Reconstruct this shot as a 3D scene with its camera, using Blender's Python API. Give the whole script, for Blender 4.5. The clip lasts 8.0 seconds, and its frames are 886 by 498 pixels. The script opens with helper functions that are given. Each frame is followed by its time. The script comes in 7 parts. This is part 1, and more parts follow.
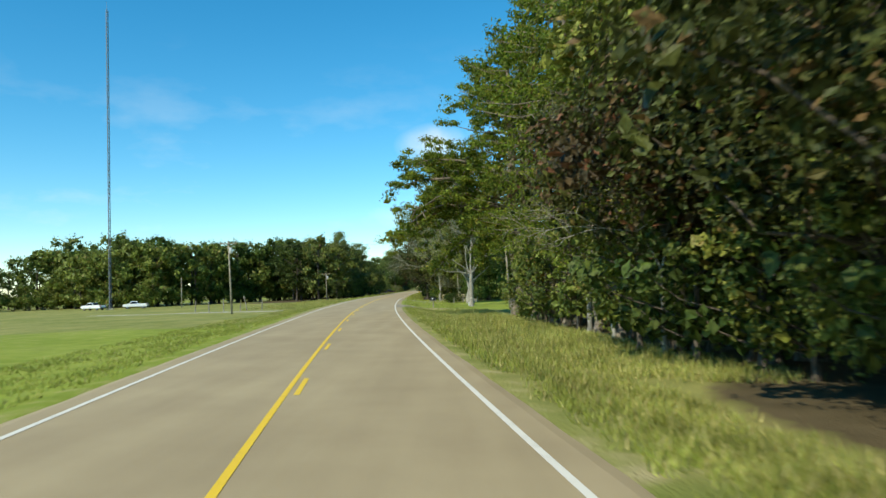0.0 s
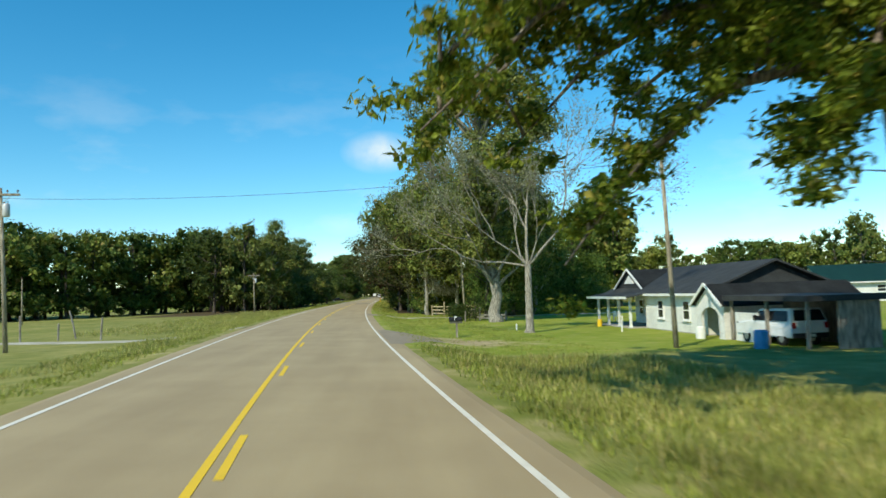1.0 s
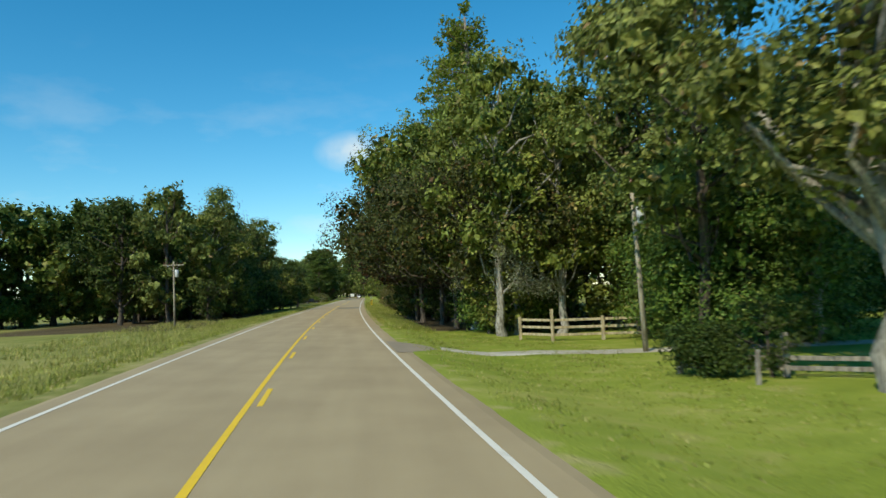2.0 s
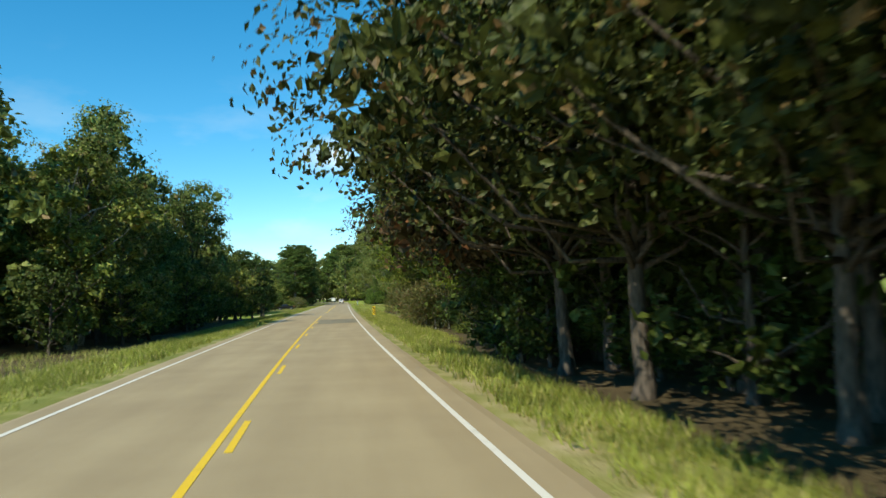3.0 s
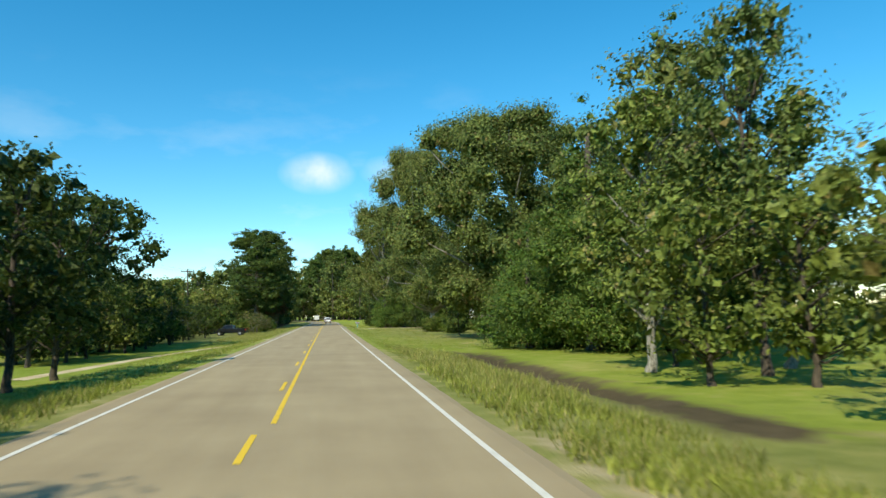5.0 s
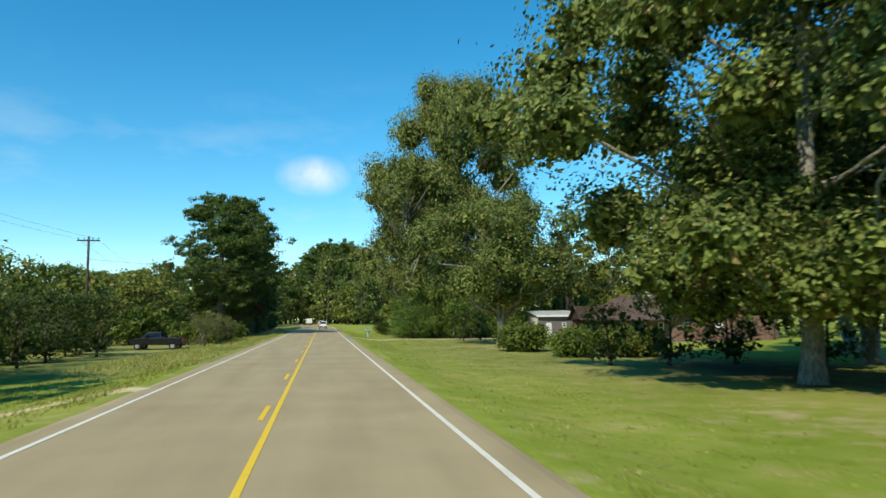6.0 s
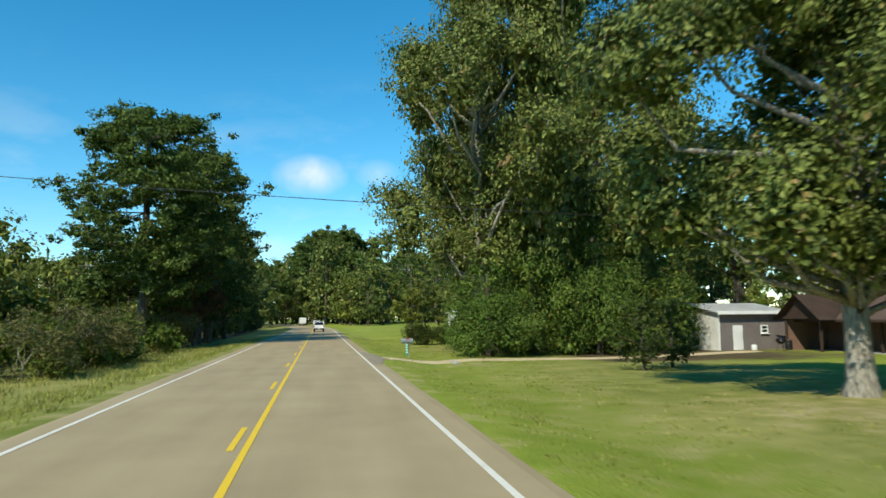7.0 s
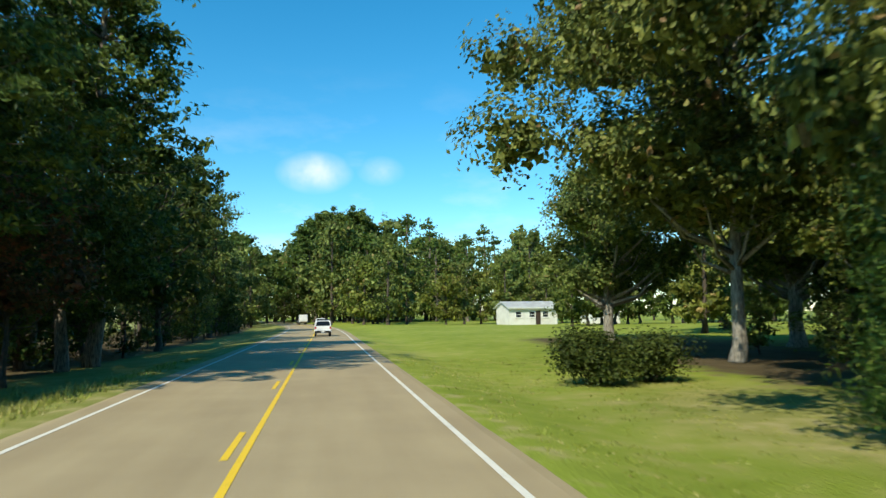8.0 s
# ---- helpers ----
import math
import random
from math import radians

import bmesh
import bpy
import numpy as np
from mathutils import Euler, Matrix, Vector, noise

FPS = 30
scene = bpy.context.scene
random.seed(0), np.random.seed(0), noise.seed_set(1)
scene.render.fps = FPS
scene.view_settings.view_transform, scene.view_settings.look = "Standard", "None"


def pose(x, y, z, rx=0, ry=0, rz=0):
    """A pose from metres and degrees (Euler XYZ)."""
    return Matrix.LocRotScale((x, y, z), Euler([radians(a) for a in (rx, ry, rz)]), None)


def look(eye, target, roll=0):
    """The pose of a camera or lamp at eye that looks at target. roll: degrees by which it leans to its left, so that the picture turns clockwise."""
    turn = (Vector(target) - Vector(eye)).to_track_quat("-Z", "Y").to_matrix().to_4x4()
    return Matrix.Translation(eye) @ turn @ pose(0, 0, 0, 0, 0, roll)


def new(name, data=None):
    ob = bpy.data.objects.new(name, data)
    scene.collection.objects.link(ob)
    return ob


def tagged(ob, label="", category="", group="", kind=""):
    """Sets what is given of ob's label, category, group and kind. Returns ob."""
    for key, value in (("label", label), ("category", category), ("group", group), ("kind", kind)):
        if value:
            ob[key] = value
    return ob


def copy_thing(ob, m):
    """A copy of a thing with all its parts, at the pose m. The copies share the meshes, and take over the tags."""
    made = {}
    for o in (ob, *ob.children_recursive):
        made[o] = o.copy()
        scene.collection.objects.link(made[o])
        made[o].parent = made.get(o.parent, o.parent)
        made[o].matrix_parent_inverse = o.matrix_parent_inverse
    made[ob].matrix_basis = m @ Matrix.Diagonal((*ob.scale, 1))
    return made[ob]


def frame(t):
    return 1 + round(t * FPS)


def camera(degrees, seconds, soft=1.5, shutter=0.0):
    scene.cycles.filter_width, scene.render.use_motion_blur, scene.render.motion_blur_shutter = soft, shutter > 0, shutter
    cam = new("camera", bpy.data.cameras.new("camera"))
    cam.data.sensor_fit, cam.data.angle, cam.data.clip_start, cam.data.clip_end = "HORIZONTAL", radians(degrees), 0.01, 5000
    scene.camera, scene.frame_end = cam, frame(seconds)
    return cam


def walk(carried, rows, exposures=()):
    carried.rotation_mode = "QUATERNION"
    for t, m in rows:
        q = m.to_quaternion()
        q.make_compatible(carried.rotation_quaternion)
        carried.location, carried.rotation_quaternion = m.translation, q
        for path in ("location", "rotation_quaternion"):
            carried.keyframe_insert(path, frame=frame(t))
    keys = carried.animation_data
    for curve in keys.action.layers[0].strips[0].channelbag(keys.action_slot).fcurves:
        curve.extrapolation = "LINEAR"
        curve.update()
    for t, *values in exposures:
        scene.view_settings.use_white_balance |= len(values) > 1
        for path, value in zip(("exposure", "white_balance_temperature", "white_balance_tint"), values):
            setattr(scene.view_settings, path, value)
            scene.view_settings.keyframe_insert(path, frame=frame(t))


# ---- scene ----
# ---- camera ----
cam = camera(64.0, 8.0, 1.5, 0.1)
PATH = [
    (0.0, pose(13.242, -0.954, 1.692, 92.96, 2.03, 0.61)),
    (0.4, pose(11.226, 14.661, 1.668, 93.12, 1.85, -1.44)),
    (0.8, pose(9.397, 30.205, 1.654, 93.31, 1.89, -3.16)),
    (1.2, pose(7.786, 45.597, 1.660, 93.57, 1.86, -4.27)),
    (1.6, pose(6.459, 60.779, 1.680, 93.57, 1.90, -5.05)),
    (2.0, pose(5.400, 75.746, 1.694, 93.37, 2.34, -5.87)),
    (2.4, pose(4.546, 90.556, 1.693, 93.25, 2.76, -6.67)),
    (2.8, pose(3.832, 105.411, 1.688, 93.46, 2.70, -7.29)),
    (3.2, pose(3.263, 120.312, 1.691, 93.74, 2.47, -7.74)),
    (3.6, pose(2.800, 135.244, 1.713, 93.96, 2.40, -7.99)),
    (4.0, pose(2.418, 150.204, 1.744, 94.20, 2.43, -8.07)),
    (4.4, pose(2.117, 165.222, 1.758, 94.46, 2.24, -8.32)),
    (4.8, pose(1.865, 180.338, 1.744, 94.92, 1.72, -8.70)),
    (5.2, pose(1.660, 195.593, 1.728, 95.41, 1.19, -9.03)),
    (5.6, pose(1.519, 211.007, 1.726, 95.65, 0.83, -9.26)),
    (6.0, pose(1.435, 226.509, 1.744, 95.57, 0.55, -9.31)),
    (6.4, pose(1.397, 241.735, 1.765, 95.56, 0.53, -9.47)),
    (6.8, pose(1.368, 256.289, 1.771, 95.52, 0.65, -9.47)),
    (7.2, pose(1.338, 270.370, 1.765, 95.48, 0.46, -9.67)),
    (7.6, pose(1.284, 284.347, 1.754, 95.40, 0.43, -9.58)),
    (8.0, pose(1.217, 298.335, 1.746, 95.27, 0.67, -9.22)),
]
walk(cam, PATH, [(t, e, 7100.0, 0.0) for t, e in ((0.0, -0.06), (1.0, -0.14), (1.5, -0.3), (2.0, -0.3), (2.8, -0.05), (3.5, 0.12), (4.0, 0.16), (4.8, 0.05), (5.5, -0.02), (6.5, -0.1), (7.0, -0.08), (8.0, 0.06))])

# the road's middle: bearing in degrees to the left and cross fall, along y
ROAD_Y = [-40.0, 0.0, 40.0, 80.0, 120.0, 160.0, 200.0, 240.0, 360.0]
ROAD_HEAD = [9.2, 7.52, 5.85, 3.58, 1.86, 0.79, 0.45, 0.35, 0.12]
ROAD_BANK = [-0.0237, -0.0293, -0.029, -0.0366, -0.0246, -0.004, -0.0188, -0.0092, 0.0014]
ROAD_HALF = 3.033
DASH_STEP, DASH_A, DASH_B = 8.51, -57.5, 196.8
CLOUD = (-0.018, 0.98, 0.197)
CLOUD_SMALL = (0.073, 0.977, 0.2)

# ---- world, sun, exposure ----
SUN_DIR = Vector((-0.62, -0.78, 0.0)).normalized()
SUN_EL = radians(43)
to_sun = Vector((SUN_DIR.x * math.cos(SUN_EL), SUN_DIR.y * math.cos(SUN_EL), math.sin(SUN_EL)))
sun_data = bpy.data.lights.new("sun", "SUN")
sun_data.energy, sun_data.angle, sun_data.color = 5.0, radians(0.55), (1.0, 0.94, 0.84)
sun = new("sun", sun_data)
sun.matrix_world = look(to_sun * 200, (0, 0, 0))

world = bpy.data.worlds.new("world")
scene.world = world
world.use_nodes = True
wn, wl = world.node_tree.nodes, world.node_tree.links
wn.clear()
sky = wn.new("ShaderNodeTexSky")
sky.sky_type, sky.sun_disc = "NISHITA", False
sky.sun_elevation = SUN_EL
sky.sun_rotation = math.atan2(to_sun.x, to_sun.y)
sky.air_density, sky.dust_density, sky.ozone_density = 1.0, 0.0, 6.0
w_out, w_bg = wn.new("ShaderNodeOutputWorld"), wn.new("ShaderNodeBackground")
w_bg.inputs["Strength"].default_value = 0.2
# thin fair-weather clouds, low over the horizon
w_co = wn.new("ShaderNodeTexCoord")
w_map = wn.new("ShaderNodeMapping")
w_map.inputs["Scale"].default_value = (1.0, 1.0, 2.6)
w_n = wn.new("ShaderNodeTexNoise")
w_n.inputs["Scale"].default_value, w_n.inputs["Detail"].default_value, w_n.inputs["Roughness"].default_value = 7.0, 6.0, 0.55
w_r = wn.new("ShaderNodeMapRange")
w_r.inputs["From Min"].default_value, w_r.inputs["From Max"].default_value = 0.54, 0.74
w_sep = wn.new("ShaderNodeSeparateXYZ")
w_band = wn.new("ShaderNodeMapRange")
w_band.inputs["From Min"].default_value, w_band.inputs["From Max"].default_value = 0.34, 0.12
w_mul = wn.new("ShaderNodeMath")
w_mul.operation = "MULTIPLY"
w_mul2 = wn.new("ShaderNodeMath")
w_mul2.operation = "MULTIPLY"
w_mul2.inputs[1].default_value = 0.22
w_mix = wn.new("ShaderNodeMixRGB")
w_mix.inputs["Color2"].default_value = (5.6, 5.7, 6.0, 1)
wl.new(w_co.outputs["Generated"], w_map.inputs["Vector"])
wl.new(w_map.outputs["Vector"], w_n.inputs["Vector"])
wl.new(w_n.outputs["Fac"], w_r.inputs["Value"])
wl.new(w_co.outputs["Generated"], w_sep.inputs["Vector"])
wl.new(w_sep.outputs["Z"], w_band.inputs["Value"])
wl.new(w_r.outputs["Result"], w_mul.inputs[0])
wl.new(w_band.outputs["Result"], w_mul.inputs[1])
wl.new(w_mul.outputs["Value"], w_mul2.inputs[0])
# two small white cumulus clouds down the road
w_n2 = wn.new("ShaderNodeTexNoise")
w_n2.inputs["Scale"].default_value, w_n2.inputs["Detail"].default_value = 38.0, 5.0
wl.new(w_co.outputs["Generated"], w_n2.inputs["Vector"])


def puff(centre, squeeze, amount, below):
    """A soft cloud round one direction, added to the cloud cover so far."""
    sub, mul, size, fade, ragged, share, top = (wn.new(k) for k in ("ShaderNodeVectorMath", "ShaderNodeVectorMath", "ShaderNodeVectorMath", "ShaderNodeMapRange", "ShaderNodeMath", "ShaderNodeMath", "ShaderNodeMath"))
    sub.operation, mul.operation, size.operation = "SUBTRACT", "MULTIPLY", "LENGTH"
    ragged.operation, share.operation, top.operation = "MULTIPLY", "MULTIPLY", "MAXIMUM"
    sub.inputs[1].default_value, mul.inputs[1].default_value, share.inputs[1].default_value = centre, squeeze, amount
    fade.inputs["From Min"].default_value, fade.inputs["From Max"].default_value = 1.05, 0.1
    wl.new(w_co.outputs["Generated"], sub.inputs[0])
    wl.new(sub.outputs["Vector"], mul.inputs[0])
    wl.new(mul.outputs["Vector"], size.inputs[0])
    wl.new(size.outputs["Value"], fade.inputs["Value"])
    wl.new(fade.outputs["Result"], ragged.inputs[0])
    wl.new(w_n2.outputs["Fac"], ragged.inputs[1])
    wl.new(ragged.outputs["Value"], share.inputs[0])
    wl.new(share.outputs["Value"], top.inputs[0])
    wl.new(below, top.inputs[1])
    return top.outputs["Value"]


clouds = puff(CLOUD, (19.0, 19.0, 34.0), 1.15, w_mul2.outputs["Value"])
clouds = puff(CLOUD_SMALL, (30.0, 30.0, 48.0), 0.55, clouds)
wl.new(clouds, w_mix.inputs["Fac"])
w_hsv = wn.new("ShaderNodeHueSaturation")
w_hsv.inputs["Saturation"].default_value = 1.28
w_hsv.inputs["Hue"].default_value = 0.49
wl.new(sky.outputs["Color"], w_hsv.inputs["Color"])
wl.new(w_hsv.outputs["Color"], w_mix.inputs["Color1"])
wl.new(w_mix.outputs["Color"], w_bg.inputs["Color"])
wl.new(w_bg.outputs["Background"], w_out.inputs["Surface"])

# ---- materials ----


def node_material(name):
    m = bpy.data.materials.new(name)
    m.use_nodes = True
    nt = m.node_tree
    return m, nt.nodes, nt.links, nt.nodes["Principled BSDF"]


def surface(name, colours, rough=0.8, scale=2.0, fine=30.0, bump=0.15, metal=0.0, spread=(0.35, 0.65), per_object=0.0):
    """A surface of two or three colours mixed by coarse and fine noise, in metres."""
    m, n, l, bsdf = node_material(name)
    co = n.new("ShaderNodeTexCoord")
    coarse, fine_n = n.new("ShaderNodeTexNoise"), n.new("ShaderNodeTexNoise")
    coarse.inputs["Scale"].default_value, coarse.inputs["Detail"].default_value = scale, 4.0
    fine_n.inputs["Scale"].default_value, fine_n.inputs["Detail"].default_value = fine, 3.0
    l.new(co.outputs["Object"], coarse.inputs["Vector"])
    l.new(co.outputs["Object"], fine_n.inputs["Vector"])
    add = n.new("ShaderNodeMath")
    add.operation = "MULTIPLY_ADD"
    add.inputs[1].default_value = 0.45
    l.new(fine_n.outputs["Fac"], add.inputs[0])
    sc = n.new("ShaderNodeMath")
    sc.operation = "MULTIPLY"
    sc.inputs[1].default_value = 0.55
    l.new(coarse.outputs["Fac"], sc.inputs[0])
    l.new(sc.outputs["Value"], add.inputs[2])
    ramp = n.new("ShaderNodeValToRGB")
    ramp.color_ramp.elements[0].position, ramp.color_ramp.elements[1].position = spread
    ramp.color_ramp.elements[0].color = (*colours[0], 1)
    ramp.color_ramp.elements[1].color = (*colours[-1], 1)
    if len(colours) == 3:
        e = ramp.color_ramp.elements.new(sum(spread) / 2)
        e.color = (*colours[1], 1)
    l.new(add.outputs["Value"], ramp.inputs["Fac"])
    out = ramp.outputs["Color"]
    if per_object:
        info, hsv = n.new("ShaderNodeObjectInfo"), n.new("ShaderNodeHueSaturation")
        mr = n.new("ShaderNodeMapRange")
        mr.inputs["To Min"].default_value, mr.inputs["To Max"].default_value = 1 - per_object, 1 + per_object
        l.new(info.outputs["Random"], mr.inputs["Value"])
        l.new(mr.outputs["Result"], hsv.inputs["Value"])
        l.new(out, hsv.inputs["Color"])
        out = hsv.outputs["Color"]
    l.new(out, bsdf.inputs["Base Color"])
    bsdf.inputs["Roughness"].default_value, bsdf.inputs["Metallic"].default_value = rough, metal
    if bump:
        b = n.new("ShaderNodeBump")
        b.inputs["Strength"].default_value, b.inputs["Distance"].default_value = bump, 0.02
        l.new(fine_n.outputs["Fac"], b.inputs["Height"])
        l.new(b.outputs["Normal"], bsdf.inputs["Normal"])
    return m


def foliage(name, dark, light, accent=None, accent_share=0.0, through_light=0.3, rough=0.5):
    """Leaves: each leaf its own shade, each tree its own tone, light passing through."""
    m, n, l, bsdf = node_material(name)
    geo, info = n.new("ShaderNodeNewGeometry"), n.new("ShaderNodeObjectInfo")
    ramp = n.new("ShaderNodeValToRGB")
    ramp.color_ramp.elements[0].color, ramp.color_ramp.elements[1].color = (*dark, 1), (*light, 1)
    if accent:
        ramp.color_ramp.elements[1].position = 1 - accent_share
        e = ramp.color_ramp.elements.new(min(0.999, 1 - accent_share + 0.02))
        e.color = (*accent, 1)
    l.new(geo.outputs["Random Per Island"], ramp.inputs["Fac"])
    co, patch = n.new("ShaderNodeTexCoord"), n.new("ShaderNodeTexNoise")
    patch.inputs["Scale"].default_value, patch.inputs["Detail"].default_value = 0.55, 3.0
    l.new(co.outputs["Object"], patch.inputs["Vector"])
    hsv = n.new("ShaderNodeHueSaturation")
    mr = n.new("ShaderNodeMapRange")
    mr.inputs["From Min"].default_value, mr.inputs["From Max"].default_value = 0.3, 0.7
    mr.inputs["To Min"].default_value, mr.inputs["To Max"].default_value = 0.7, 1.35
    l.new(patch.outputs["Fac"], mr.inputs["Value"])
    l.new(mr.outputs["Result"], hsv.inputs["Value"])
    hr = n.new("ShaderNodeMapRange")
    hr.inputs["To Min"].default_value, hr.inputs["To Max"].default_value = 0.482, 0.512
    l.new(info.outputs["Random"], hr.inputs["Value"])
    l.new(hr.outputs["Result"], hsv.inputs["Hue"])
    l.new(ramp.outputs["Color"], hsv.inputs["Color"])
    speck = n.new("ShaderNodeTexNoise")
    speck.inputs["Scale"].default_value, speck.inputs["Detail"].default_value = 7.0, 4.0
    l.new(co.outputs["Object"], speck.inputs["Vector"])
    sm = n.new("ShaderNodeMapRange")
    sm.inputs["From Min"].default_value, sm.inputs["From Max"].default_value = 0.32, 0.68
    sm.inputs["To Min"].default_value, sm.inputs["To Max"].default_value = 0.6, 1.35
    l.new(speck.outputs["Fac"], sm.inputs["Value"])
    hsv2 = n.new("ShaderNodeHueSaturation")
    l.new(hsv.outputs["Color"], hsv2.inputs["Color"])
    l.new(sm.outputs["Result"], hsv2.inputs["Value"])
    hsv = hsv2
    bump = n.new("ShaderNodeBump")
    bump.inputs["Strength"].default_value, bump.inputs["Distance"].default_value = 0.5, 0.08
    l.new(speck.outputs["Fac"], bump.inputs["Height"])
    l.new(bump.outputs["Normal"], bsdf.inputs["Normal"])
    l.new(hsv.outputs["Color"], bsdf.inputs["Base Color"])
    bsdf.inputs["Roughness"].default_value = rough
    bsdf.inputs["Specular IOR Level"].default_value = 0.2
    tr, mix, out = n.new("ShaderNodeBsdfTranslucent"), n.new("ShaderNodeMixShader"), n["Material Output"]
    l.new(hsv.outputs["Color"], tr.inputs["Color"])
    mix.inputs["Fac"].default_value = through_light
    l.new(bsdf.outputs["BSDF"], mix.inputs[1])
    l.new(tr.outputs["BSDF"], mix.inputs[2])
    l.new(mix.outputs["Shader"], out.inputs["Surface"])
    return m


def bark(name, dark, light, scale=3.0):
    m, n, l, bsdf = node_material(name)
    co, mp, t = n.new("ShaderNodeTexCoord"), n.new("ShaderNodeMapping"), n.new("ShaderNodeTexNoise")
    mp.inputs["Scale"].default_value = (6.0, 6.0, 1.1)
    t.inputs["Scale"].default_value, t.inputs["Detail"].default_value = scale, 6.0
    ramp = n.new("ShaderNodeValToRGB")
    ramp.color_ramp.elements[0].position, ramp.color_ramp.elements[1].position = 0.36, 0.64
    ramp.color_ramp.elements[0].color, ramp.color_ramp.elements[1].color = (*dark, 1), (*light, 1)
    b = n.new("ShaderNodeBump")
    b.inputs["Strength"].default_value, b.inputs["Distance"].default_value = 0.7, 0.04
    l.new(co.outputs["Object"], mp.inputs["Vector"])
    l.new(mp.outputs["Vector"], t.inputs["Vector"])
    l.new(t.outputs["Fac"], ramp.inputs["Fac"])
    l.new(ramp.outputs["Color"], bsdf.inputs["Base Color"])
    l.new(t.outputs["Fac"], b.inputs["Height"])
    l.new(b.outputs["Normal"], bsdf.inputs["Normal"])
    bsdf.inputs["Roughness"].default_value = 0.92
    return m


def plain(name, colour, rough=0.5, metal=0.0):
    return surface(name, [tuple(c * 0.88 for c in colour), tuple(min(1, c * 1.08) for c in colour)], rough, 1.5, 18.0, 0.04, metal)


def glass_material(name):
    m, n, l, bsdf = node_material(name)
    bsdf.inputs["Base Color"].default_value = (0.02, 0.025, 0.03, 1)
    bsdf.inputs["Roughness"].default_value = 0.06
    return m


def ground_material():
    """Grass, dry grass and bare soil, laid by the sheet's cover weights and broken up by noise."""
    m, n, l, bsdf = node_material("meadow")
    co = n.new("ShaderNodeTexCoord")
    big, mid, fine = (n.new("ShaderNodeTexNoise") for _ in range(3))
    for t, s, d in ((big, 0.13, 4.0), (mid, 1.1, 5.0), (fine, 16.0, 4.0)):
        t.inputs["Scale"].default_value, t.inputs["Detail"].default_value = s, d
        l.new(co.outputs["Object"], t.inputs["Vector"])
    cover = n.new("ShaderNodeVertexColor")
    cover.layer_name = "cover"
    sep = n.new("ShaderNodeSeparateColor")
    l.new(cover.outputs["Color"], sep.inputs["Color"])

    def ramp(pairs, source):
        r = n.new("ShaderNodeValToRGB")
        r.color_ramp.elements[0].position, r.color_ramp.elements[0].color = pairs[0][0], (*pairs[0][1], 1)
        r.color_ramp.elements[1].position, r.color_ramp.elements[1].color = pairs[-1][0], (*pairs[-1][1], 1)
        for p, c in pairs[1:-1]:
            e = r.color_ramp.elements.new(p)
            e.color = (*c, 1)
        l.new(source, r.inputs["Fac"])
        return r.outputs["Color"]

    def mix(fac, a, b):
        x = n.new("ShaderNodeMixRGB")
        l.new(fac, x.inputs["Fac"])
        l.new(a, x.inputs["Color1"])
        l.new(b, x.inputs["Color2"])
        return x.outputs["Color"]

    def soft_edge(weight):
        """Weight with a ragged edge."""
        a = n.new("ShaderNodeMath")
        a.operation = "MULTIPLY_ADD"
        a.inputs[1].default_value = 0.9
        l.new(mid.outputs["Fac"], a.inputs[0])
        l.new(weight, a.inputs[2])
        r = n.new("ShaderNodeMapRange")
        r.inputs["From Min"].default_value, r.inputs["From Max"].default_value = 0.72, 1.12
        l.new(a.outputs["Value"], r.inputs["Value"])
        return r.outputs["Result"]

    lawn = mix(fine.outputs["Fac"], ramp([(0.3, (0.14, 0.185, 0.018)), (0.52, (0.225, 0.275, 0.034)), (0.72, (0.36, 0.34, 0.08))], mid.outputs["Fac"]),
               ramp([(0.3, (0.2, 0.255, 0.03)), (0.56, (0.29, 0.33, 0.055)), (0.75, (0.43, 0.38, 0.12))], big.outputs["Fac"]))
    rough_grass = mix(fine.outputs["Fac"], ramp([(0.3, (0.141, 0.154, 0.032)), (0.55, (0.282, 0.269, 0.077)), (0.75, (0.422, 0.358, 0.141))], mid.outputs["Fac"]),
                      ramp([(0.35, (0.154, 0.192, 0.038)), (0.65, (0.333, 0.307, 0.102))], big.outputs["Fac"]))
    soil = mix(fine.outputs["Fac"], ramp([(0.3, (0.055, 0.038, 0.02)), (0.7, (0.14, 0.1, 0.055))], mid.outputs["Fac"]),
               ramp([(0.3, (0.06, 0.05, 0.024)), (0.7, (0.14, 0.11, 0.055))], big.outputs["Fac"]))
    sand = mix(fine.outputs["Fac"], ramp([(0.3, (0.3, 0.21, 0.1)), (0.7, (0.52, 0.42, 0.25))], mid.outputs["Fac"]),
               ramp([(0.3, (0.34, 0.25, 0.13)), (0.7, (0.45, 0.37, 0.22))], big.outputs["Fac"]))
    c = mix(soft_edge(sep.outputs["Green"]), lawn, rough_grass)
    c = mix(soft_edge(sep.outputs["Blue"]), c, soil)
    c = mix(soft_edge(sep.outputs["Red"]), c, sand)
    l.new(c, bsdf.inputs["Base Color"])
    bsdf.inputs["Roughness"].default_value = 0.95
    bsdf.inputs["Specular IOR Level"].default_value = 0.15
    b = n.new("ShaderNodeBump")
    b.inputs["Strength"].default_value, b.inputs["Distance"].default_value = 0.8, 0.06
    l.new(fine.outputs["Fac"], b.inputs["Height"])
    l.new(b.outputs["Normal"], bsdf.inputs["Normal"])
    return m


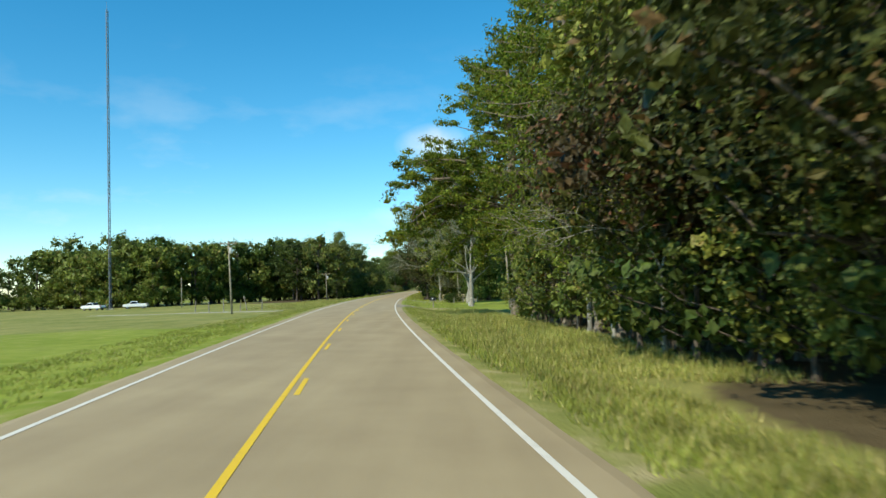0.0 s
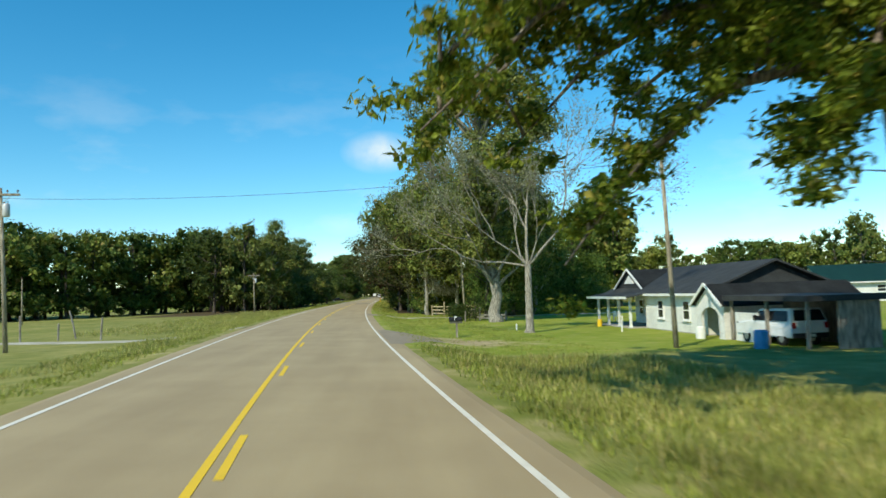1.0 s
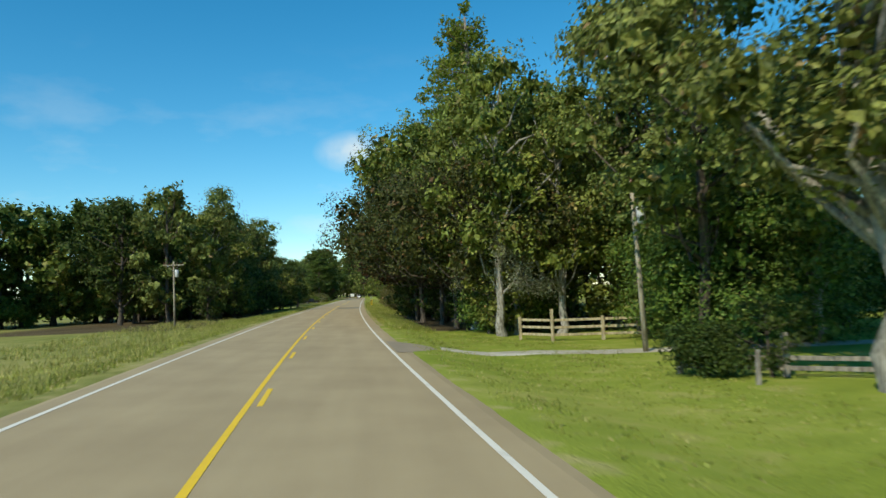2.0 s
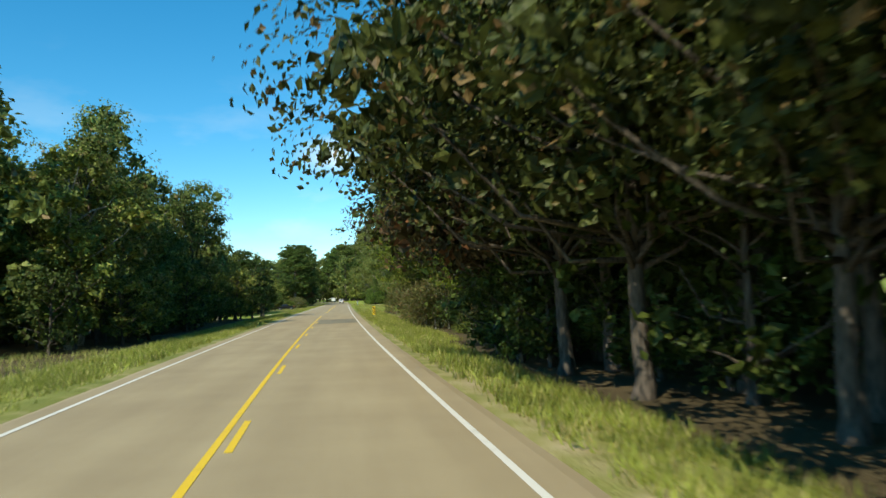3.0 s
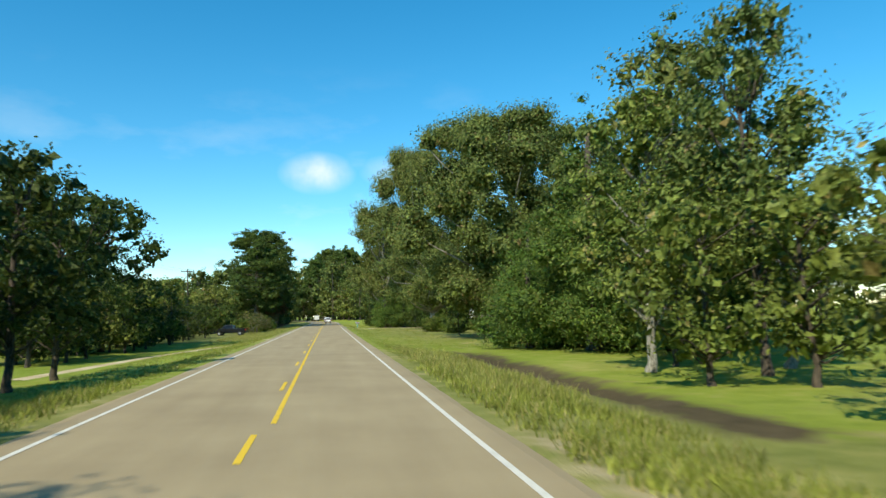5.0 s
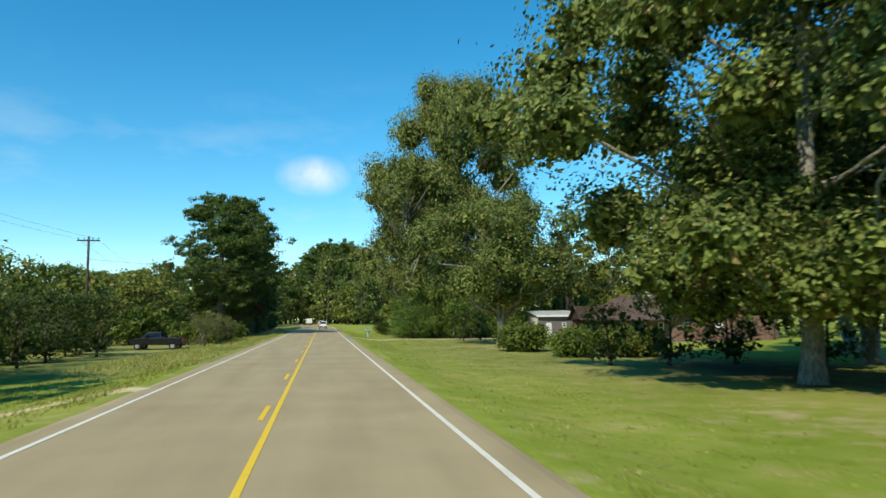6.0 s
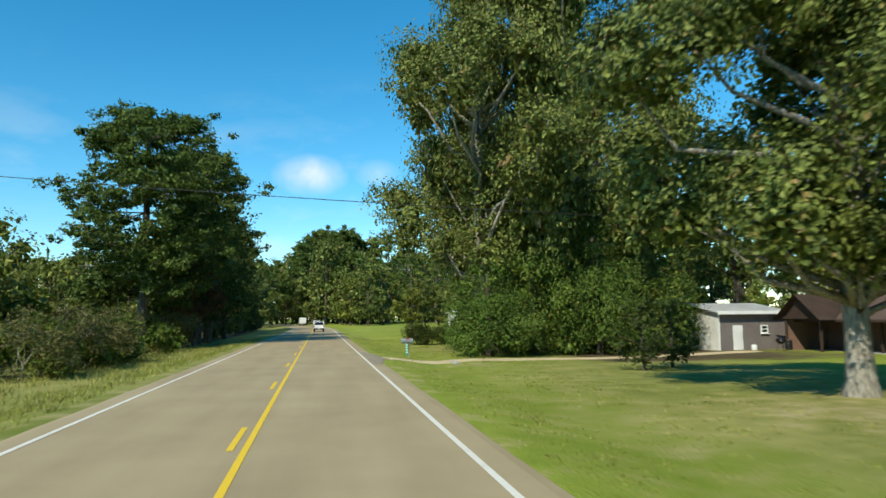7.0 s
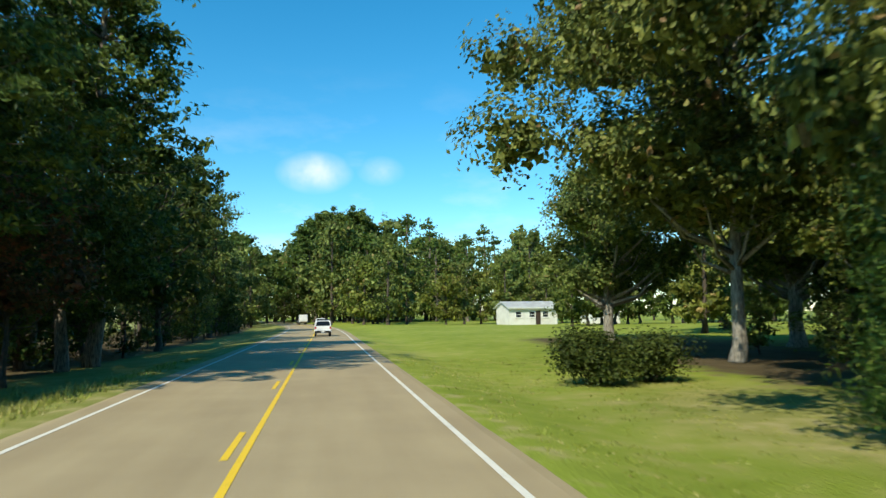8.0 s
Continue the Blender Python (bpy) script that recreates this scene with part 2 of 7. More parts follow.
def asphalt_material(name, tones, line_wear=True):
    """Worn chip-seal: pale brownish grey stone, darker wheel tracks' worth of blotches, fine grit."""
    m, n, l, bsdf = node_material(name)
    co = n.new("ShaderNodeTexCoord")
    mp = n.new("ShaderNodeMapping")
    mp.inputs["Scale"].default_value = (1.0, 0.09, 1.0)
    streak, blotch, grit = (n.new("ShaderNodeTexNoise") for _ in range(3))
    streak.inputs["Scale"].default_value, streak.inputs["Detail"].default_value = 1.3, 3.0
    blotch.inputs["Scale"].default_value, blotch.inputs["Detail"].default_value = 0.5, 6.0
    grit.inputs["Scale"].default_value, grit.inputs["Detail"].default_value = 60.0, 4.0
    l.new(co.outputs["Object"], mp.inputs["Vector"])
    l.new(mp.outputs["Vector"], streak.inputs["Vector"])
    l.new(co.outputs["Object"], blotch.inputs["Vector"])
    l.new(co.outputs["Object"], grit.inputs["Vector"])
    s = n.new("ShaderNodeMath")
    s.operation = "ADD"
    l.new(streak.outputs["Fac"], s.inputs[0])
    l.new(blotch.outputs["Fac"], s.inputs[1])
    g = n.new("ShaderNodeMath")
    g.operation = "MULTIPLY_ADD"
    g.inputs[1].default_value = 0.5
    l.new(grit.outputs["Fac"], g.inputs[0])
    l.new(s.outputs["Value"], g.inputs[2])
    r = n.new("ShaderNodeMapRange")
    r.inputs["From Min"].default_value, r.inputs["From Max"].default_value = 0.85, 1.65
    l.new(g.outputs["Value"], r.inputs["Value"])
    ramp = n.new("ShaderNodeValToRGB")
    ramp.color_ramp.elements[0].color, ramp.color_ramp.elements[1].color = (*tones[0], 1), (*tones[1], 1)
    l.new(r.outputs["Result"], ramp.inputs["Fac"])
    l.new(ramp.outputs["Color"], bsdf.inputs["Base Color"])
    bsdf.inputs["Roughness"].default_value = 0.85
    b = n.new("ShaderNodeBump")
    b.inputs["Strength"].default_value, b.inputs["Distance"].default_value = 0.5, 0.01
    l.new(grit.outputs["Fac"], b.inputs["Height"])
    l.new(b.outputs["Normal"], bsdf.inputs["Normal"])
    return m


M_GROUND = ground_material()
M_ROAD = asphalt_material("worn asphalt", ((0.31, 0.232, 0.128), (0.425, 0.33, 0.188)))
M_PATCH = asphalt_material("patch asphalt", ((0.17, 0.142, 0.088), (0.26, 0.222, 0.142)))
M_APRON = asphalt_material("driveway asphalt", ((0.22, 0.175, 0.12), (0.33, 0.27, 0.19)))
M_WHITE_LINE = surface("white road paint", [(0.45, 0.42, 0.35), (0.74, 0.7, 0.61)], 0.7, 3.0, 40.0, 0.1, spread=(0.2, 0.5))
M_YELLOW_LINE = surface("yellow road paint", [(0.5, 0.32, 0.03), (0.8, 0.52, 0.025)], 0.7, 3.0, 40.0, 0.1, spread=(0.2, 0.45))
M_GRAVEL = surface("pale gravel", [(0.3, 0.27, 0.2), (0.42, 0.38, 0.3), (0.58, 0.54, 0.45)], 0.95, 0.8, 25.0, 0.6)
M_SAND = surface("sandy dirt", [(0.42, 0.3, 0.16), (0.56, 0.43, 0.25), (0.66, 0.55, 0.36)], 0.95, 0.6, 20.0, 0.5)
M_CLAY = surface("red clay soil", [(0.17, 0.12, 0.055), (0.25, 0.16, 0.08), (0.33, 0.26, 0.12)], 0.95, 0.7, 14.0, 0.5)
M_BLADE = foliage("tall grass", (0.22, 0.25, 0.05), (0.4, 0.385, 0.11), (0.5, 0.42, 0.17), 0.2, 0.35, 0.7)
M_BLADE_GREEN = foliage("green grass", (0.19, 0.225, 0.035), (0.36, 0.38, 0.085), (0.48, 0.41, 0.17), 0.14, 0.35, 0.7)
M_PINE = foliage("pine needles", (0.06, 0.1, 0.012), (0.25, 0.3, 0.035), (0.3, 0.26, 0.05), 0.1, 0.45)
M_PINE_DARK = foliage("dark pine needles", (0.035, 0.068, 0.014), (0.14, 0.19, 0.036), None, 0, 0.25)
M_OAK = foliage("oak leaves", (0.06, 0.088, 0.018), (0.24, 0.275, 0.07), (0.28, 0.2, 0.08), 0.04, 0.22)
M_OLIVE = foliage("olive leaves", (0.07, 0.1, 0.015), (0.25, 0.28, 0.058), (0.3, 0.24, 0.08), 0.06, 0.22)
M_FARLEAF = foliage("mid-green leaves of the far wood", (0.04, 0.075, 0.014), (0.135, 0.18, 0.034), None, 0, 0.3)
M_SCRUB = foliage("dry scrub leaves", (0.07, 0.085, 0.02), (0.22, 0.22, 0.07), (0.27, 0.18, 0.08), 0.14, 0.3)
# dark leaf tone; on shaded undergrowth and bushes it stands in for shade
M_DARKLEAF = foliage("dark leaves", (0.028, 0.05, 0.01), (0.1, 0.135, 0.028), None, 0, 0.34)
M_BROWNLEAF = foliage("turning leaves", (0.07, 0.065, 0.02), (0.2, 0.14, 0.06), (0.26, 0.12, 0.05), 0.3, 0.3)
# leaf colour darkened to stand in for deep shade under the near wood
M_SHADE_LEAF = foliage("leaves darkened for deep shade", (0.025, 0.035, 0.009), (0.095, 0.105, 0.026), (0.16, 0.1, 0.04), 0.08, 0.2)
M_RUST = foliage("rust-tinged leaves", (0.03, 0.027, 0.01), (0.1, 0.072, 0.032), (0.18, 0.085, 0.04), 0.14, 0.22)
M_YELLOWLEAF = foliage("yellowing leaves", (0.12, 0.12, 0.015), (0.32, 0.25, 0.035), (0.42, 0.24, 0.04), 0.2, 0.35)
M_GREYLEAF = foliage("grey-green sparse leaves", (0.14, 0.155, 0.075), (0.32, 0.325, 0.19), (0.4, 0.38, 0.26), 0.2, 0.35)
M_CEDAR = foliage("cedar sprays", (0.04, 0.085, 0.012), (0.15, 0.215, 0.036), (0.2, 0.21, 0.05), 0.08, 0.16)
M_YOUNG = foliage("young green leaves", (0.054, 0.094, 0.013), (0.156, 0.209, 0.033), (0.228, 0.209, 0.048), 0.12, 0.3)
M_BARK_PINE = bark("pine bark", (0.08, 0.06, 0.045), (0.32, 0.26, 0.2))
M_BARK_GREY = bark("grey bark", (0.13, 0.115, 0.09), (0.4, 0.37, 0.31))
M_BARK_DARK = bark("dark bark", (0.035, 0.028, 0.02), (0.13, 0.1, 0.075))
M_POLE = bark("weathered pole wood", (0.16, 0.13, 0.09), (0.4, 0.35, 0.26), 2.0)
M_POLE_DARK = bark("creosoted pole wood", (0.03, 0.024, 0.018), (0.09, 0.07, 0.05), 2.0)
M_FENCE = bark("fence wood", (0.26, 0.2, 0.11), (0.52, 0.43, 0.27), 2.0)
M_FENCE_OLD = bark("old grey fence wood", (0.14, 0.12, 0.1), (0.34, 0.31, 0.26), 2.0)
M_SIDING = surface("white painted siding", [(0.58, 0.57, 0.53), (0.8, 0.79, 0.75)], 0.6, 1.2, 9.0, 0.1, spread=(0.3, 0.55))
M_TRIM = plain("white trim", (0.8, 0.8, 0.77), 0.5)
M_ROOF_DARK = surface("dark asphalt shingles", [(0.018, 0.02, 0.022), (0.045, 0.05, 0.052)], 0.9, 1.5, 14.0, 0.4)
M_ROOF_GREEN = plain("dark green metal roof", (0.02, 0.075, 0.06), 0.45)
M_ROOF_BROWN = surface("brown shingles", [(0.075, 0.045, 0.034), (0.13, 0.082, 0.06)], 0.9, 1.0, 12.0, 0.4)
M_ROOF_WHITE = plain("white metal roof", (0.78, 0.78, 0.76), 0.4)
M_GREYWALL = surface("taupe metal siding", [(0.15, 0.125, 0.12), (0.2, 0.17, 0.16)], 0.6, 1.0, 8.0, 0.05)
M_CONCRETE = surface("concrete", [(0.3, 0.29, 0.26), (0.45, 0.43, 0.39)], 0.9, 2.0, 25.0, 0.3)
M_BLACK = plain("black plastic", (0.012, 0.012, 0.013), 0.45)
M_BLACK_METAL = plain("black metal", (0.018, 0.018, 0.02), 0.35, 0.3)
M_STEEL = plain("galvanised steel", (0.45, 0.46, 0.47), 0.45, 0.8)
M_MAST = plain("grey mast steel", (0.16, 0.17, 0.19), 0.6, 0.2)
M_WIRE = plain("cable", (0.02, 0.02, 0.022), 0.6)
M_INSUL = plain("brown insulator", (0.12, 0.05, 0.03), 0.25)
M_TRANSF = plain("grey transformer paint", (0.55, 0.56, 0.56), 0.4, 0.1)
M_CARWHITE = plain("white car paint", (0.78, 0.79, 0.8), 0.2)
M_CARBLACK = plain("black car paint", (0.014, 0.015, 0.017), 0.2)
M_CARGREY = plain("grey car paint", (0.12, 0.125, 0.13), 0.22, 0.4)
M_TYRE = plain("rubber", (0.015, 0.015, 0.015), 0.85)
M_REDLAMP = plain("red tail lamp", (0.4, 0.012, 0.012), 0.2)
M_GLASS = glass_material("window glass")
M_SIGN_YELLOW = plain("yellow sign sheet", (0.85, 0.55, 0.02), 0.4)
M_SIGN_GREEN = plain("green sign sheet", (0.02, 0.35, 0.2), 0.4)
M_REDCLOTH = plain("faded red cloth", (0.35, 0.1, 0.08), 0.8)
M_RED = plain("red reflector", (0.5, 0.02, 0.02), 0.25)
M_BLUE = plain("blue plastic", (0.02, 0.28, 0.6), 0.35)
M_YELLOW_TOY = plain("yellow plastic", (0.8, 0.5, 0.03), 0.35)
M_DARKWOOD = plain("dark brown timber", (0.05, 0.03, 0.022), 0.7)
M_DOORWHITE = plain("white door paint", (0.75, 0.74, 0.72), 0.4)
M_BUFF = plain("buff chimney block", (0.5, 0.44, 0.36), 0.85)


def brick_material():
    m, n, l, bsdf = node_material("red-brown brick")
    co, mp, br = n.new("ShaderNodeTexCoord"), n.new("ShaderNodeMapping"), n.new("ShaderNodeTexBrick")
    mp.inputs["Rotation"].default_value = (radians(90), 0, 0)
    br.inputs["Scale"].default_value = 1.0
    br.inputs["Brick Width"].default_value, br.inputs["Row Height"].default_value, br.inputs["Mortar Size"].default_value = 0.17, 0.06, 0.008
    br.inputs["Color1"].default_value, br.inputs["Color2"].default_value = (0.13, 0.05, 0.035, 1), (0.2, 0.085, 0.055, 1)
    br.inputs["Mortar"].default_value = (0.22, 0.18, 0.15, 1)
    l.new(co.outputs["Object"], mp.inputs["Vector"])
    l.new(mp.outputs["Vector"], br.inputs["Vector"])
    l.new(br.outputs["Color"], bsdf.inputs["Base Color"])
    bsdf.inputs["Roughness"].default_value = 0.9
    return m


M_BRICK = brick_material()

# ---- the lie of the land ----
STEP_Y = np.arange(-400.0, 1400.1, 2.0)
HEAD = np.interp(STEP_Y, [-400.0] + ROAD_Y + [400.0, 440.0, 480.0, 1400.0], [ROAD_HEAD[0]] + ROAD_HEAD + [2.5, 7.0, 9.0, 9.0])
ROAD_X = np.concatenate([[0.0], np.cumsum(-np.tan(np.radians((HEAD[1:] + HEAD[:-1]) / 2)) * 2.0)])
ROAD_X -= np.interp(330.0, STEP_Y, ROAD_X)
HALF = ROAD_HALF


def road_x(y):
    return float(np.interp(y, STEP_Y, ROAD_X))


def bank(y):
    return float(np.interp(y, ROAD_Y, ROAD_BANK))


def ease(a):
    a = min(max(a, 0.0), 1.0)
    return a * a * (3 - 2 * a)


def height(u, y):
    """Height of the ground at u metres to the right of the road's middle."""
    b = bank(y)
    if abs(u) <= 3.7:
        return b * u
    wave = 0.12 * noise.noise((u * 0.09, y * 0.06, 0.0)) * ease((abs(u) - 5) / 8)
    if u > 0:
        dip = -0.22 * math.exp(-((u - 6.2) / 1.5) ** 2)
        dip -= 0.3 * math.exp(-((u - 8.9) / 0.7) ** 2) * ease((y - 203) / 4) * ease((234 - y) / 6)
        far = -0.6 + 0.25 * ease((y - 235) / 40) + 0.6 * ease((y - 315) / 60)
        return b * 3.7 + (far - b * 3.7) * ease((u - 3.7) / 6.5) + dip + wave
    far = -0.45
    dip = -0.15 * math.exp(-((u + 6.2) / 1.5) ** 2)
    return -b * 3.7 + (far + b * 3.7) * ease((-u - 3.7) / 6.5) + dip + wave


def ground_z(x, y):
    return height(x - road_x(y), y)


def spot(u, y):
    return Vector((road_x(y) + u, y, height(u, y)))


# ---- small mesh kit ----


def finish(name, bm, material, parent=None, label="", smooth=False):
    me = bpy.data.meshes.new(name)
    bm.normal_update()
    bm.to_mesh(me)
    bm.free()
    for m in material if isinstance(material, (list, tuple)) else [material]:
        me.materials.append(m)
    if smooth:
        me.polygons.foreach_set("use_smooth", [True] * len(me.polygons))
    ob = new(name, me)
    if parent is not None:
        ob.parent = parent
    if label:
        ob["label"] = label
    return ob


def part(name, bm, material, parent, label="", smooth=False):
    return finish(name, bm, material, parent, label, smooth)


def thing(name, place, turn=0.0, label="", category="", group="", kind=""):
    ob = new(name)
    ob.matrix_basis = pose(place[0], place[1], place[2], 0, 0, turn)
    return tagged(ob, label, category, group, kind)


def box(bm, lo, hi, bevel=0.0, tilt=None):
    """A box between two corners, its edges rounded by bevel."""
    lo, hi = Vector(lo), Vector(hi)
    m = Matrix.Translation((lo + hi) / 2) @ Matrix.Diagonal((*(hi - lo), 1))
    if tilt is not None:
        m = tilt @ m
    got = bmesh.ops.create_cube(bm, size=1, matrix=m)
    if bevel:
        vs = set(got["verts"])
        bmesh.ops.bevel(bm, geom=[e for e in bm.edges if e.verts[0] in vs and e.verts[1] in vs], offset=bevel, segments=2, affect="EDGES")
    return bm


def boxes(*pairs, bevel=0.0):
    bm = bmesh.new()
    for lo, hi in pairs:
        box(bm, lo, hi, bevel)
    return bm


def tube(bm, points, radii, sides=7, cap=True):
    """A tapered tube along points."""
    rings = []
    for i, p in enumerate(points):
        p = Vector(p)
        a = Vector(points[max(i - 1, 0)])
        b = Vector(points[min(i + 1, len(points) - 1)])
        d = (b - a).normalized()
        s = d.orthogonal().normalized()
        t = d.cross(s)
        rings.append([bm.verts.new(p + (s * math.cos(k * math.tau / sides) + t * math.sin(k * math.tau / sides)) * radii[i]) for k in range(sides)])
    for r0, r1 in zip(rings, rings[1:]):
        for k in range(sides):
            bm.faces.new((r0[k], r0[(k + 1) % sides], r1[(k + 1) % sides], r1[k]))
    if cap:
        bm.faces.new(rings[-1])
        bm.faces.new(list(reversed(rings[0])))
    return bm


def prism(bm, outline, axis, lo, hi):
    """An outline in two axes, drawn out along the third from lo to hi."""
    def put(p, v):
        q = list(p)
        q.insert(axis, v)
        return bm.verts.new(q)
    a, b = [put(p, lo) for p in outline], [put(p, hi) for p in outline]
    n = len(a)
    bm.faces.new(a)
    bm.faces.new(list(reversed(b)))
    for k in range(n):
        bm.faces.new((a[k], b[k], b[(k + 1) % n], a[(k + 1) % n]))
    bmesh.ops.recalc_face_normals(bm, faces=bm.faces)
    return bm


def mesh_from(name, verts, faces, material, smooth=False):
    me = bpy.data.meshes.new(name)
    me.from_pydata(verts.tolist() if hasattr(verts, "tolist") else verts, [], faces.tolist() if hasattr(faces, "tolist") else faces)
    me.materials.append(material)
    if smooth:
        me.polygons.foreach_set("use_smooth", [True] * len(me.polygons))
    return me


# ---- ground, road, markings ----


def cover(u, y):
    """Shares of sand, rough grass and litter on the ground (the rest is mown grass)."""
    y += 5.0 * noise.noise((u * 0.06, y * 0.05, 8.0)) * ease((abs(u) - 9) / 8)
    sand = rough = litter = 0.0
    if u > 0:
        if y < 61:
            rough = 1.0 if u > 4 else 0.75
            litter = ease((u - 6.4 - 4.1 * ease((y - 11) / 8)) / 2) * ease((47 - y) / 5)
        elif y < 116:
            rough = 0.25 + 0.3 * ease((u - 30) / 30)
            sand = 1.1 * math.exp(-((u - 6.0 - 0.35 * (70 - y)) / 1.2) ** 2 - ((y - 68.4) / 2.6) ** 2) + 0.6 * math.exp(-((u - 9.6) / 2.4) ** 2 - ((y - 67.0) / 1.2) ** 2)
            sand += 0.7 * math.exp(-((u - 5.0) / 0.7) ** 2 - ((y - 64.0) / 1.4) ** 2) + 0.35 * math.exp(-((u - 11) / 2.2) ** 2 - ((y - 84) / 2.0) ** 2)
        elif y < 200:
            rough = 1.0
            litter = ease((u - 6.6 + 1.2 * ease((150 - y) / 8)) / 1.4) * ease((184 - y) / 8)
            sand = 0.5 * math.exp(-((u - 4.0) / 0.5) ** 2)
        else:
            rough = 0.6 * ease((228 - y) / 10) * ease((10 - u) / 2) + 0.25 + 0.9 * math.exp(-((u - 14) / 6.5) ** 2 - ((y - 272) / 26) ** 2) + 0.6 * math.exp(-((u - 11) / 4) ** 2 - ((y - 311) / 6) ** 2)
            # first term: a darker strip along the dip at u 8.9
            litter = 0.95 * math.exp(-((u - 8.9) / 1.2) ** 2) * ease((234 - y) / 6) + 0.75 * math.exp(-((u - 19) / 5.5) ** 2 - ((y - 252) / 10) ** 2) + 0.8 * ease((u - 12) / 3) * ease((y - 291) / 4) * ease((352 - y) / 8)
            sand = 0.46 * math.exp(-((u - 12.5) / 3.5) ** 2 - ((y - 276) / 7) ** 2) + 0.4 * math.exp(-((u - 12) / 3) ** 2 - ((y - 240) / 5) ** 2) + 0.35 * math.exp(-((u - 11) / 4) ** 2 - ((y - 308) / 6) ** 2) + 0.7 * math.exp(-((u - 7.6) / 1.3) ** 2 - ((y - 293.6) / 1.3) ** 2)
    else:
        if y < 45:
            rough = 0.15 + 0.3 * ease((-u - 9) / 20)
        elif y < 132:
            rough = 0.9
        elif y < 208:
            rough = 0.85
            litter = ease((-u - 8.5) / 2)
        elif y < 256:
            rough = 0.25
        else:
            rough = 0.7
            litter = 0.8 * ease((-u - 8) / 3) * ease((y - 315) / 6)
    if 3.2 < abs(u) < 4.1:
        sand = max(sand, 0.26)
    litter *= ease((34 - abs(u)) / 12)
    return sand, rough, litter


def build_ground():
    us = [-1500, -700, -350, -180, -110, -75, -55, -42, -33, -27, -22, -18, -15.5, -13, -11.5, -10, -9, -8, -7.2, -6.4, -5.6, -5, -4.4, -4, -3.7, -3.3,
          0, 3.3, 3.7, 4, 4.4, 5, 5.6, 6.4, 7.2, 8, 9, 10, 11.5, 13, 15.5, 18, 22, 27, 33, 42, 55, 75, 110, 180, 350, 700, 1500]
    ys = list(np.arange(-390, -50, 40.0)) + list(np.arange(-50, 430, 2.0)) + list(np.arange(430, 700, 15.0)) + list(np.arange(700, 1400, 100.0)) + [2600.0]
    verts, cols = [], []
    for y in ys:
        for u in us:
            z = height(u, y) - (0.06 if abs(u) < 3.5 else 0.0)
            verts.append((road_x(min(y, 1390)) + u, y, z))
            cols.append((*cover(u, y), 1.0))
    w = len(us)
    faces = [(i * w + j, i * w + j + 1, (i + 1) * w + j + 1, (i + 1) * w + j) for i in range(len(ys) - 1) for j in range(w - 1)]
    me = mesh_from("ground", verts, faces, M_GROUND, True)
    layer = me.color_attributes.new("cover", "FLOAT_COLOR", "POINT")
    layer.data.foreach_set("color", [c for v in cols for c in v])
    return tagged(new("ground", me), "wide grassy ground with rough verges and shallow ditches", "ground", kind="structure")


def strip(name, material, left, right, y0, y1, lift, step=2.0, label="", ends=None):
    """A band along the road between two offsets from its middle, with a thickness."""
    n = max(2, int(math.ceil((y1 - y0) / step)) + 1)
    bm = bmesh.new()
    rows = []
    for k in range(n):
        y = y0 + (y1 - y0) * k / (n - 1)
        l, r = (left(y), right(y)) if callable(left) else (left, right)
        a, b = road_x(y) + l, road_x(y) + r
        rows.append([bm.verts.new((a, y, height(l, y) + lift)), bm.verts.new((b, y, height(r, y) + lift))])
    for p, q in zip(rows, rows[1:]):
        bm.faces.new((p[0], p[1], q[1], q[0]))
    return finish(name, bm, material, label=label)


build_ground()
bm = bmesh.new()
edge_us = [-HALF - 0.75, -HALF - 0.35, -HALF, -1.5, 0, 1.5, HALF, HALF + 0.4, HALF + 0.8]
rows = []
for y in list(np.arange(-390, -50, 20.0)) + list(np.arange(-50, 560, 1.0)):
    row = []
    for k, u in enumerate(edge_us):
        uu = u + (0.16 * noise.noise((y * 0.35, u, 3.0)) if k in (0, 8) else 0)
        low = -0.05 if k in (0, 8) else 0.012
        row.append(bm.verts.new((road_x(y) + uu, y, height(max(-3.7, min(3.7, uu)), y) + low)))
    rows.append(row)
for p, q in zip(rows, rows[1:]):
    for k in range(len(edge_us) - 1):
        bm.faces.new((p[k], p[k + 1], q[k + 1], q[k]))
road = tagged(finish("road", bm, M_ROAD), "two-lane road of worn pale brownish asphalt", "road", kind="structure")
for name, l, r, y0, y1, m, lab in (
        ("edge_line", HALF - 0.047, HALF + 0.047, -60, 520, M_WHITE_LINE, "white painted edge line"),
        ("edge_line", -HALF - 0.047, -HALF + 0.047, -60, 520, M_WHITE_LINE, "white painted edge line"),
        ("centre_line", -0.14, -0.045, -60, 184, M_YELLOW_LINE, "solid yellow centre line"),
        ("centre_line", 0.055, 0.15, 200, 520, M_YELLOW_LINE, "solid yellow centre line")):
    tagged(strip(name, m, l, r, y0, y1, 0.017, 1.0), lab, "road marking", kind="structure")
for k in range(27):
    y = DASH_A + k * DASH_STEP
    if y < 186:
        tagged(strip("centre_dash", M_YELLOW_LINE, 0.055, 0.15, y, y + DASH_STEP * 0.25, 0.017, 0.7), "short yellow centre dash", "road marking", "centre dashes", "structure")
for k in range(34):
    y = DASH_B + k * DASH_STEP
    if y > 196:
        tagged(strip("centre_dash", M_YELLOW_LINE, -0.15, -0.055, y, y + DASH_STEP * 0.25, 0.017, 0.7), "short yellow centre dash", "road marking", "centre dashes", "structure")
tagged(strip("asphalt_patch", M_PATCH, 0.16, HALF - 0.08, 161.6, 171.6, 0.015, 1.0), "darker grey asphalt repair patch in the lane", "patch", kind="structure")

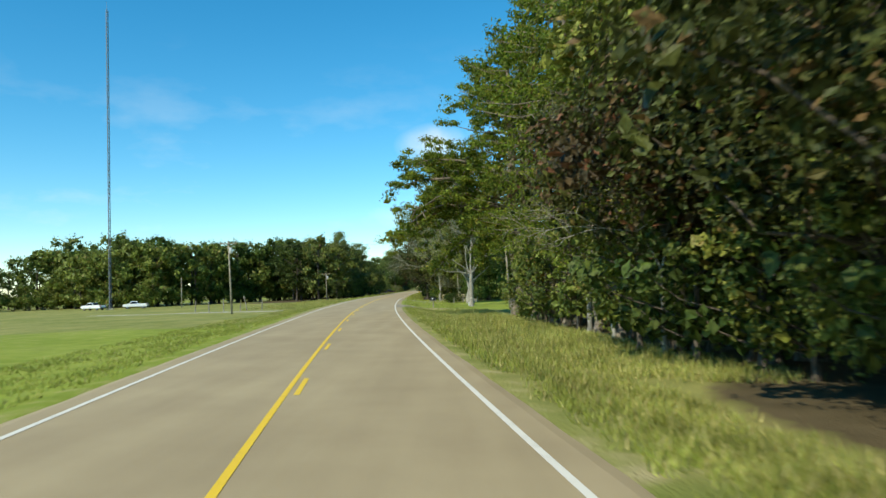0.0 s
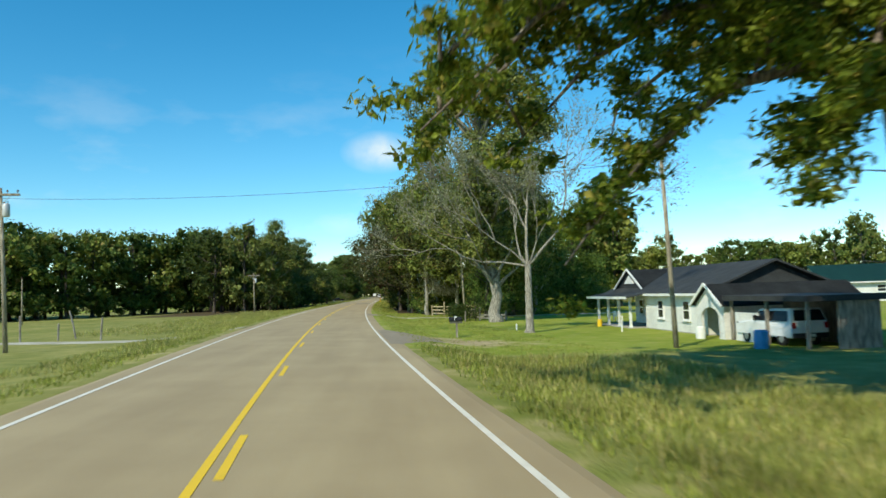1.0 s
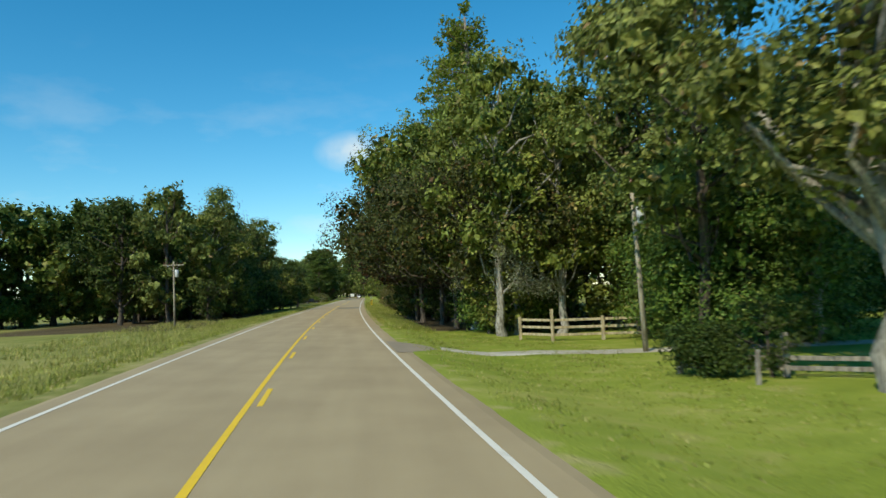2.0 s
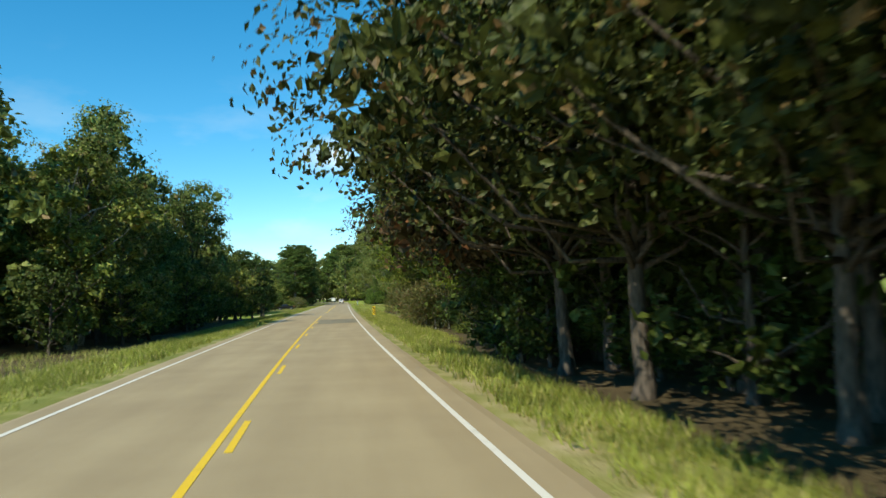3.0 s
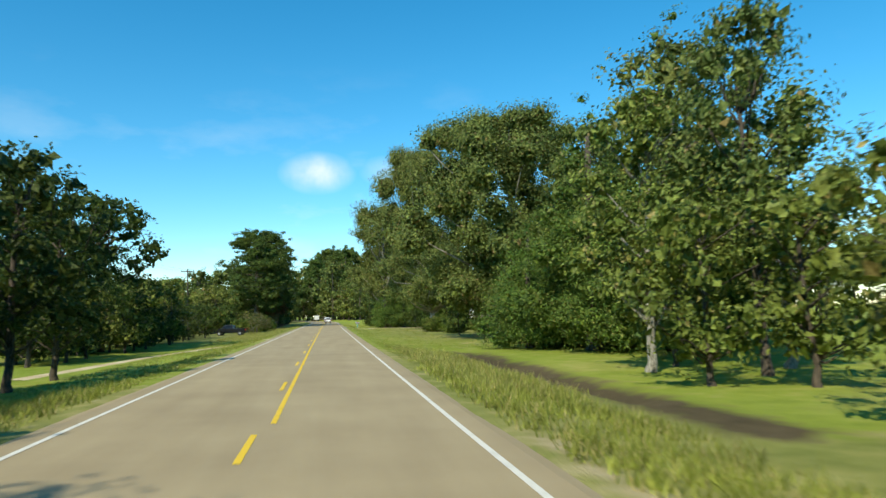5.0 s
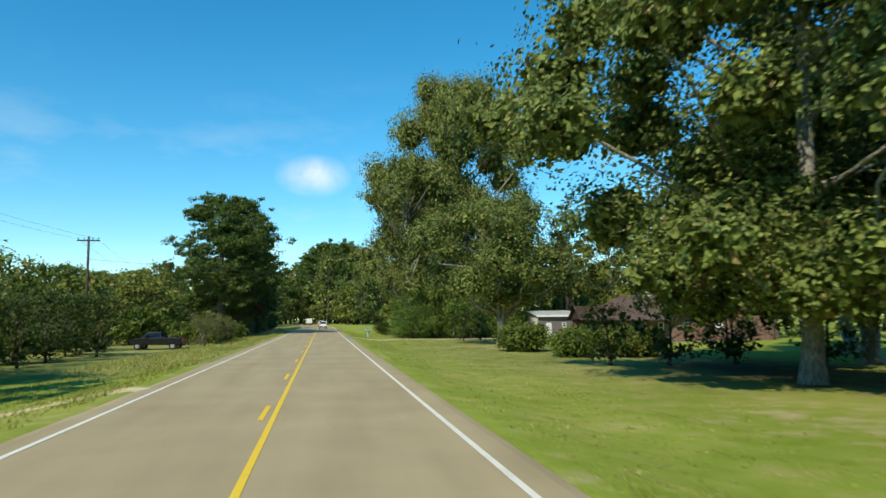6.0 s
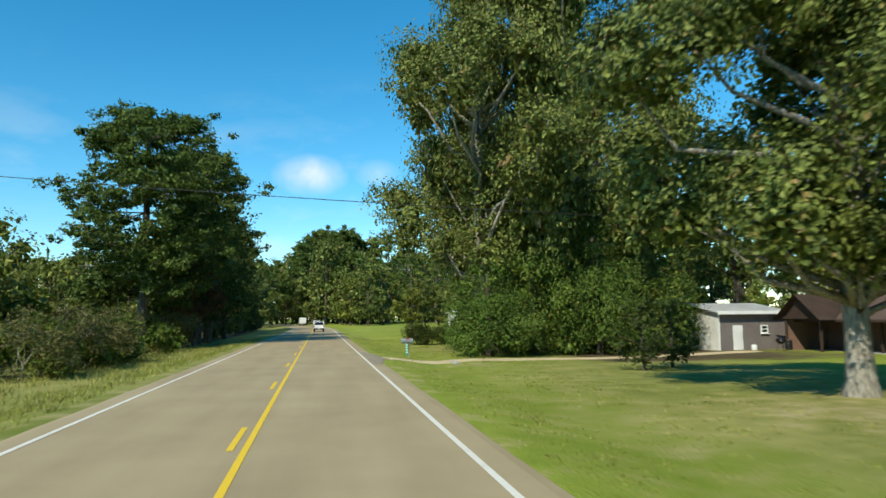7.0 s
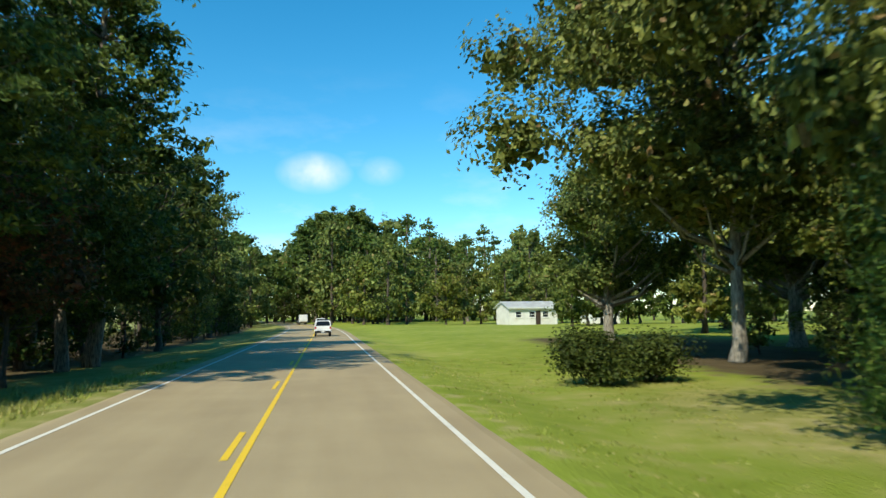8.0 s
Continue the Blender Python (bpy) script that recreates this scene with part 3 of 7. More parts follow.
# ---- trees ----


def leaf_cards(centres, length, width, rng, droop=0.0, out=None, needles=False):
    """One small folded leaf, four corners, at each centre; blades turn their faces outward, needles their tips."""
    n = len(centres)
    d = rng.normal(size=(n, 3))
    if out is not None and needles:
        d = d * 0.75 + out
    d[:, 2] -= droop
    d /= np.linalg.norm(d, axis=1, keepdims=True) + 1e-9
    s = np.cross(d, rng.normal(size=(n, 3)))
    if out is not None and not needles:
        face = out + rng.normal(size=(n, 3)) * 0.42 + np.array([0, 0, 0.25])
        s = np.cross(d, face)
        d = np.cross(face, s)
        d /= np.linalg.norm(d, axis=1, keepdims=True) + 1e-9
    s /= np.linalg.norm(s, axis=1, keepdims=True) + 1e-9
    up = np.cross(s, d)
    k = (0.65 + 0.7 * rng.random((n, 1)))
    ln, wd = length * k / 2, width * k / 2
    v = np.stack([centres - d * ln, centres + s * wd + up * wd * 0.35, centres + d * ln, centres - s * wd + up * wd * 0.35], 1).reshape(-1, 3)
    f = np.arange(n * 4).reshape(n, 4)
    return v, f


def on_ball(n, rng):
    d = rng.normal(size=(n, 3))
    return d / np.linalg.norm(d, axis=1, keepdims=True)


def lobe_cloud(lobes, per_area, rng, hollow=0.7, tuft=14, loose=0.26, bare=0.6):
    """Leaves in tufts over the outer shells of a set of lobes (x, y, z, rx, rz)."""
    pts, outs = [], []
    for x, y, z, r, rz in lobes:
        n = max(3, int(per_area * 4 * math.pi * r * (r + rz) / 2 / tuft))
        d = on_ball(n, rng)
        # clumps carry their leaves above, and are bare and shaded below
        d[:, 2] = np.where((d[:, 2] < -0.25) & (rng.random(n) < bare), -d[:, 2], d[:, 2])
        q = hollow + (1.1 - hollow) * rng.random((n, 1)) ** 0.6
        c = np.array([x, y, z]) + d * q * np.array([r, r, rz])
        c, d = np.repeat(c, tuft, 0), np.repeat(d, tuft, 0)
        size = loose * (0.6 + 0.8 * np.repeat(rng.random((n, 1)), tuft, 0))
        pts.append(c + np.clip(rng.normal(size=c.shape), -1.7, 1.7) * size * np.array([1, 1, 0.75]))
        outs.append(d)
    p, o = np.concatenate(pts), np.concatenate(outs)
    keep = np.ones(len(p), bool)
    for x, y, z, r, rz in lobes:
        keep &= (((p - np.array([x, y, z])) / np.array([r, r, rz])) ** 2).sum(1) > 0.38
    return p[keep], o[keep]


def inner_mass(lobes, leaf, rng, share=0.3, per_area=3.0):
    """Larger leaf sprays deep inside each lobe, which close the crown behind its outer leaves."""
    pts = []
    for x, y, z, r, rz in lobes:
        n = max(4, int(per_area * 4 * math.pi * r * (r + rz) / 2 * share))
        pts.append(np.array([x, y, z]) + on_ball(n, rng) * (0.25 + 0.4 * rng.random((n, 1))) * np.array([r, r, rz]))
    return leaf_cards(np.concatenate(pts), leaf * (1.5 if leaf > 0.4 else 2.0), leaf * (1.1 if leaf > 0.4 else 1.4), rng, 0.0)


def crown_mesh(name, leaves, mass, material):
    (v, f), (mv, mf) = leaves, mass
    me = bpy.data.meshes.new(name)
    me.from_pydata(np.concatenate([v, mv]).tolist(), [], f.tolist() + (mf + len(v)).tolist())
    me.materials.append(material)
    return me


def limb_path(a, b, rng, bend=0.12, n=4):
    a, b = np.array(a, float), np.array(b, float)
    size = np.linalg.norm(b - a)
    pts = [a + (b - a) * k / (n - 1) + (rng.normal(size=3) * bend * size * 0.4 if 0 < k < n - 1 else 0) for k in range(n)]
    for k in range(1, n - 1):
        pts[k][2] -= 0.05 * size
    return [tuple(p) for p in pts]


def tree_thing(name, trunk_bm, trunk_mat, crown_me, label, category="tree", group="", crown_label=""):
    ob = new(name)
    part("trunk", trunk_bm, trunk_mat, ob, smooth=True)
    if crown_me is not None:
        c = new("crown", crown_me)
        c.parent = ob
        if crown_label:
            c["label"] = crown_label
    return tagged(ob, label, category, group)


def flared_trunk(bm, top, r, rng, lean=(0, 0), sides=9, flare=1.7):
    """A trunk from below the ground up to top, flared at the root."""
    pts, rad = [], []
    for k, s in enumerate((-0.02, 0.012, 0.045, 0.12, 0.3, 0.55, 0.8, 1.0)):
        w = 0 if k < 2 else 1
        pts.append((lean[0] * s * top + w * rng.normal() * 0.006 * top, lean[1] * s * top + w * rng.normal() * 0.006 * top, s * top))
        rad.append(r * (flare, flare * 0.85, 1.15, 1.0, 0.9, 0.75, 0.55, 0.28)[k])
    tube(bm, pts, rad, sides)
    return pts


def broadleaf(name, seed, h, r, base, leaf, per_area, leaf_mat, bark_mat, label, lobes=16, trunk_r=0.25, droop=0.15, squat=1.0, crown_label="", group="", loose=0.26, fill=1.25, inner=0.34):
    """A leafy tree: trunk with limbs reaching into a crown of uneven lobes. base: height of the lowest leaves."""
    rng = np.random.default_rng(seed)
    mid, half = (h + base) / 2, (h - base) / 2
    got = []
    small = (16 / lobes) ** 0.36
    for k in range(lobes):
        s = (k + 0.5) / lobes
        zc = math.sin((s - 0.5) * math.pi * 0.92)
        ring = math.sqrt(max(0, 1 - zc * zc))
        ang = k * 2.39996 + rng.normal() * 0.35
        q = (0.35 + 0.45 * rng.random()) * (0.45 + 0.55 * ring) * (0.3 if k % 5 == 2 else 1.0)
        lr = r * (0.28 + 0.22 * rng.random()) * (0.75 + 0.35 * ring) * small
        got.append((math.cos(ang) * r * q * (0.75 + 0.6 * ring), math.sin(ang) * r * q * (0.75 + 0.6 * ring), mid + zc * half * 0.78, lr, lr * 0.72 * squat))
    pts, outs = lobe_cloud(got, per_area * fill, rng, 0.7, 14, loose, 0.1 if leaf > 0.4 else 0.6)
    # stray sprays break the outline
    stray = pts[rng.integers(0, len(pts), len(pts) // 60)]
    axis = np.array([0, 0, mid])
    stray = axis + (stray - axis) * (1.0 + 0.07 * rng.random((len(stray), 1)))
    pts = np.concatenate([pts, stray])
    outs = np.concatenate([outs, on_ball(len(stray), rng)])
    keep = pts[:, 2] > max(0.06, base * 0.75)
    v, f = leaf_cards(pts[keep], leaf * 0.9, leaf * 0.55, rng, droop, outs[keep])
    bm = bmesh.new()
    spine = flared_trunk(bm, h * 0.8, trunk_r, rng, (rng.normal() * 0.03, rng.normal() * 0.03))
    for k, (x, y, z, lr, lz) in enumerate(got):
        if k % (3 if leaf > 0.4 or lobes > 80 else 1):
            continue
        z0 = min(h * 0.68, max(base * 0.75 + 0.25 * k * (h - base) / lobes, z - 0.35 * math.hypot(x, y) - 0.12 * h))
        z0 = max(z0, 0.12 * h)
        sx = np.interp(z0, [p[2] for p in spine], [p[0] for p in spine])
        sy = np.interp(z0, [p[2] for p in spine], [p[1] for p in spine])
        tube(bm, limb_path((sx, sy, z0), (x * 1.15, y * 1.15, z + lz * 0.3), rng), [trunk_r * 0.42, trunk_r * 0.3, trunk_r * 0.19, trunk_r * 0.06], 5)
    return tree_thing(name, bm, bark_mat, crown_mesh("crown", (v, f), inner_mass(got, leaf, rng, 1.3 if leaf > 0.4 else inner, per_area), leaf_mat), label, group=group, crown_label=crown_label)


def pine(name, seed, h, r, base, leaf_mat, label, trunk_r=0.24, clumps=3, needles=46, lean=(0.0, 0.0), whorls=15, spray=0.46, group="", needle_w=0.07, droop=0.15, sweep=(), needle_l=0.0, round_top=False, lift=0.45):
    """A tall pine: bare lower trunk, layered limbs that end in tufts of needles."""
    rng = np.random.default_rng(seed)
    bm = bmesh.new()
    spine = flared_trunk(bm, h * 0.97, trunk_r, rng, lean, 8, 1.45)
    sz, sx, sy = ([p[i] for p in spine] for i in (2, 0, 1))
    centres, outs = [], []
    for w in range(whorls):
        s = (w + 0.5 * rng.random()) / whorls
        z = base + (h * 0.97 - base) * s
        reach = r * (1 - 0.72 * s ** (3.0 if round_top else 1.5)) * (0.55 + 0.45 * min(1, s * 4)) * (0.75 + 0.45 * rng.random())
        for b in range(rng.integers(4, 7)):
            a = rng.random() * math.tau
            ln = reach * (0.6 + 0.5 * rng.random())
            p0 = np.array([np.interp(z, sz, sx), np.interp(z, sz, sy), z])
            tip = p0 + np.array([math.cos(a) * ln, math.sin(a) * ln, ln * (0.05 + 0.3 * rng.random() - droop * (1 - s))])
            tube(bm, limb_path(p0, tip, rng, 0.1, 3), [0.02 + trunk_r * 0.16, trunk_r * 0.1, 0.012], 4)
            for c in range(clumps):
                q = 0.45 + 0.6 * (c + rng.random()) / clumps
                centre = p0 + (tip - p0) * q + rng.normal(size=3) * 0.14 * reach * np.array([1, 1, lift])
                d = on_ball(needles, rng)
                d[:, 2] = d[:, 2] * 0.7 + 0.2
                centres.append(centre + d * spray * (0.15 + 0.85 * rng.random((needles, 1))) * (0.75 + 0.55 * rng.random()) * np.array([1.15, 1.15, 0.8]))
                outs.append(d)
    # long low limbs: bearing, height at the trunk, reach, rise of the tip
    for bearing, z, ln, rise in sweep:
        a = radians(bearing)
        p0 = np.array([np.interp(z, sz, sx), np.interp(z, sz, sy), z])
        tip = p0 + np.array([math.cos(a) * ln, math.sin(a) * ln, rise])
        arch = 0.1 + (0.1 if rise < -1 else 0.0)
        mid = (p0 + tip) / 2 + np.array([0, 0, arch * ln])
        tube(bm, [tuple(p0), tuple((p0 + mid) / 2), tuple(mid), tuple((mid + tip) / 2 + np.array([0, 0, 0.3 * arch * ln])), tuple(tip)], [trunk_r * 0.4, trunk_r * 0.34, trunk_r * 0.24, trunk_r * 0.14, 0.015], 6)
        side = np.array([-math.sin(a), math.cos(a), 0])
        for c in range(clumps * 4):
            q = 0.34 + 0.68 * rng.random()
            stem = p0 + (tip - p0) * q + np.array([0, 0, 4 * arch * ln * q * (1 - q)])
            off = side * rng.normal() * 0.15 * ln + np.array([0, 0, rng.normal() * 0.06 * ln + 0.02 * ln])
            if c % 3 == 0:
                tube(bm, [tuple(stem), tuple(stem + off * 0.55 + np.array([0, 0, 0.08])), tuple(stem + off)], [0.05, 0.035, 0.012], 4)
            d = on_ball(needles, rng)
            d[:, 2] = d[:, 2] * 0.7 + 0.2
            centres.append(stem + off + d * spray * (0.15 + 0.85 * rng.random((needles, 1))) * (0.75 + 0.55 * rng.random()) * np.array([1.15, 1.15, 0.8]))
            outs.append(d)
    # leader tuft
    d = on_ball(needles * 3, rng)
    centres.append(np.array([sx[-1], sy[-1], h]) + d * spray * 0.8 * (0.4 + 0.6 * rng.random((len(d), 1))))
    outs.append(d)
    pts, out = np.concatenate(centres), np.concatenate(outs)
    ln = needle_l or 0.55 * spray
    v, f = leaf_cards(pts[::2], ln, needle_w, rng, 0.0, out[::2] * 0.9, True)
    v2, f2 = leaf_cards(pts[1::2], ln * 0.75, needle_w * 2.4, rng, 0.0, out[1::2])
    v, f = np.concatenate([v, v2]), np.concatenate([f, f2 + len(v)])

    # dead stubs on the bare trunk
    for k in range(6):
        z = base * (0.35 + 0.6 * rng.random())
        a = rng.random() * math.tau
        p0 = (np.interp(z, sz, sx), np.interp(z, sz, sy), z)
        ln = 0.4 + 0.9 * rng.random()
        tube(bm, [p0, (p0[0] + math.cos(a) * ln, p0[1] + math.sin(a) * ln, z + 0.15 * ln)], [0.03, 0.01], 4)
    return tree_thing(name, bm, M_BARK_PINE, mesh_from("crown", v, f, leaf_mat), label, group=group)


def cedar(name, seed, h, r, leaf_mat, label, per_area=60, leaf=0.2, foot=0.05, group="", waist=0.75):
    """A dense evergreen, leafy to the ground, in ragged tiers."""
    rng = np.random.default_rng(seed)
    lobes = []
    tiers = 9
    for t in range(tiers):
        s = (t + 0.4) / tiers
        z = foot * h + s * h * (1 - foot)
        ring = r * (1 - s ** 1.3) * (waist + (1 - waist) * min(1, s * 3)) + 0.12
        n = max(2, int(7 * (1 - s)) + 1)
        for k in range(n):
            a = k * math.tau / n + t * 0.9 + rng.normal() * 0.25
            q = ring * (0.55 + 0.3 * rng.random())
            lr = ring * (0.36 + 0.2 * rng.random()) + 0.12
            lobes.append((math.cos(a) * q, math.sin(a) * q, z + rng.normal() * 0.03 * h, lr, lr * 0.6))
    pts, outs = lobe_cloud(lobes, per_area * 1.8, rng)
    keep = pts[:, 2] > 0.05
    v, f = leaf_cards(pts[keep], leaf * 0.85, leaf * 0.38, rng, 0.25, outs[keep])
    bm = bmesh.new()
    flared_trunk(bm, h * 0.85, 0.03 * h, rng, sides=7)
    for x, y, z, lr, lz in lobes[::3]:
        tube(bm, limb_path((0, 0, max(0.1, z - 0.2)), (x, y, z), rng, 0.08, 3), [0.05, 0.03, 0.012], 4)
    return tree_thing(name, bm, M_BARK_DARK, crown_mesh("crown", (v, f), inner_mass(lobes, leaf, rng, 0.2, per_area), leaf_mat), label, group=group)


def shrub(name, seed, h, r, leaf_mat, label, per_area=70, leaf=0.14, lobes=9, category="shrub", group=""):
    rng = np.random.default_rng(seed)
    got = []
    for k in range(lobes):
        a, q = k * 2.4 + rng.normal() * 0.3, r * (0.2 + 0.45 * rng.random())
        lr = r * (0.38 + 0.2 * rng.random())
        got.append((math.cos(a) * q, math.sin(a) * q, h * (0.28 + 0.42 * rng.random()), lr, min(lr, h * 0.36)))
    pts, outs = lobe_cloud(got, per_area * 1.8, rng)
    keep = pts[:, 2] > 0.02
    v, f = leaf_cards(pts[keep], leaf, leaf * 0.55, rng, 0.0, outs[keep])
    ob = new(name)
    bm = bmesh.new()
    for x, y, z, lr, lz in got:
        tube(bm, limb_path((x * 0.15, y * 0.15, -0.05), (x, y, z), rng, 0.1, 3), [0.03, 0.022, 0.01], 4)
    part("stem", bm, M_BARK_DARK, ob)
    c = new("foliage", crown_mesh("foliage", (v, f), inner_mass(got, leaf, rng, 0.22, per_area), leaf_mat))
    c.parent = ob
    return tagged(ob, label, category, group)


def branching(bm, p, d, ln, r, depth, rng, tips, spread=0.6, rise=0.12):
    """A bare branch that forks on and on."""
    q = p + d * ln
    m = p + d * ln * 0.5 + Vector(rng.normal(size=3)) * ln * 0.05
    tube(bm, [p, m, q], [r, r * 0.85, r * 0.68], 5 if depth > 3 else 4 if depth > 1 else 3, cap=False)
    if depth == 0:
        tips.append(tuple(q))
        return
    for k in range(2 if depth > 4 else 3):
        nd = (d + Vector(rng.normal(size=3)) * spread + Vector((0, 0, rise))).normalized()
        branching(bm, q, nd, ln * (0.66 + 0.22 * rng.random()), r * (0.62 if k else 0.7), depth - 1, rng, tips, spread, rise)
    if depth <= 3:
        tips.append(tuple(m))


def grey_tree(name, seed, h, trunk_r, label, leaves=0, leaf_mat=None, depth=5, leaf=0.16, spread=0.6, trunk_share=0.28, group="", limbs=(), rise=0.12, haze=0.38):
    """An old grey tree, bare or with thin grey-green leaves on its twigs."""
    rng = np.random.default_rng(seed)
    bm = bmesh.new()
    top = h * trunk_share
    tube(bm, [(0, 0, -0.15), (0, 0, 0.05), (0.02, 0, 0.25), (0.03, 0.02, top * 0.6), (0.05, 0.03, top)],
         [trunk_r * 1.9, trunk_r * 1.65, trunk_r * 1.2, trunk_r, trunk_r * 0.9], 10, cap=False)
    tips = []
    if not limbs:
        turns = [k * 2.1 + rng.random() for k in range(3)]
        limbs = [(math.cos(a) * 0.55, math.sin(a) * 0.55, 1.0, 0.21, 0.6) for a in turns]
    for dx, dy, dz, share, thick in limbs:
        branching(bm, Vector((0.05, 0.03, top * 0.97)), Vector((dx, dy, dz)).normalized(), h * share, trunk_r * thick, depth, rng, tips, spread, rise)
    me = None
    if leaves:
        t = np.array(tips)
        pts = t[rng.integers(0, len(t), leaves)] + rng.normal(size=(leaves, 3)) * np.array([haze, haze, haze * 0.8]) * h / 10
        v, f = leaf_cards(pts, leaf, leaf * 0.5, rng, 0.5)
        me = mesh_from("crown", v, f, leaf_mat)
    return tree_thing(name, bm, M_BARK_GREY, me, label, group=group)


protos = {}
used = {}
far_wood = []


def plant(key, x, y, scale=1.0, turn=0.0, z=None, tall=1.0, label=""):
    """Set a tree of a kind down at a place; the first use moves the original. The farthest join the distant wood."""
    if key in ("far_a", "far_b", "far_c", "pine_far") and key in used and (abs(x) > 42 or y > 405 or (x < -28 and y < 240)):
        far_wood.append((key, x, y, ground_z(x, y) - 0.03, scale, radians(turn), tall))
        return None
    m = pose(x, y, (ground_z(x, y) if z is None else z) - 0.03, 0, 0, turn)
    ob = protos[key]
    if key not in used:
        used[key] = True
        ob.matrix_basis = m @ Matrix.Diagonal((scale, scale, scale * tall, 1))
    else:
        old = ob.scale.copy()
        ob.scale = (scale, scale, scale * tall)
        new_ob = copy_thing(ob, m)
        ob.scale = old
        ob = new_ob
    if label:
        ob["label"] = label
    return ob


protos["pine"] = pine("pine_tree", 1, 21.0, 4.6, 8.0, M_PINE, "tall pine with a bare trunk and tufted green limbs", 0.3, 3, 30, spray=0.66, needle_w=0.08)
protos["pine_low"] = pine("pine_tree", 2, 20.0, 6.2, 4.2, M_PINE, "pine with low spreading limbs of yellow-green needles", 0.3, 4, 32, spray=0.66, needle_w=0.07, needle_l=0.3)
protos["pine_wide"] = pine("pine_tree", 32, 19.0, 7.6, 6.4, M_PINE, "great pine with long limbs sweeping over the verge", 0.42, 8, 110, whorls=13, spray=0.5, droop=0.05, needle_w=0.05, needle_l=0.25,
                           sweep=((172, 6.6, 6.2, -3.9), (182, 7.6, 8.8, -2.6), (196, 7.4, 8.8, -1.8), (162, 7.9, 8.6, -2.2), (212, 8.2, 8.0, -0.8), (205, 6.4, 2.8, -2.6), (225, 7.0, 3.4, -2.2), (148, 7.4, 7.6, -1.8), (188, 9.0, 8.8, 0.2), (176, 10.2, 8.2, 0.6), (205, 9.8, 8.0, 0.8), (120, 7.2, 7.0, -0.4), (20, 6.8, 6.5, 0.4), (265, 7.8, 6.0, 0.8)))
protos["pine_dark"] = pine("pine_tree", 3, 17.5, 5.6, 3.0, M_PINE_DARK, "broad dark green pine standing beside the road", 0.3, 6, 28, whorls=16, spray=0.72, needle_w=0.1)
protos["pine_big"] = pine("pine_tree", 30, 17.6, 7.4, 3.6, M_PINE_DARK, "broad full-crowned dark green pine beside the road", 0.34, 12, 66, whorls=19, spray=0.62, needle_w=0.08, needle_l=0.32, round_top=True, lift=0.6)
protos["pine_round"] = pine("pine_tree", 35, 24.0, 6.0, 7.5, M_PINE_DARK, "tall round-crowned pine where the road bends away", 0.34, 7, 26, whorls=15, spray=0.85, needle_w=0.2, needle_l=0.5, round_top=True, lift=0.8)
protos["pine_far"] = pine("pine_tree", 4, 15.0, 4.2, 3.5, M_PINE_DARK, "dark pine in the distant wood", 0.25, 2, 14, whorls=10, spray=0.85, needle_w=0.26)
protos["oak_big"] = broadleaf("oak_tree", 5, 19.5, 9.4, 0.3, 0.22, 12, M_OAK, M_BARK_GREY, "huge spreading oak with small dull green leaves", 130, 0.3, 0.3, loose=0.34, fill=1.7, inner=0.75)
protos["oak"] = broadleaf("oak_tree", 6, 11.5, 5.6, 2.6, 0.21, 17, M_OAK, M_BARK_GREY, "oak with a pale grey trunk and full green crown", 44, 0.33, 0.45, loose=0.24, fill=2.0)
protos["oak_tall"] = broadleaf("shade_tree", 7, 19.0, 5.4, 2.6, 0.22, 13, M_OAK, M_BARK_GREY, "tall full-leaved shade tree in the yard", 52, 0.36, 0.4, loose=0.26, fill=2.0)
protos["oak_high"] = broadleaf("shade_tree", 37, 18.5, 9.2, 4.4, 0.27, 9, M_OAK, M_BARK_GREY, "broad shade tree with a high crown over the lawn", 96, 0.24, 0.35, loose=0.3, fill=1.7)
protos["wood_a"] = broadleaf("woodland_tree", 8, 13.0, 3.9, 2.4, 0.24, 9.5, M_OLIVE, M_BARK_GREY, "woodland tree with olive green leaves at the wood's edge", 26, 0.2, 0.2, loose=0.28)
protos["wood_b"] = broadleaf("woodland_tree", 9, 14.5, 3.5, 3.2, 0.24, 9.5, M_OAK, M_BARK_DARK, "slender woodland tree with a dark trunk and green leaves", 25, 0.18, 0.15, loose=0.28)
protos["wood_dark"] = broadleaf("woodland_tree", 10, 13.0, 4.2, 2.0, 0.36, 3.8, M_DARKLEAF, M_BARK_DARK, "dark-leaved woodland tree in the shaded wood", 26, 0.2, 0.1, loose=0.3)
protos["wood_high"] = broadleaf("woodland_tree", 31, 13.5, 4.6, 4.2, 0.26, 7, M_OLIVE, M_BARK_DARK, "woodland tree with a high olive crown over a bare trunk", 26, 0.16, 0.25, loose=0.28)
protos["wood_brown"] = broadleaf("woodland_tree", 11, 11.5, 4.4, 3.6, 0.28, 8, M_BROWNLEAF, M_BARK_DARK, "woodland tree with leaves turning rusty brown", 24, 0.15, 0.45, loose=0.27)
protos["under"] = broadleaf("understory_tree", 12, 5.2, 2.3, 0.25, 0.18, 9, M_OLIVE, M_BARK_DARK, "small bushy understory tree, leafy to the ground", 22, 0.09, 0.1, loose=0.2)
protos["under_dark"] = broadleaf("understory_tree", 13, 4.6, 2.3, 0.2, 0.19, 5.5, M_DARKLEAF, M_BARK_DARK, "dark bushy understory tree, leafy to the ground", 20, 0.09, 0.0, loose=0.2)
protos["yellow"] = broadleaf("young_tree", 14, 5.0, 2.2, 1.4, 0.2, 10, M_YELLOWLEAF, M_BARK_DARK, "young tree with yellowing leaves", 16, 0.08, 0.2, loose=0.2)
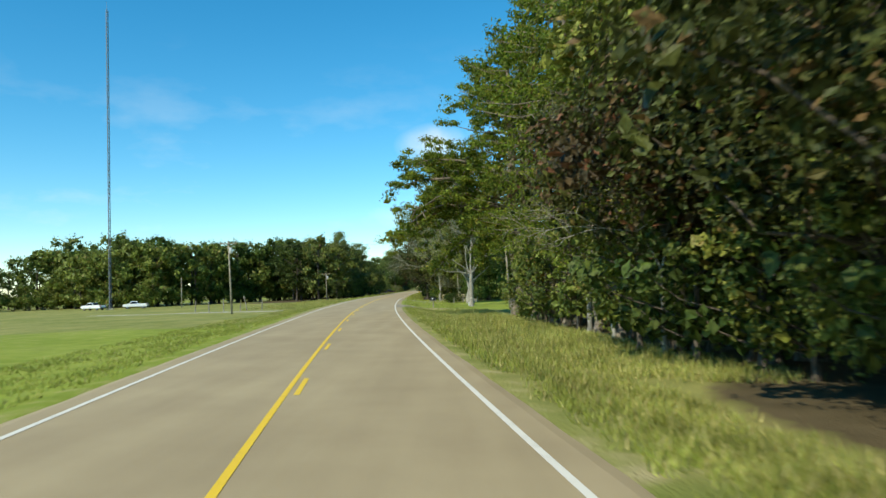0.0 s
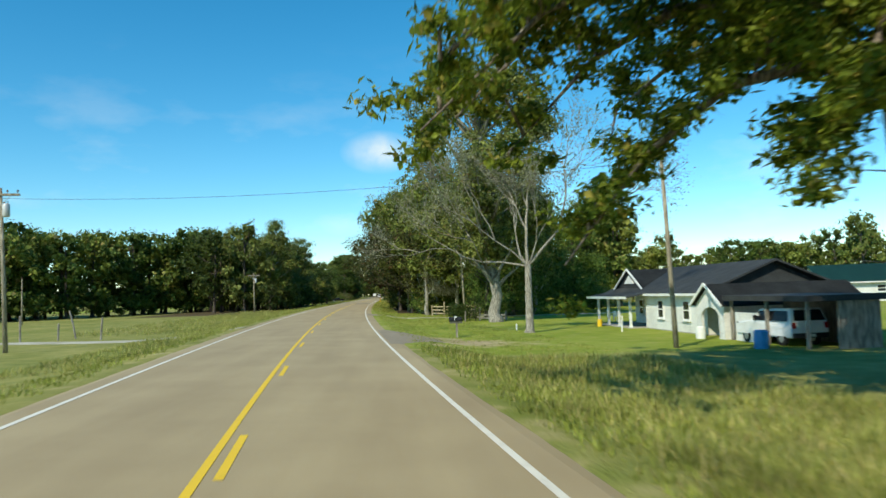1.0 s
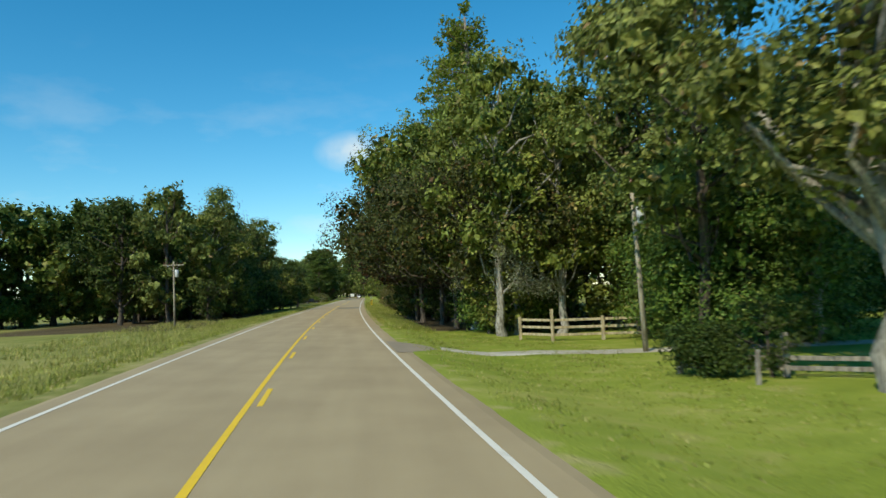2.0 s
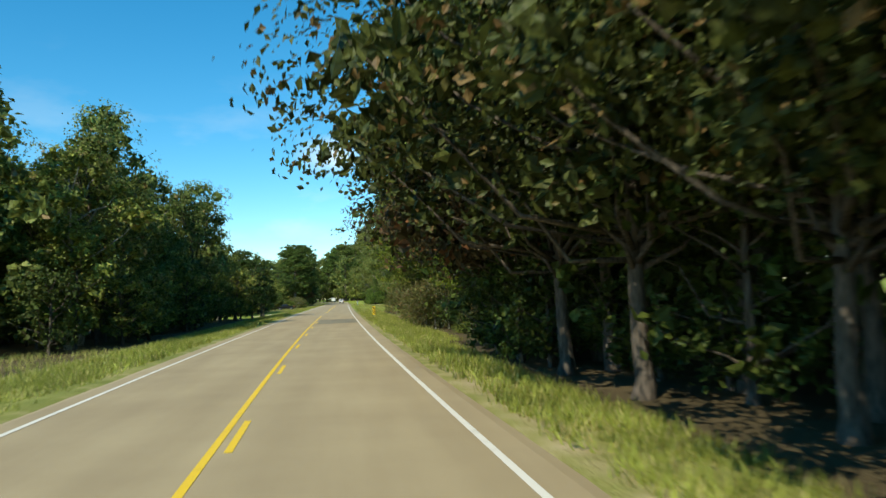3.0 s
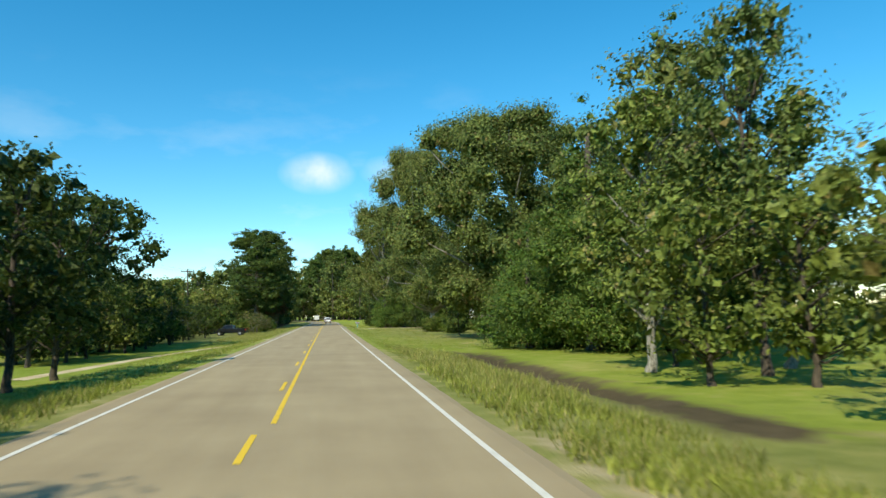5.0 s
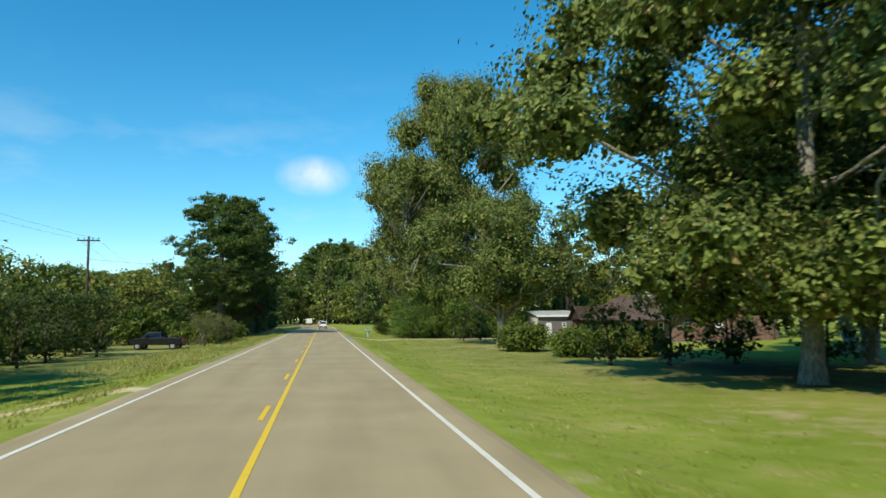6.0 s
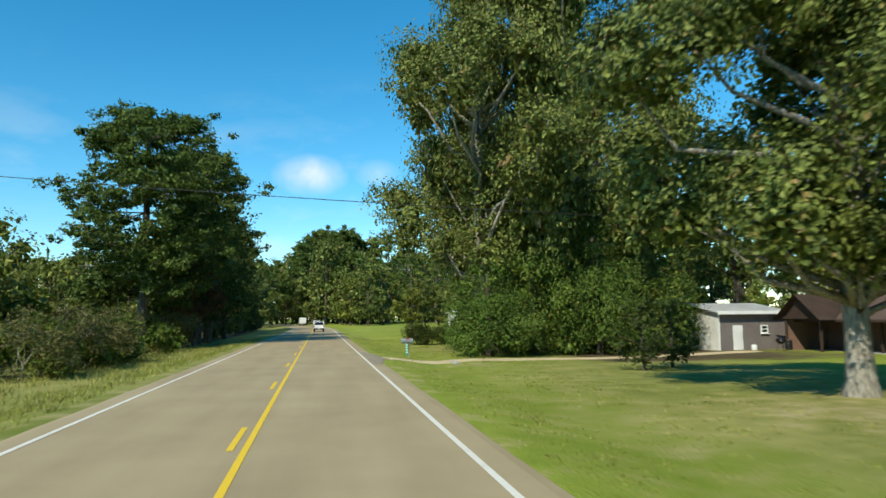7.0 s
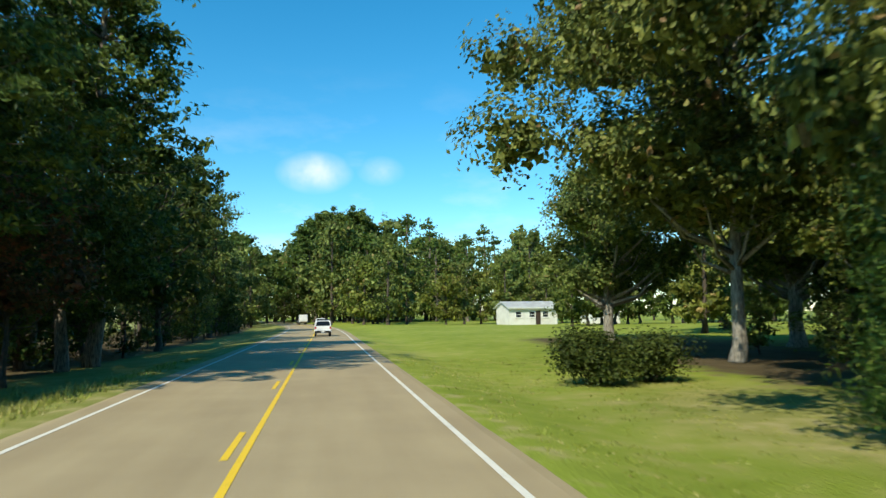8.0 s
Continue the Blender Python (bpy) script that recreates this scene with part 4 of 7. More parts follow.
protos["cedar"] = cedar("cedar_tree", 15, 8.2, 3.4, M_CEDAR, "dense green cedar, leafy to the ground", 24, 0.16)
protos["cedar_tall"] = cedar("cedar_tree", 16, 17.0, 5.4, M_CEDAR, "tall dense cedar at the yard's edge", 17, 0.21, waist=0.9)
protos["canopy"] = broadleaf("woodland_tree", 33, 9.6, 5.2, 2.9, 0.19, 10, M_SHADE_LEAF, M_BARK_DARK, "woodland tree with a low wide crown reaching over the verge", 34, 0.15, 0.3, loose=0.27)
protos["canopy_brown"] = broadleaf("woodland_tree", 34, 9.0, 4.8, 2.7, 0.2, 12, M_RUST, M_BARK_DARK, "wide-crowned woodland tree with rusty drooping leaves", 32, 0.14, 0.5, loose=0.27)
protos["far_a"] = broadleaf("distant_tree", 17, 12.0, 4.0, 0.3, 0.46, 1.8, M_FARLEAF, M_BARK_DARK, "dark green tree in the distant wood line", 22, 0.2, 0.0, loose=0.35)
protos["far_b"] = broadleaf("distant_tree", 18, 13.5, 3.8, 0.3, 0.46, 1.8, M_OAK, M_BARK_DARK, "green tree in the distant wood line", 22, 0.2, 0.0, loose=0.35)
protos["far_c"] = broadleaf("distant_tree", 28, 11.0, 4.2, 0.2, 0.45, 1.8, M_OLIVE, M_BARK_DARK, "olive green tree in the distant wood line", 20, 0.2, 0.0, loose=0.35)
protos["grey"] = grey_tree("grey_tree", 19, 9.5, 0.26, "old grey-barked tree with thin hoary foliage on the lawn", 26000, M_GREYLEAF, 5, 0.15, haze=0.5)
protos["bare"] = grey_tree("bare_tree", 20, 10.8, 0.2, "nearly leafless grey tree in front of the white house", 12000, M_GREYLEAF, 6, 0.11, 0.36, 0.36, limbs=((0.02, 0.1, 1.0, 0.19, 0.56), (0.72, -0.05, 0.8, 0.24, 0.5), (-0.3, 0.35, 0.9, 0.15, 0.38), (0.3, -0.3, 0.9, 0.14, 0.3), (-0.95, 0.15, 0.12, 0.24, 0.34), (-0.75, -0.1, 0.6, 0.22, 0.3)), rise=0.26, haze=0.24)
protos["scrub"] = grey_tree("scrub_tree", 36, 4.6, 0.05, "twiggy scrub tree with thin dull leaves at the wood's edge", 2600, M_SCRUB, 4, 0.17, 0.6, 0.2)
protos["snag"] = grey_tree("dead_tree", 21, 6.0, 0.07, "dead sapling with bleached bare twigs at the wood's edge", 0, None, 4, 0.1, 0.5, 0.4)
protos["bush"] = shrub("round_bush", 22, 1.5, 1.15, M_DARKLEAF, "clipped round dark green bush on the lawn", 110, 0.12)
protos["laurel"] = shrub("yard_shrub", 23, 1.9, 1.9, M_YOUNG, "spreading green shrub in front of the brick house", 50, 0.19, 13)
protos["weed"] = shrub("weed_bush", 24, 1.1, 0.9, M_OLIVE, "weedy bush at the foot of the wood", 40, 0.15, 7)
protos["sapling"] = shrub("young_thicket_bush", 25, 3.0, 1.9, M_YOUNG, "young bushy tree in the green thicket", 4.8, 0.34, 12, "young tree")


def scatter(rng, keys, u0, u1, y0, y1, n, s0, s1, gap=1.6):
    """Trees of mixed kinds strewn over a stretch beside the road."""
    done = []
    tries = 0
    while len(done) < n and tries < n * 30:
        tries += 1
        u, y = rng.uniform(u0, u1), rng.uniform(y0, y1)
        if all((u - a) ** 2 + (y - b) ** 2 > gap * gap for a, b in done):
            done.append((u, y))
            p = spot(u, y)
            s = rng.uniform(s0, s1)
            plant(rng.choice(keys), p.x, p.y, s, rng.uniform(0, 360), p.z, rng.uniform(0.9, 1.15))


rng = random.Random(7)
# wood beside the road at the start: pines over a bushy edge, hollow and dark at its near end
scatter(rng, ["under", "under", "under_dark", "weed"], 10.8, 12.4, 23, 44, 10, 0.75, 1.1, 1.7)
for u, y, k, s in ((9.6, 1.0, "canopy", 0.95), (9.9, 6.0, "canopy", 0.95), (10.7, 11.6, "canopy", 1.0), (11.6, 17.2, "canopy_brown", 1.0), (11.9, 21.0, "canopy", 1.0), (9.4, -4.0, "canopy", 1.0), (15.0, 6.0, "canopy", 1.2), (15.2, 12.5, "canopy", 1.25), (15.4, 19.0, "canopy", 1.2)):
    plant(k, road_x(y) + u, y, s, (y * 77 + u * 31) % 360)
scatter(rng, ["under_dark", "weed", "under_dark"], 13.2, 15.5, -4, 23, 8, 0.6, 0.95, 2.0)
scatter(rng, ["under_dark", "under", "under_dark"], 9.9, 11.8, 8, 23, 12, 0.75, 1.1, 1.3)
scatter(rng, ["pine_low", "pine", "pine", "wood_high"], 12.0, 16, 16, 44, 8, 0.95, 1.15, 3.2)
scatter(rng, ["wood_high", "pine", "wood_high"], 11.6, 15, -12, 18, 7, 0.95, 1.15, 3.0)
scatter(rng, ["pine", "wood_dark", "wood_dark"], 16, 25, -2, 44, 16, 0.95, 1.25, 2.8)
scatter(rng, ["under_dark"], 15, 20, 2, 42, 10, 1.0, 1.4, 2.4)
# out of view behind the start, added to shade the wood's near end
scatter(rng, ["wood_high", "wood_dark", "pine", "wood_dark"], 10.5, 22, -30, -6, 11, 1.0, 1.25, 3.2)
plant("yellow", road_x(40) + 12.0, 40.5, 1.0, 40)
plant("yellow", road_x(26) + 12.4, 27, 0.8, 140, tall=1.2)
for u, y, s, a in ((10.2, 20.5, 1.1, 10), (10.8, 26.5, 1.5, 140), (11.2, 31.0, 1.3, 40)):
    plant("snag", road_x(y) + u, y, s, a)
for y, du, sc in ((22.5, 0.2, 0.55), (26.5, 0.0, 0.62), (30.5, 0.4, 0.6), (34.5, 0.1, 0.66), (38.5, 0.5, 0.62), (42.5, 0.3, 0.68)):
    plant("pine_low", road_x(y) + 11.0 + du, y, sc, y * 83 % 360)
# two pines near the white house's drive
plant("pine_wide", 18.0, 50.0, 1.0, 0)
plant("pine_low", 18.4, 45.2, 1.0, 190)
plant("pine", 24.0, 50.5, 0.9, 20)
plant("under", 21.5, 47.5, 0.8, 90)
# yard of the white house
plant("bare", 15.4, 74.4, 0.92, 0)
plant("oak_tall", 15.65, 88.5, 1.04, 30, label="very tall full-leaved tree with a flared grey trunk")
plant("cedar", 18.6, 99.5, 1.15, 10)
plant("cedar_tall", 20.5, 104.0, 0.85, 60)
plant("wood_a", 20.5, 98.5, 0.8, 150)
plant("wood_a", 14.6, 109.5, 0.95, 120)
plant("wood_b", 18.6, 106.0, 0.95, 200)
plant("cedar", 21.0, 103.0, 1.1, 20)
plant("cedar", 25.5, 104.5, 1.2, 90)
plant("wood_b", 16.2, 98.0, 1.0, 30)
# tall wood past the white house
scatter(rng, ["wood_a", "wood_b", "cedar", "wood_a"], 8.4, 11.5, 108, 127, 8, 0.95, 1.15, 2.6)
scatter(rng, ["wood_a", "wood_b", "wood_high"], 12, 19, 107, 130, 9, 0.95, 1.15, 3.4)
scatter(rng, ["far_b", "far_c", "wood_a"], 20, 34, 114, 128, 8, 0.85, 1.1, 3)
scatter(rng, ["far_b", "far_c", "far_a", "pine_far"], 30, 95, 112, 140, 34, 0.55, 0.75, 3)
plant("grey", road_x(112) + 10.4, 111, 0.62, 10)
for u, y in ((9.2, 112.0), (8.2, 116.8), (11.0, 119.5)):
    plant("canopy", road_x(y) + u, y, 0.95, y * 50 % 360)
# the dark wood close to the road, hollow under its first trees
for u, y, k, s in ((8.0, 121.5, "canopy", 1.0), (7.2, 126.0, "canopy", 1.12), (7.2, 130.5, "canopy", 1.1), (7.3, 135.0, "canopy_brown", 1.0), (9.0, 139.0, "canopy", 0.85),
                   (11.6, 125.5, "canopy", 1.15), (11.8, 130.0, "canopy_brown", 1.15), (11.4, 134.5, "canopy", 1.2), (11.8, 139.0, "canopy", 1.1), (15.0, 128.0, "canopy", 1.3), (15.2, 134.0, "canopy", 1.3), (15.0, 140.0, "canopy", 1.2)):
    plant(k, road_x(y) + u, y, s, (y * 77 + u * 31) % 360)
scatter(rng, ["wood_high", "wood_brown", "wood_high"], 8.6, 10.4, 124, 150, 6, 1.0, 1.2, 2.8)
scatter(rng, ["under_dark"], 8.6, 11.6, 124, 146, 22, 0.7, 1.15, 1.3)
plant("pine", 9.9, 160.0, 0.9, 30)
for x, y, k, s in ((8.9, 157.6, "scrub", 0.75), (9.3, 158.6, "under_dark", 0.55), (8.5, 159.4, "scrub", 0.85), (10.6, 158.4, "scrub", 1.1), (9.6, 156.2, "scrub", 1.0), (10.4, 155.2, "under_dark", 0.9)):
    plant(k, x, y, s, y * 40 % 360)
for x, y, k, s in ((11.2, 156.0, "wood_dark", 1.05), (11.6, 160.8, "canopy", 1.2)):
    plant(k, x, y, s, y * 70 % 360)
# dark-leaved bushes added to stand in for the deep shadow beside the verge
for u, y, s in ((7.4, 132.4, 0.75), (7.0, 134.0, 0.7), (7.3, 135.8, 0.8), (7.1, 137.6, 0.7), (7.5, 139.4, 0.75), (7.9, 141.2, 0.7), (8.2, 134.8, 1.0), (8.4, 138.4, 1.0)):
    plant("under_dark", road_x(y) + u, y, s, y * 90 % 360)
for x, y, s in ((8.6, 161.8, 0.8), (8.3, 164.4, 0.95)):
    plant("scrub", x, y, s, y * 40)
for u, y, k, s in ((8.0, 168.0, "pine_low", 0.95), (8.6, 181.0, "pine_low", 0.8)):
    plant(k, road_x(y) + u, y, s, y * 70 % 360)
scatter(rng, ["scrub", "under_dark", "under", "scrub"], 8.8, 10.8, 161, 178, 10, 0.7, 1.1, 1.5)
scatter(rng, ["scrub", "under_dark"], 9.4, 11.4, 144, 158, 7, 0.7, 1.1, 1.5)
plant("snag", 9.4, 166.0, 1.3, 90)
for k in range(8):
    plant("wood_dark" if k % 2 else "under_dark", road_x(150) + 11.8 + 1.3 * (k % 3), 149.0 + 2.4 * k, 0.95 if k % 2 else 1.25, k * 67)
for y, u, sc in ((145.5, 8.9, 0.5), (149.0, 8.7, 0.58), (163.0, 8.6, 0.6), (172.0, 8.7, 0.6), (176.5, 8.6, 0.55)):
    plant("pine_low", road_x(y) + u, y, sc, y * 83 % 360)
for k in range(12):
    y = 128 + 3.6 * k
    plant("wood_dark", road_x(y) + 16.5 + 2.2 * (k % 3), y, 0.95 + 0.05 * (k % 4), k * 70)
    plant("under_dark", road_x(y) + 14.2 + 1.5 * (k % 2), y + 1.5, 1.15, k * 50)
scatter(rng, ["weed", "scrub", "scrub", "scrub", "weed", "under"], 7.4, 8.8, 161, 178, 14, 0.6, 1.0, 1.1)
scatter(rng, ["weed", "scrub", "weed"], 8.2, 9.2, 143, 153, 6, 0.5, 0.8, 1.1)
scatter(rng, ["pine_low", "wood_a", "wood_high", "wood_a"], 8.2, 10.4, 162, 178, 6, 0.85, 1.05, 2.6)
scatter(rng, ["wood_dark", "wood_dark", "pine"], 11.5, 19, 126, 184, 16, 1.0, 1.25, 2.8)
scatter(rng, ["under_dark"], 11.5, 16, 142, 180, 12, 0.9, 1.3, 2.0)
scatter(rng, ["wood_a", "wood_a", "wood_b"], 12, 20, 182, 214, 10, 0.8, 1.0, 3.0)
scatter(rng, ["under"], 12, 15, 186, 216, 8, 0.9, 1.3, 2.4)
# clearing with cedars, then the great oak
for u, y, k, s in ((16.0, 226.5, "cedar_tall", 0.85), (13.6, 231.5, "cedar", 1.0), (19.5, 223.5, "cedar_tall", 1.08), (17.5, 232, "cedar", 1.2), (23, 228, "cedar_tall", 1.05), (17.4, 219.0, "wood_b", 1.1), (20.5, 236.0, "wood_b", 1.15)):
    plant(k, road_x(y) + u, y, s, y * 77 % 360)
plant("oak_big", 17.2, 247.8, 1.08, 150)
plant("oak", 25.5, 255.0, 1.15, 120)
plant("oak_tall", 30.0, 262.0, 0.9, 200)
for x, y, s in ((14.2, 257.5, 0.62), (16.6, 256.5, 0.75), (19.5, 256.0, 0.85), (22.5, 254.0, 0.85), (25.5, 251.5, 0.9), (21.5, 260.0, 0.8)):
    plant("under_dark", x, y, s, x * 60)
for x, y, k, s in ((40.5, 301.0, "wood_b", 1.2), (43.5, 293.0, "wood_a", 1.25), (41.5, 285.0, "wood_b", 1.1), (46.5, 280.0, "wood_a", 1.3), (46.0, 303.0, "wood_b", 1.25), (36.0, 309.5, "wood_a", 1.1),
                   (30.5, 310.0, "wood_b", 1.1), (48.5, 289.0, "wood_b", 1.2), (42.0, 311.0, "wood_a", 1.2), (52.0, 296.0, "wood_a", 1.3), (50.5, 272.0, "wood_b", 1.2), (46.0, 268.0, "wood_a", 1.1)):
    plant(k, x, y, s, x * 60 + y)
scatter(rng, ["far_b", "wood_a", "far_c"], 26, 36, 232, 246, 5, 0.85, 1.05, 3.2)
# brick house yard
plant("oak", 14.6, 279.3, 0.98, 215)
plant("cedar", 10.2, 300.9, 0.78, 130)
plant("oak_tall", 10.8, 303.2, 1.08, 60, label="tall full-leaved tree leaning out towards the road")
plant("oak_big", 16.6, 308.0, 1.05, 75, tall=1.6, label="very tall full-leaved shade tree behind the yard's evergreens")
for x, y, s, a in ((13.2, 302.4, 0.9, 10), (17.0, 302.2, 0.8, 100), (20.4, 303.4, 0.98, 190), (10.9, 307.0, 0.62, 250), (13.5, 309.0, 0.9, 40)):
    plant("cedar", x, y, s, a, tall=1.1 + 0.35 * (int(x) % 2))
# the dark leaf colour stands in for the oak's shade on these shrubs
plant("under_dark", 13.6, 289.4, 0.62, 80)
plant("under_dark", 15.4, 290.6, 0.66, 200)
for x, y, s, a in ((13.6, 269.6, 0.86, 0), (14.9, 264.4, 0.82, 90), (18.0, 263.0, 0.85, 200), (19.6, 268.8, 0.8, 300), (18.2, 272.2, 0.72, 30)):
    plant("laurel", x, y, s, a)
# round bush and the oaks at the end
plant("bush", 8.8, 318.0, 1.0, 40)
plant("bush", 10.7, 318.6, 0.92, 140)
plant("oak_high", 17.0, 324.0, 1.04, 140)
plant("wood_a", 19.8, 318.6, 0.9, 50)
plant("under", 18.2, 319.4, 0.5, 20)
plant("under_dark", 21.0, 316.0, 0.6, 120)
plant("oak", 23.5, 321.5, 1.1, 60)
plant("oak", 18.3, 340.0, 0.95, 10)
plant("oak", 26.0, 333.0, 1.15, 320)
scatter(rng, ["under_dark", "under"], 18, 30, 316, 332, 8, 0.55, 0.85, 2.2)
scatter(rng, ["far_b", "far_c", "far_b"], 30, 46, 322, 360, 9, 0.85, 1.05, 3.5)
scatter(rng, ["far_b", "far_c", "far_b"], 8.5, 15, 402, 440, 8, 0.85, 1.1, 3)
scatter(rng, ["far_b", "far_c", "far_a"], 7.5, 20, 444, 478, 12, 1.45, 1.8, 3.2)
scatter(rng, ["far_b", "far_c", "pine_far"], 15, 60, 425, 480, 30, 1.15, 1.5, 3.5)
scatter(rng, ["far_b", "far_c", "far_a"], 46, 95, 345, 425, 16, 0.85, 1.15, 4)
scatter(rng, ["far_b", "far_c", "far_a"], 56, 100, 235, 330, 14, 0.9, 1.2, 4.5)

for k in range(9):
    plant("far_b" if k % 2 else "far_c", 18 + 3.0 * k, 399 + (k * 37 % 5), 0.7 + 0.04 * (k % 4), k * 80)
for k in range(26):
    plant("far_c" if k % 2 else "far_a", 34 + 2.6 * k, 146 + (k * 29 % 7), 0.62 + 0.05 * (k % 4), k * 80)
for k in range(16):
    plant("far_b" if k % 2 else "far_a", 28 + 2.6 * k, 374 + 1.2 * k + (k * 31 % 6), 0.72 + 0.06 * (k % 4), k * 80)
# left side: distant wood across the field
for k in range(54):
    s = k / 53
    x = -78 + 60 * s + rng.uniform(-3, 3)
    y = 150 + 6 * math.sin(s * 9) + 38 * max(0, s - 0.55) + rng.uniform(-5, 9)
    plant(rng.choice(["far_a", "far_b", "far_c", "far_a"]), x, y, rng.uniform(1.0, 1.3), rng.uniform(0, 360))
for k in range(26):
    plant(rng.choice(["far_a", "far_c", "far_b"]), -142 + 2.7 * k + rng.uniform(-3, 3), 150 + rng.uniform(-8, 22), rng.uniform(0.8, 1.1), rng.uniform(0, 360))
for k in range(46):
    s = k / 45
    plant(rng.choice(["sapling", "far_c", "sapling"]), -80 + 62 * s + rng.uniform(-1, 1), 143 + 6 * math.sin(s * 9) + 38 * max(0, s - 0.55) + rng.uniform(-2, 2), rng.uniform(0.45, 0.6) * (2.2 if k % 3 else 1.0), rng.uniform(0, 360))
# left wood close to the road
scatter(rng, ["wood_a", "wood_b", "wood_a"], -14.5, -12.0, 154, 176, 8, 0.82, 0.98, 2.4)
scatter(rng, ["wood_dark", "far_a", "far_b"], -24, -14, 148, 186, 14, 0.85, 1.1, 2.8)
scatter(rng, ["under", "under_dark", "under"], -12.5, -10.4, 150, 178, 11, 0.8, 1.1, 2.0)
scatter(rng, ["under_dark", "under", "wood_b"], -15, -11.0, 176, 190, 9, 0.75, 0.95, 1.9)
scatter(rng, ["under_dark", "under", "under_dark"], -15, -10.6, 190, 208, 12, 1.0, 1.4, 1.7)
for u, y, k, s in ((-11.8, 180.0, "wood_b", 0.92), (-12.2, 185.5, "wood_a", 1.0), (-12.4, 191.0, "wood_b", 0.85), (-12.6, 200.5, "wood_a", 0.72), (-12.8, 207.0, "wood_a", 0.68), (-13.2, 196.0, "wood_b", 0.62)):
    plant(k, road_x(y) + u, y, s, y * 77 % 360)
scatter(rng, ["wood_dark", "under_dark", "wood_b"], -22, -14.5, 156, 190, 13, 0.75, 0.95, 2.2)
scatter(rng, ["under_dark", "wood_dark"], -22, -14.5, 190, 208, 8, 0.5, 0.62, 2.2)
for u, y, k, s in ((-14.5, 206, "wood_dark", 0.6), (-9.6, 207.5, "wood_dark", 0.62), (-9.0, 212.5, "wood_dark", 0.64), (-9.2, 217.0, "wood_dark", 0.58), (-14.0, 227.0, "wood_dark", 0.45), (-17.5, 231.0, "pine_dark", 0.42)):
    plant(k, road_x(y) + u, y, s, y * 77 % 360)
scatter(rng, ["under_dark", "under_dark", "under"], -19, -12.4, 228, 254, 26, 0.85, 1.15, 1.6)
for u, y, k, s in ((-15.2, 243.0, "wood_dark", 0.92), (-16.8, 247.5, "pine_dark", 0.66), (-18.5, 238.0, "wood_dark", 1.0), (-20.5, 244.0, "far_a", 0.9)):
    plant(k, road_x(y) + u, y, s, y * 77 % 360)
scatter(rng, ["under_dark", "under", "under_dark", "sapling"], -24, -13.0, 252, 284, 40, 0.7, 0.95, 1.6)
# thicket of young trees across the field
scatter(rng, ["sapling", "sapling", "sapling", "under"], -44, -15.5, 284, 345, 76, 1.15, 1.6, 2.0)
scatter(rng, ["sapling"], -80, -40, 250, 385, 60, 1.1, 1.6, 3.4)
for k in range(44):
    plant(rng.choice(["far_a", "far_c", "far_b"]), -130 + 2.5 * k + rng.uniform(-3, 3), 410 + rng.uniform(-12, 30), rng.uniform(1.2, 1.45), rng.uniform(0, 360))
for k in range(30):
    plant(rng.choice(["far_c", "far_a"]), -84 + 2.4 * k + rng.uniform(-1, 1), 352 + rng.uniform(-5, 30), rng.uniform(0.5, 0.62), rng.uniform(0, 360))
# roadside pine and the shaded wood behind it
plant("pine_big", -11.4, 317.6, 1.0, 40)
plant("under", -12.8, 314.0, 0.55, 30)
plant("pine_dark", road_x(324) - 9.6, 330.0, 0.8, 70)
plant("pine_dark", road_x(332) - 9.2, 332.5, 1.05, 200)
plant("wood_brown", -8.9, 323.0, 0.6, 40)
scatter(rng, ["weed", "scrub", "weed", "sapling"], -13.0, -8.6, 291, 319, 24, 0.6, 1.0, 1.2)
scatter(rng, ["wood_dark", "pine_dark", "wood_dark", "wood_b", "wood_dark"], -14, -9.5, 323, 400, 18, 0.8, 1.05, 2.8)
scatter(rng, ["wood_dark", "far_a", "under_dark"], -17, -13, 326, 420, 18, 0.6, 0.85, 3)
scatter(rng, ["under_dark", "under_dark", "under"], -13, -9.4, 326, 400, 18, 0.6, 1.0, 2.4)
for k in range(22):
    plant("under_dark" if k % 2 else "far_a", -34 + 3.4 * k + rng.uniform(-1, 1), 484 + rng.uniform(-4, 4), rng.uniform(1.6, 2.2) * (1.0 if k % 2 else 0.7), rng.uniform(0, 360))
# tall round pines, then the wood that closes the road's far end
for x, y, s in ((-21.0, 500.0, 0.8), (-3.6, 488.0, 1.08), (-2.0, 500.0, 1.24), (3.0, 496.0, 1.3), (8.0, 491.0, 1.28), (12.5, 497.0, 1.18), (16.5, 488.0, 0.98), (0.0, 508.0, 1.28), (6.0, 507.0, 1.25), (-5.0, 514.0, 1.15)):
    plant("pine_round", x, y, s, x * 47 + y)
for k in range(46):
    plant(rng.choice(["far_b", "far_a", "far_a", "far_b"]), rng.uniform(-40, 44), rng.uniform(488, 560), rng.uniform(1.5, 2.3), rng.uniform(0, 360))
for k in range(12):
    y = rng.uniform(430, 490)
    plant(rng.choice(["pine_far", "far_b"]), road_x(y) - rng.uniform(8, 18), y, rng.uniform(0.95, 1.3), rng.uniform(0, 360))


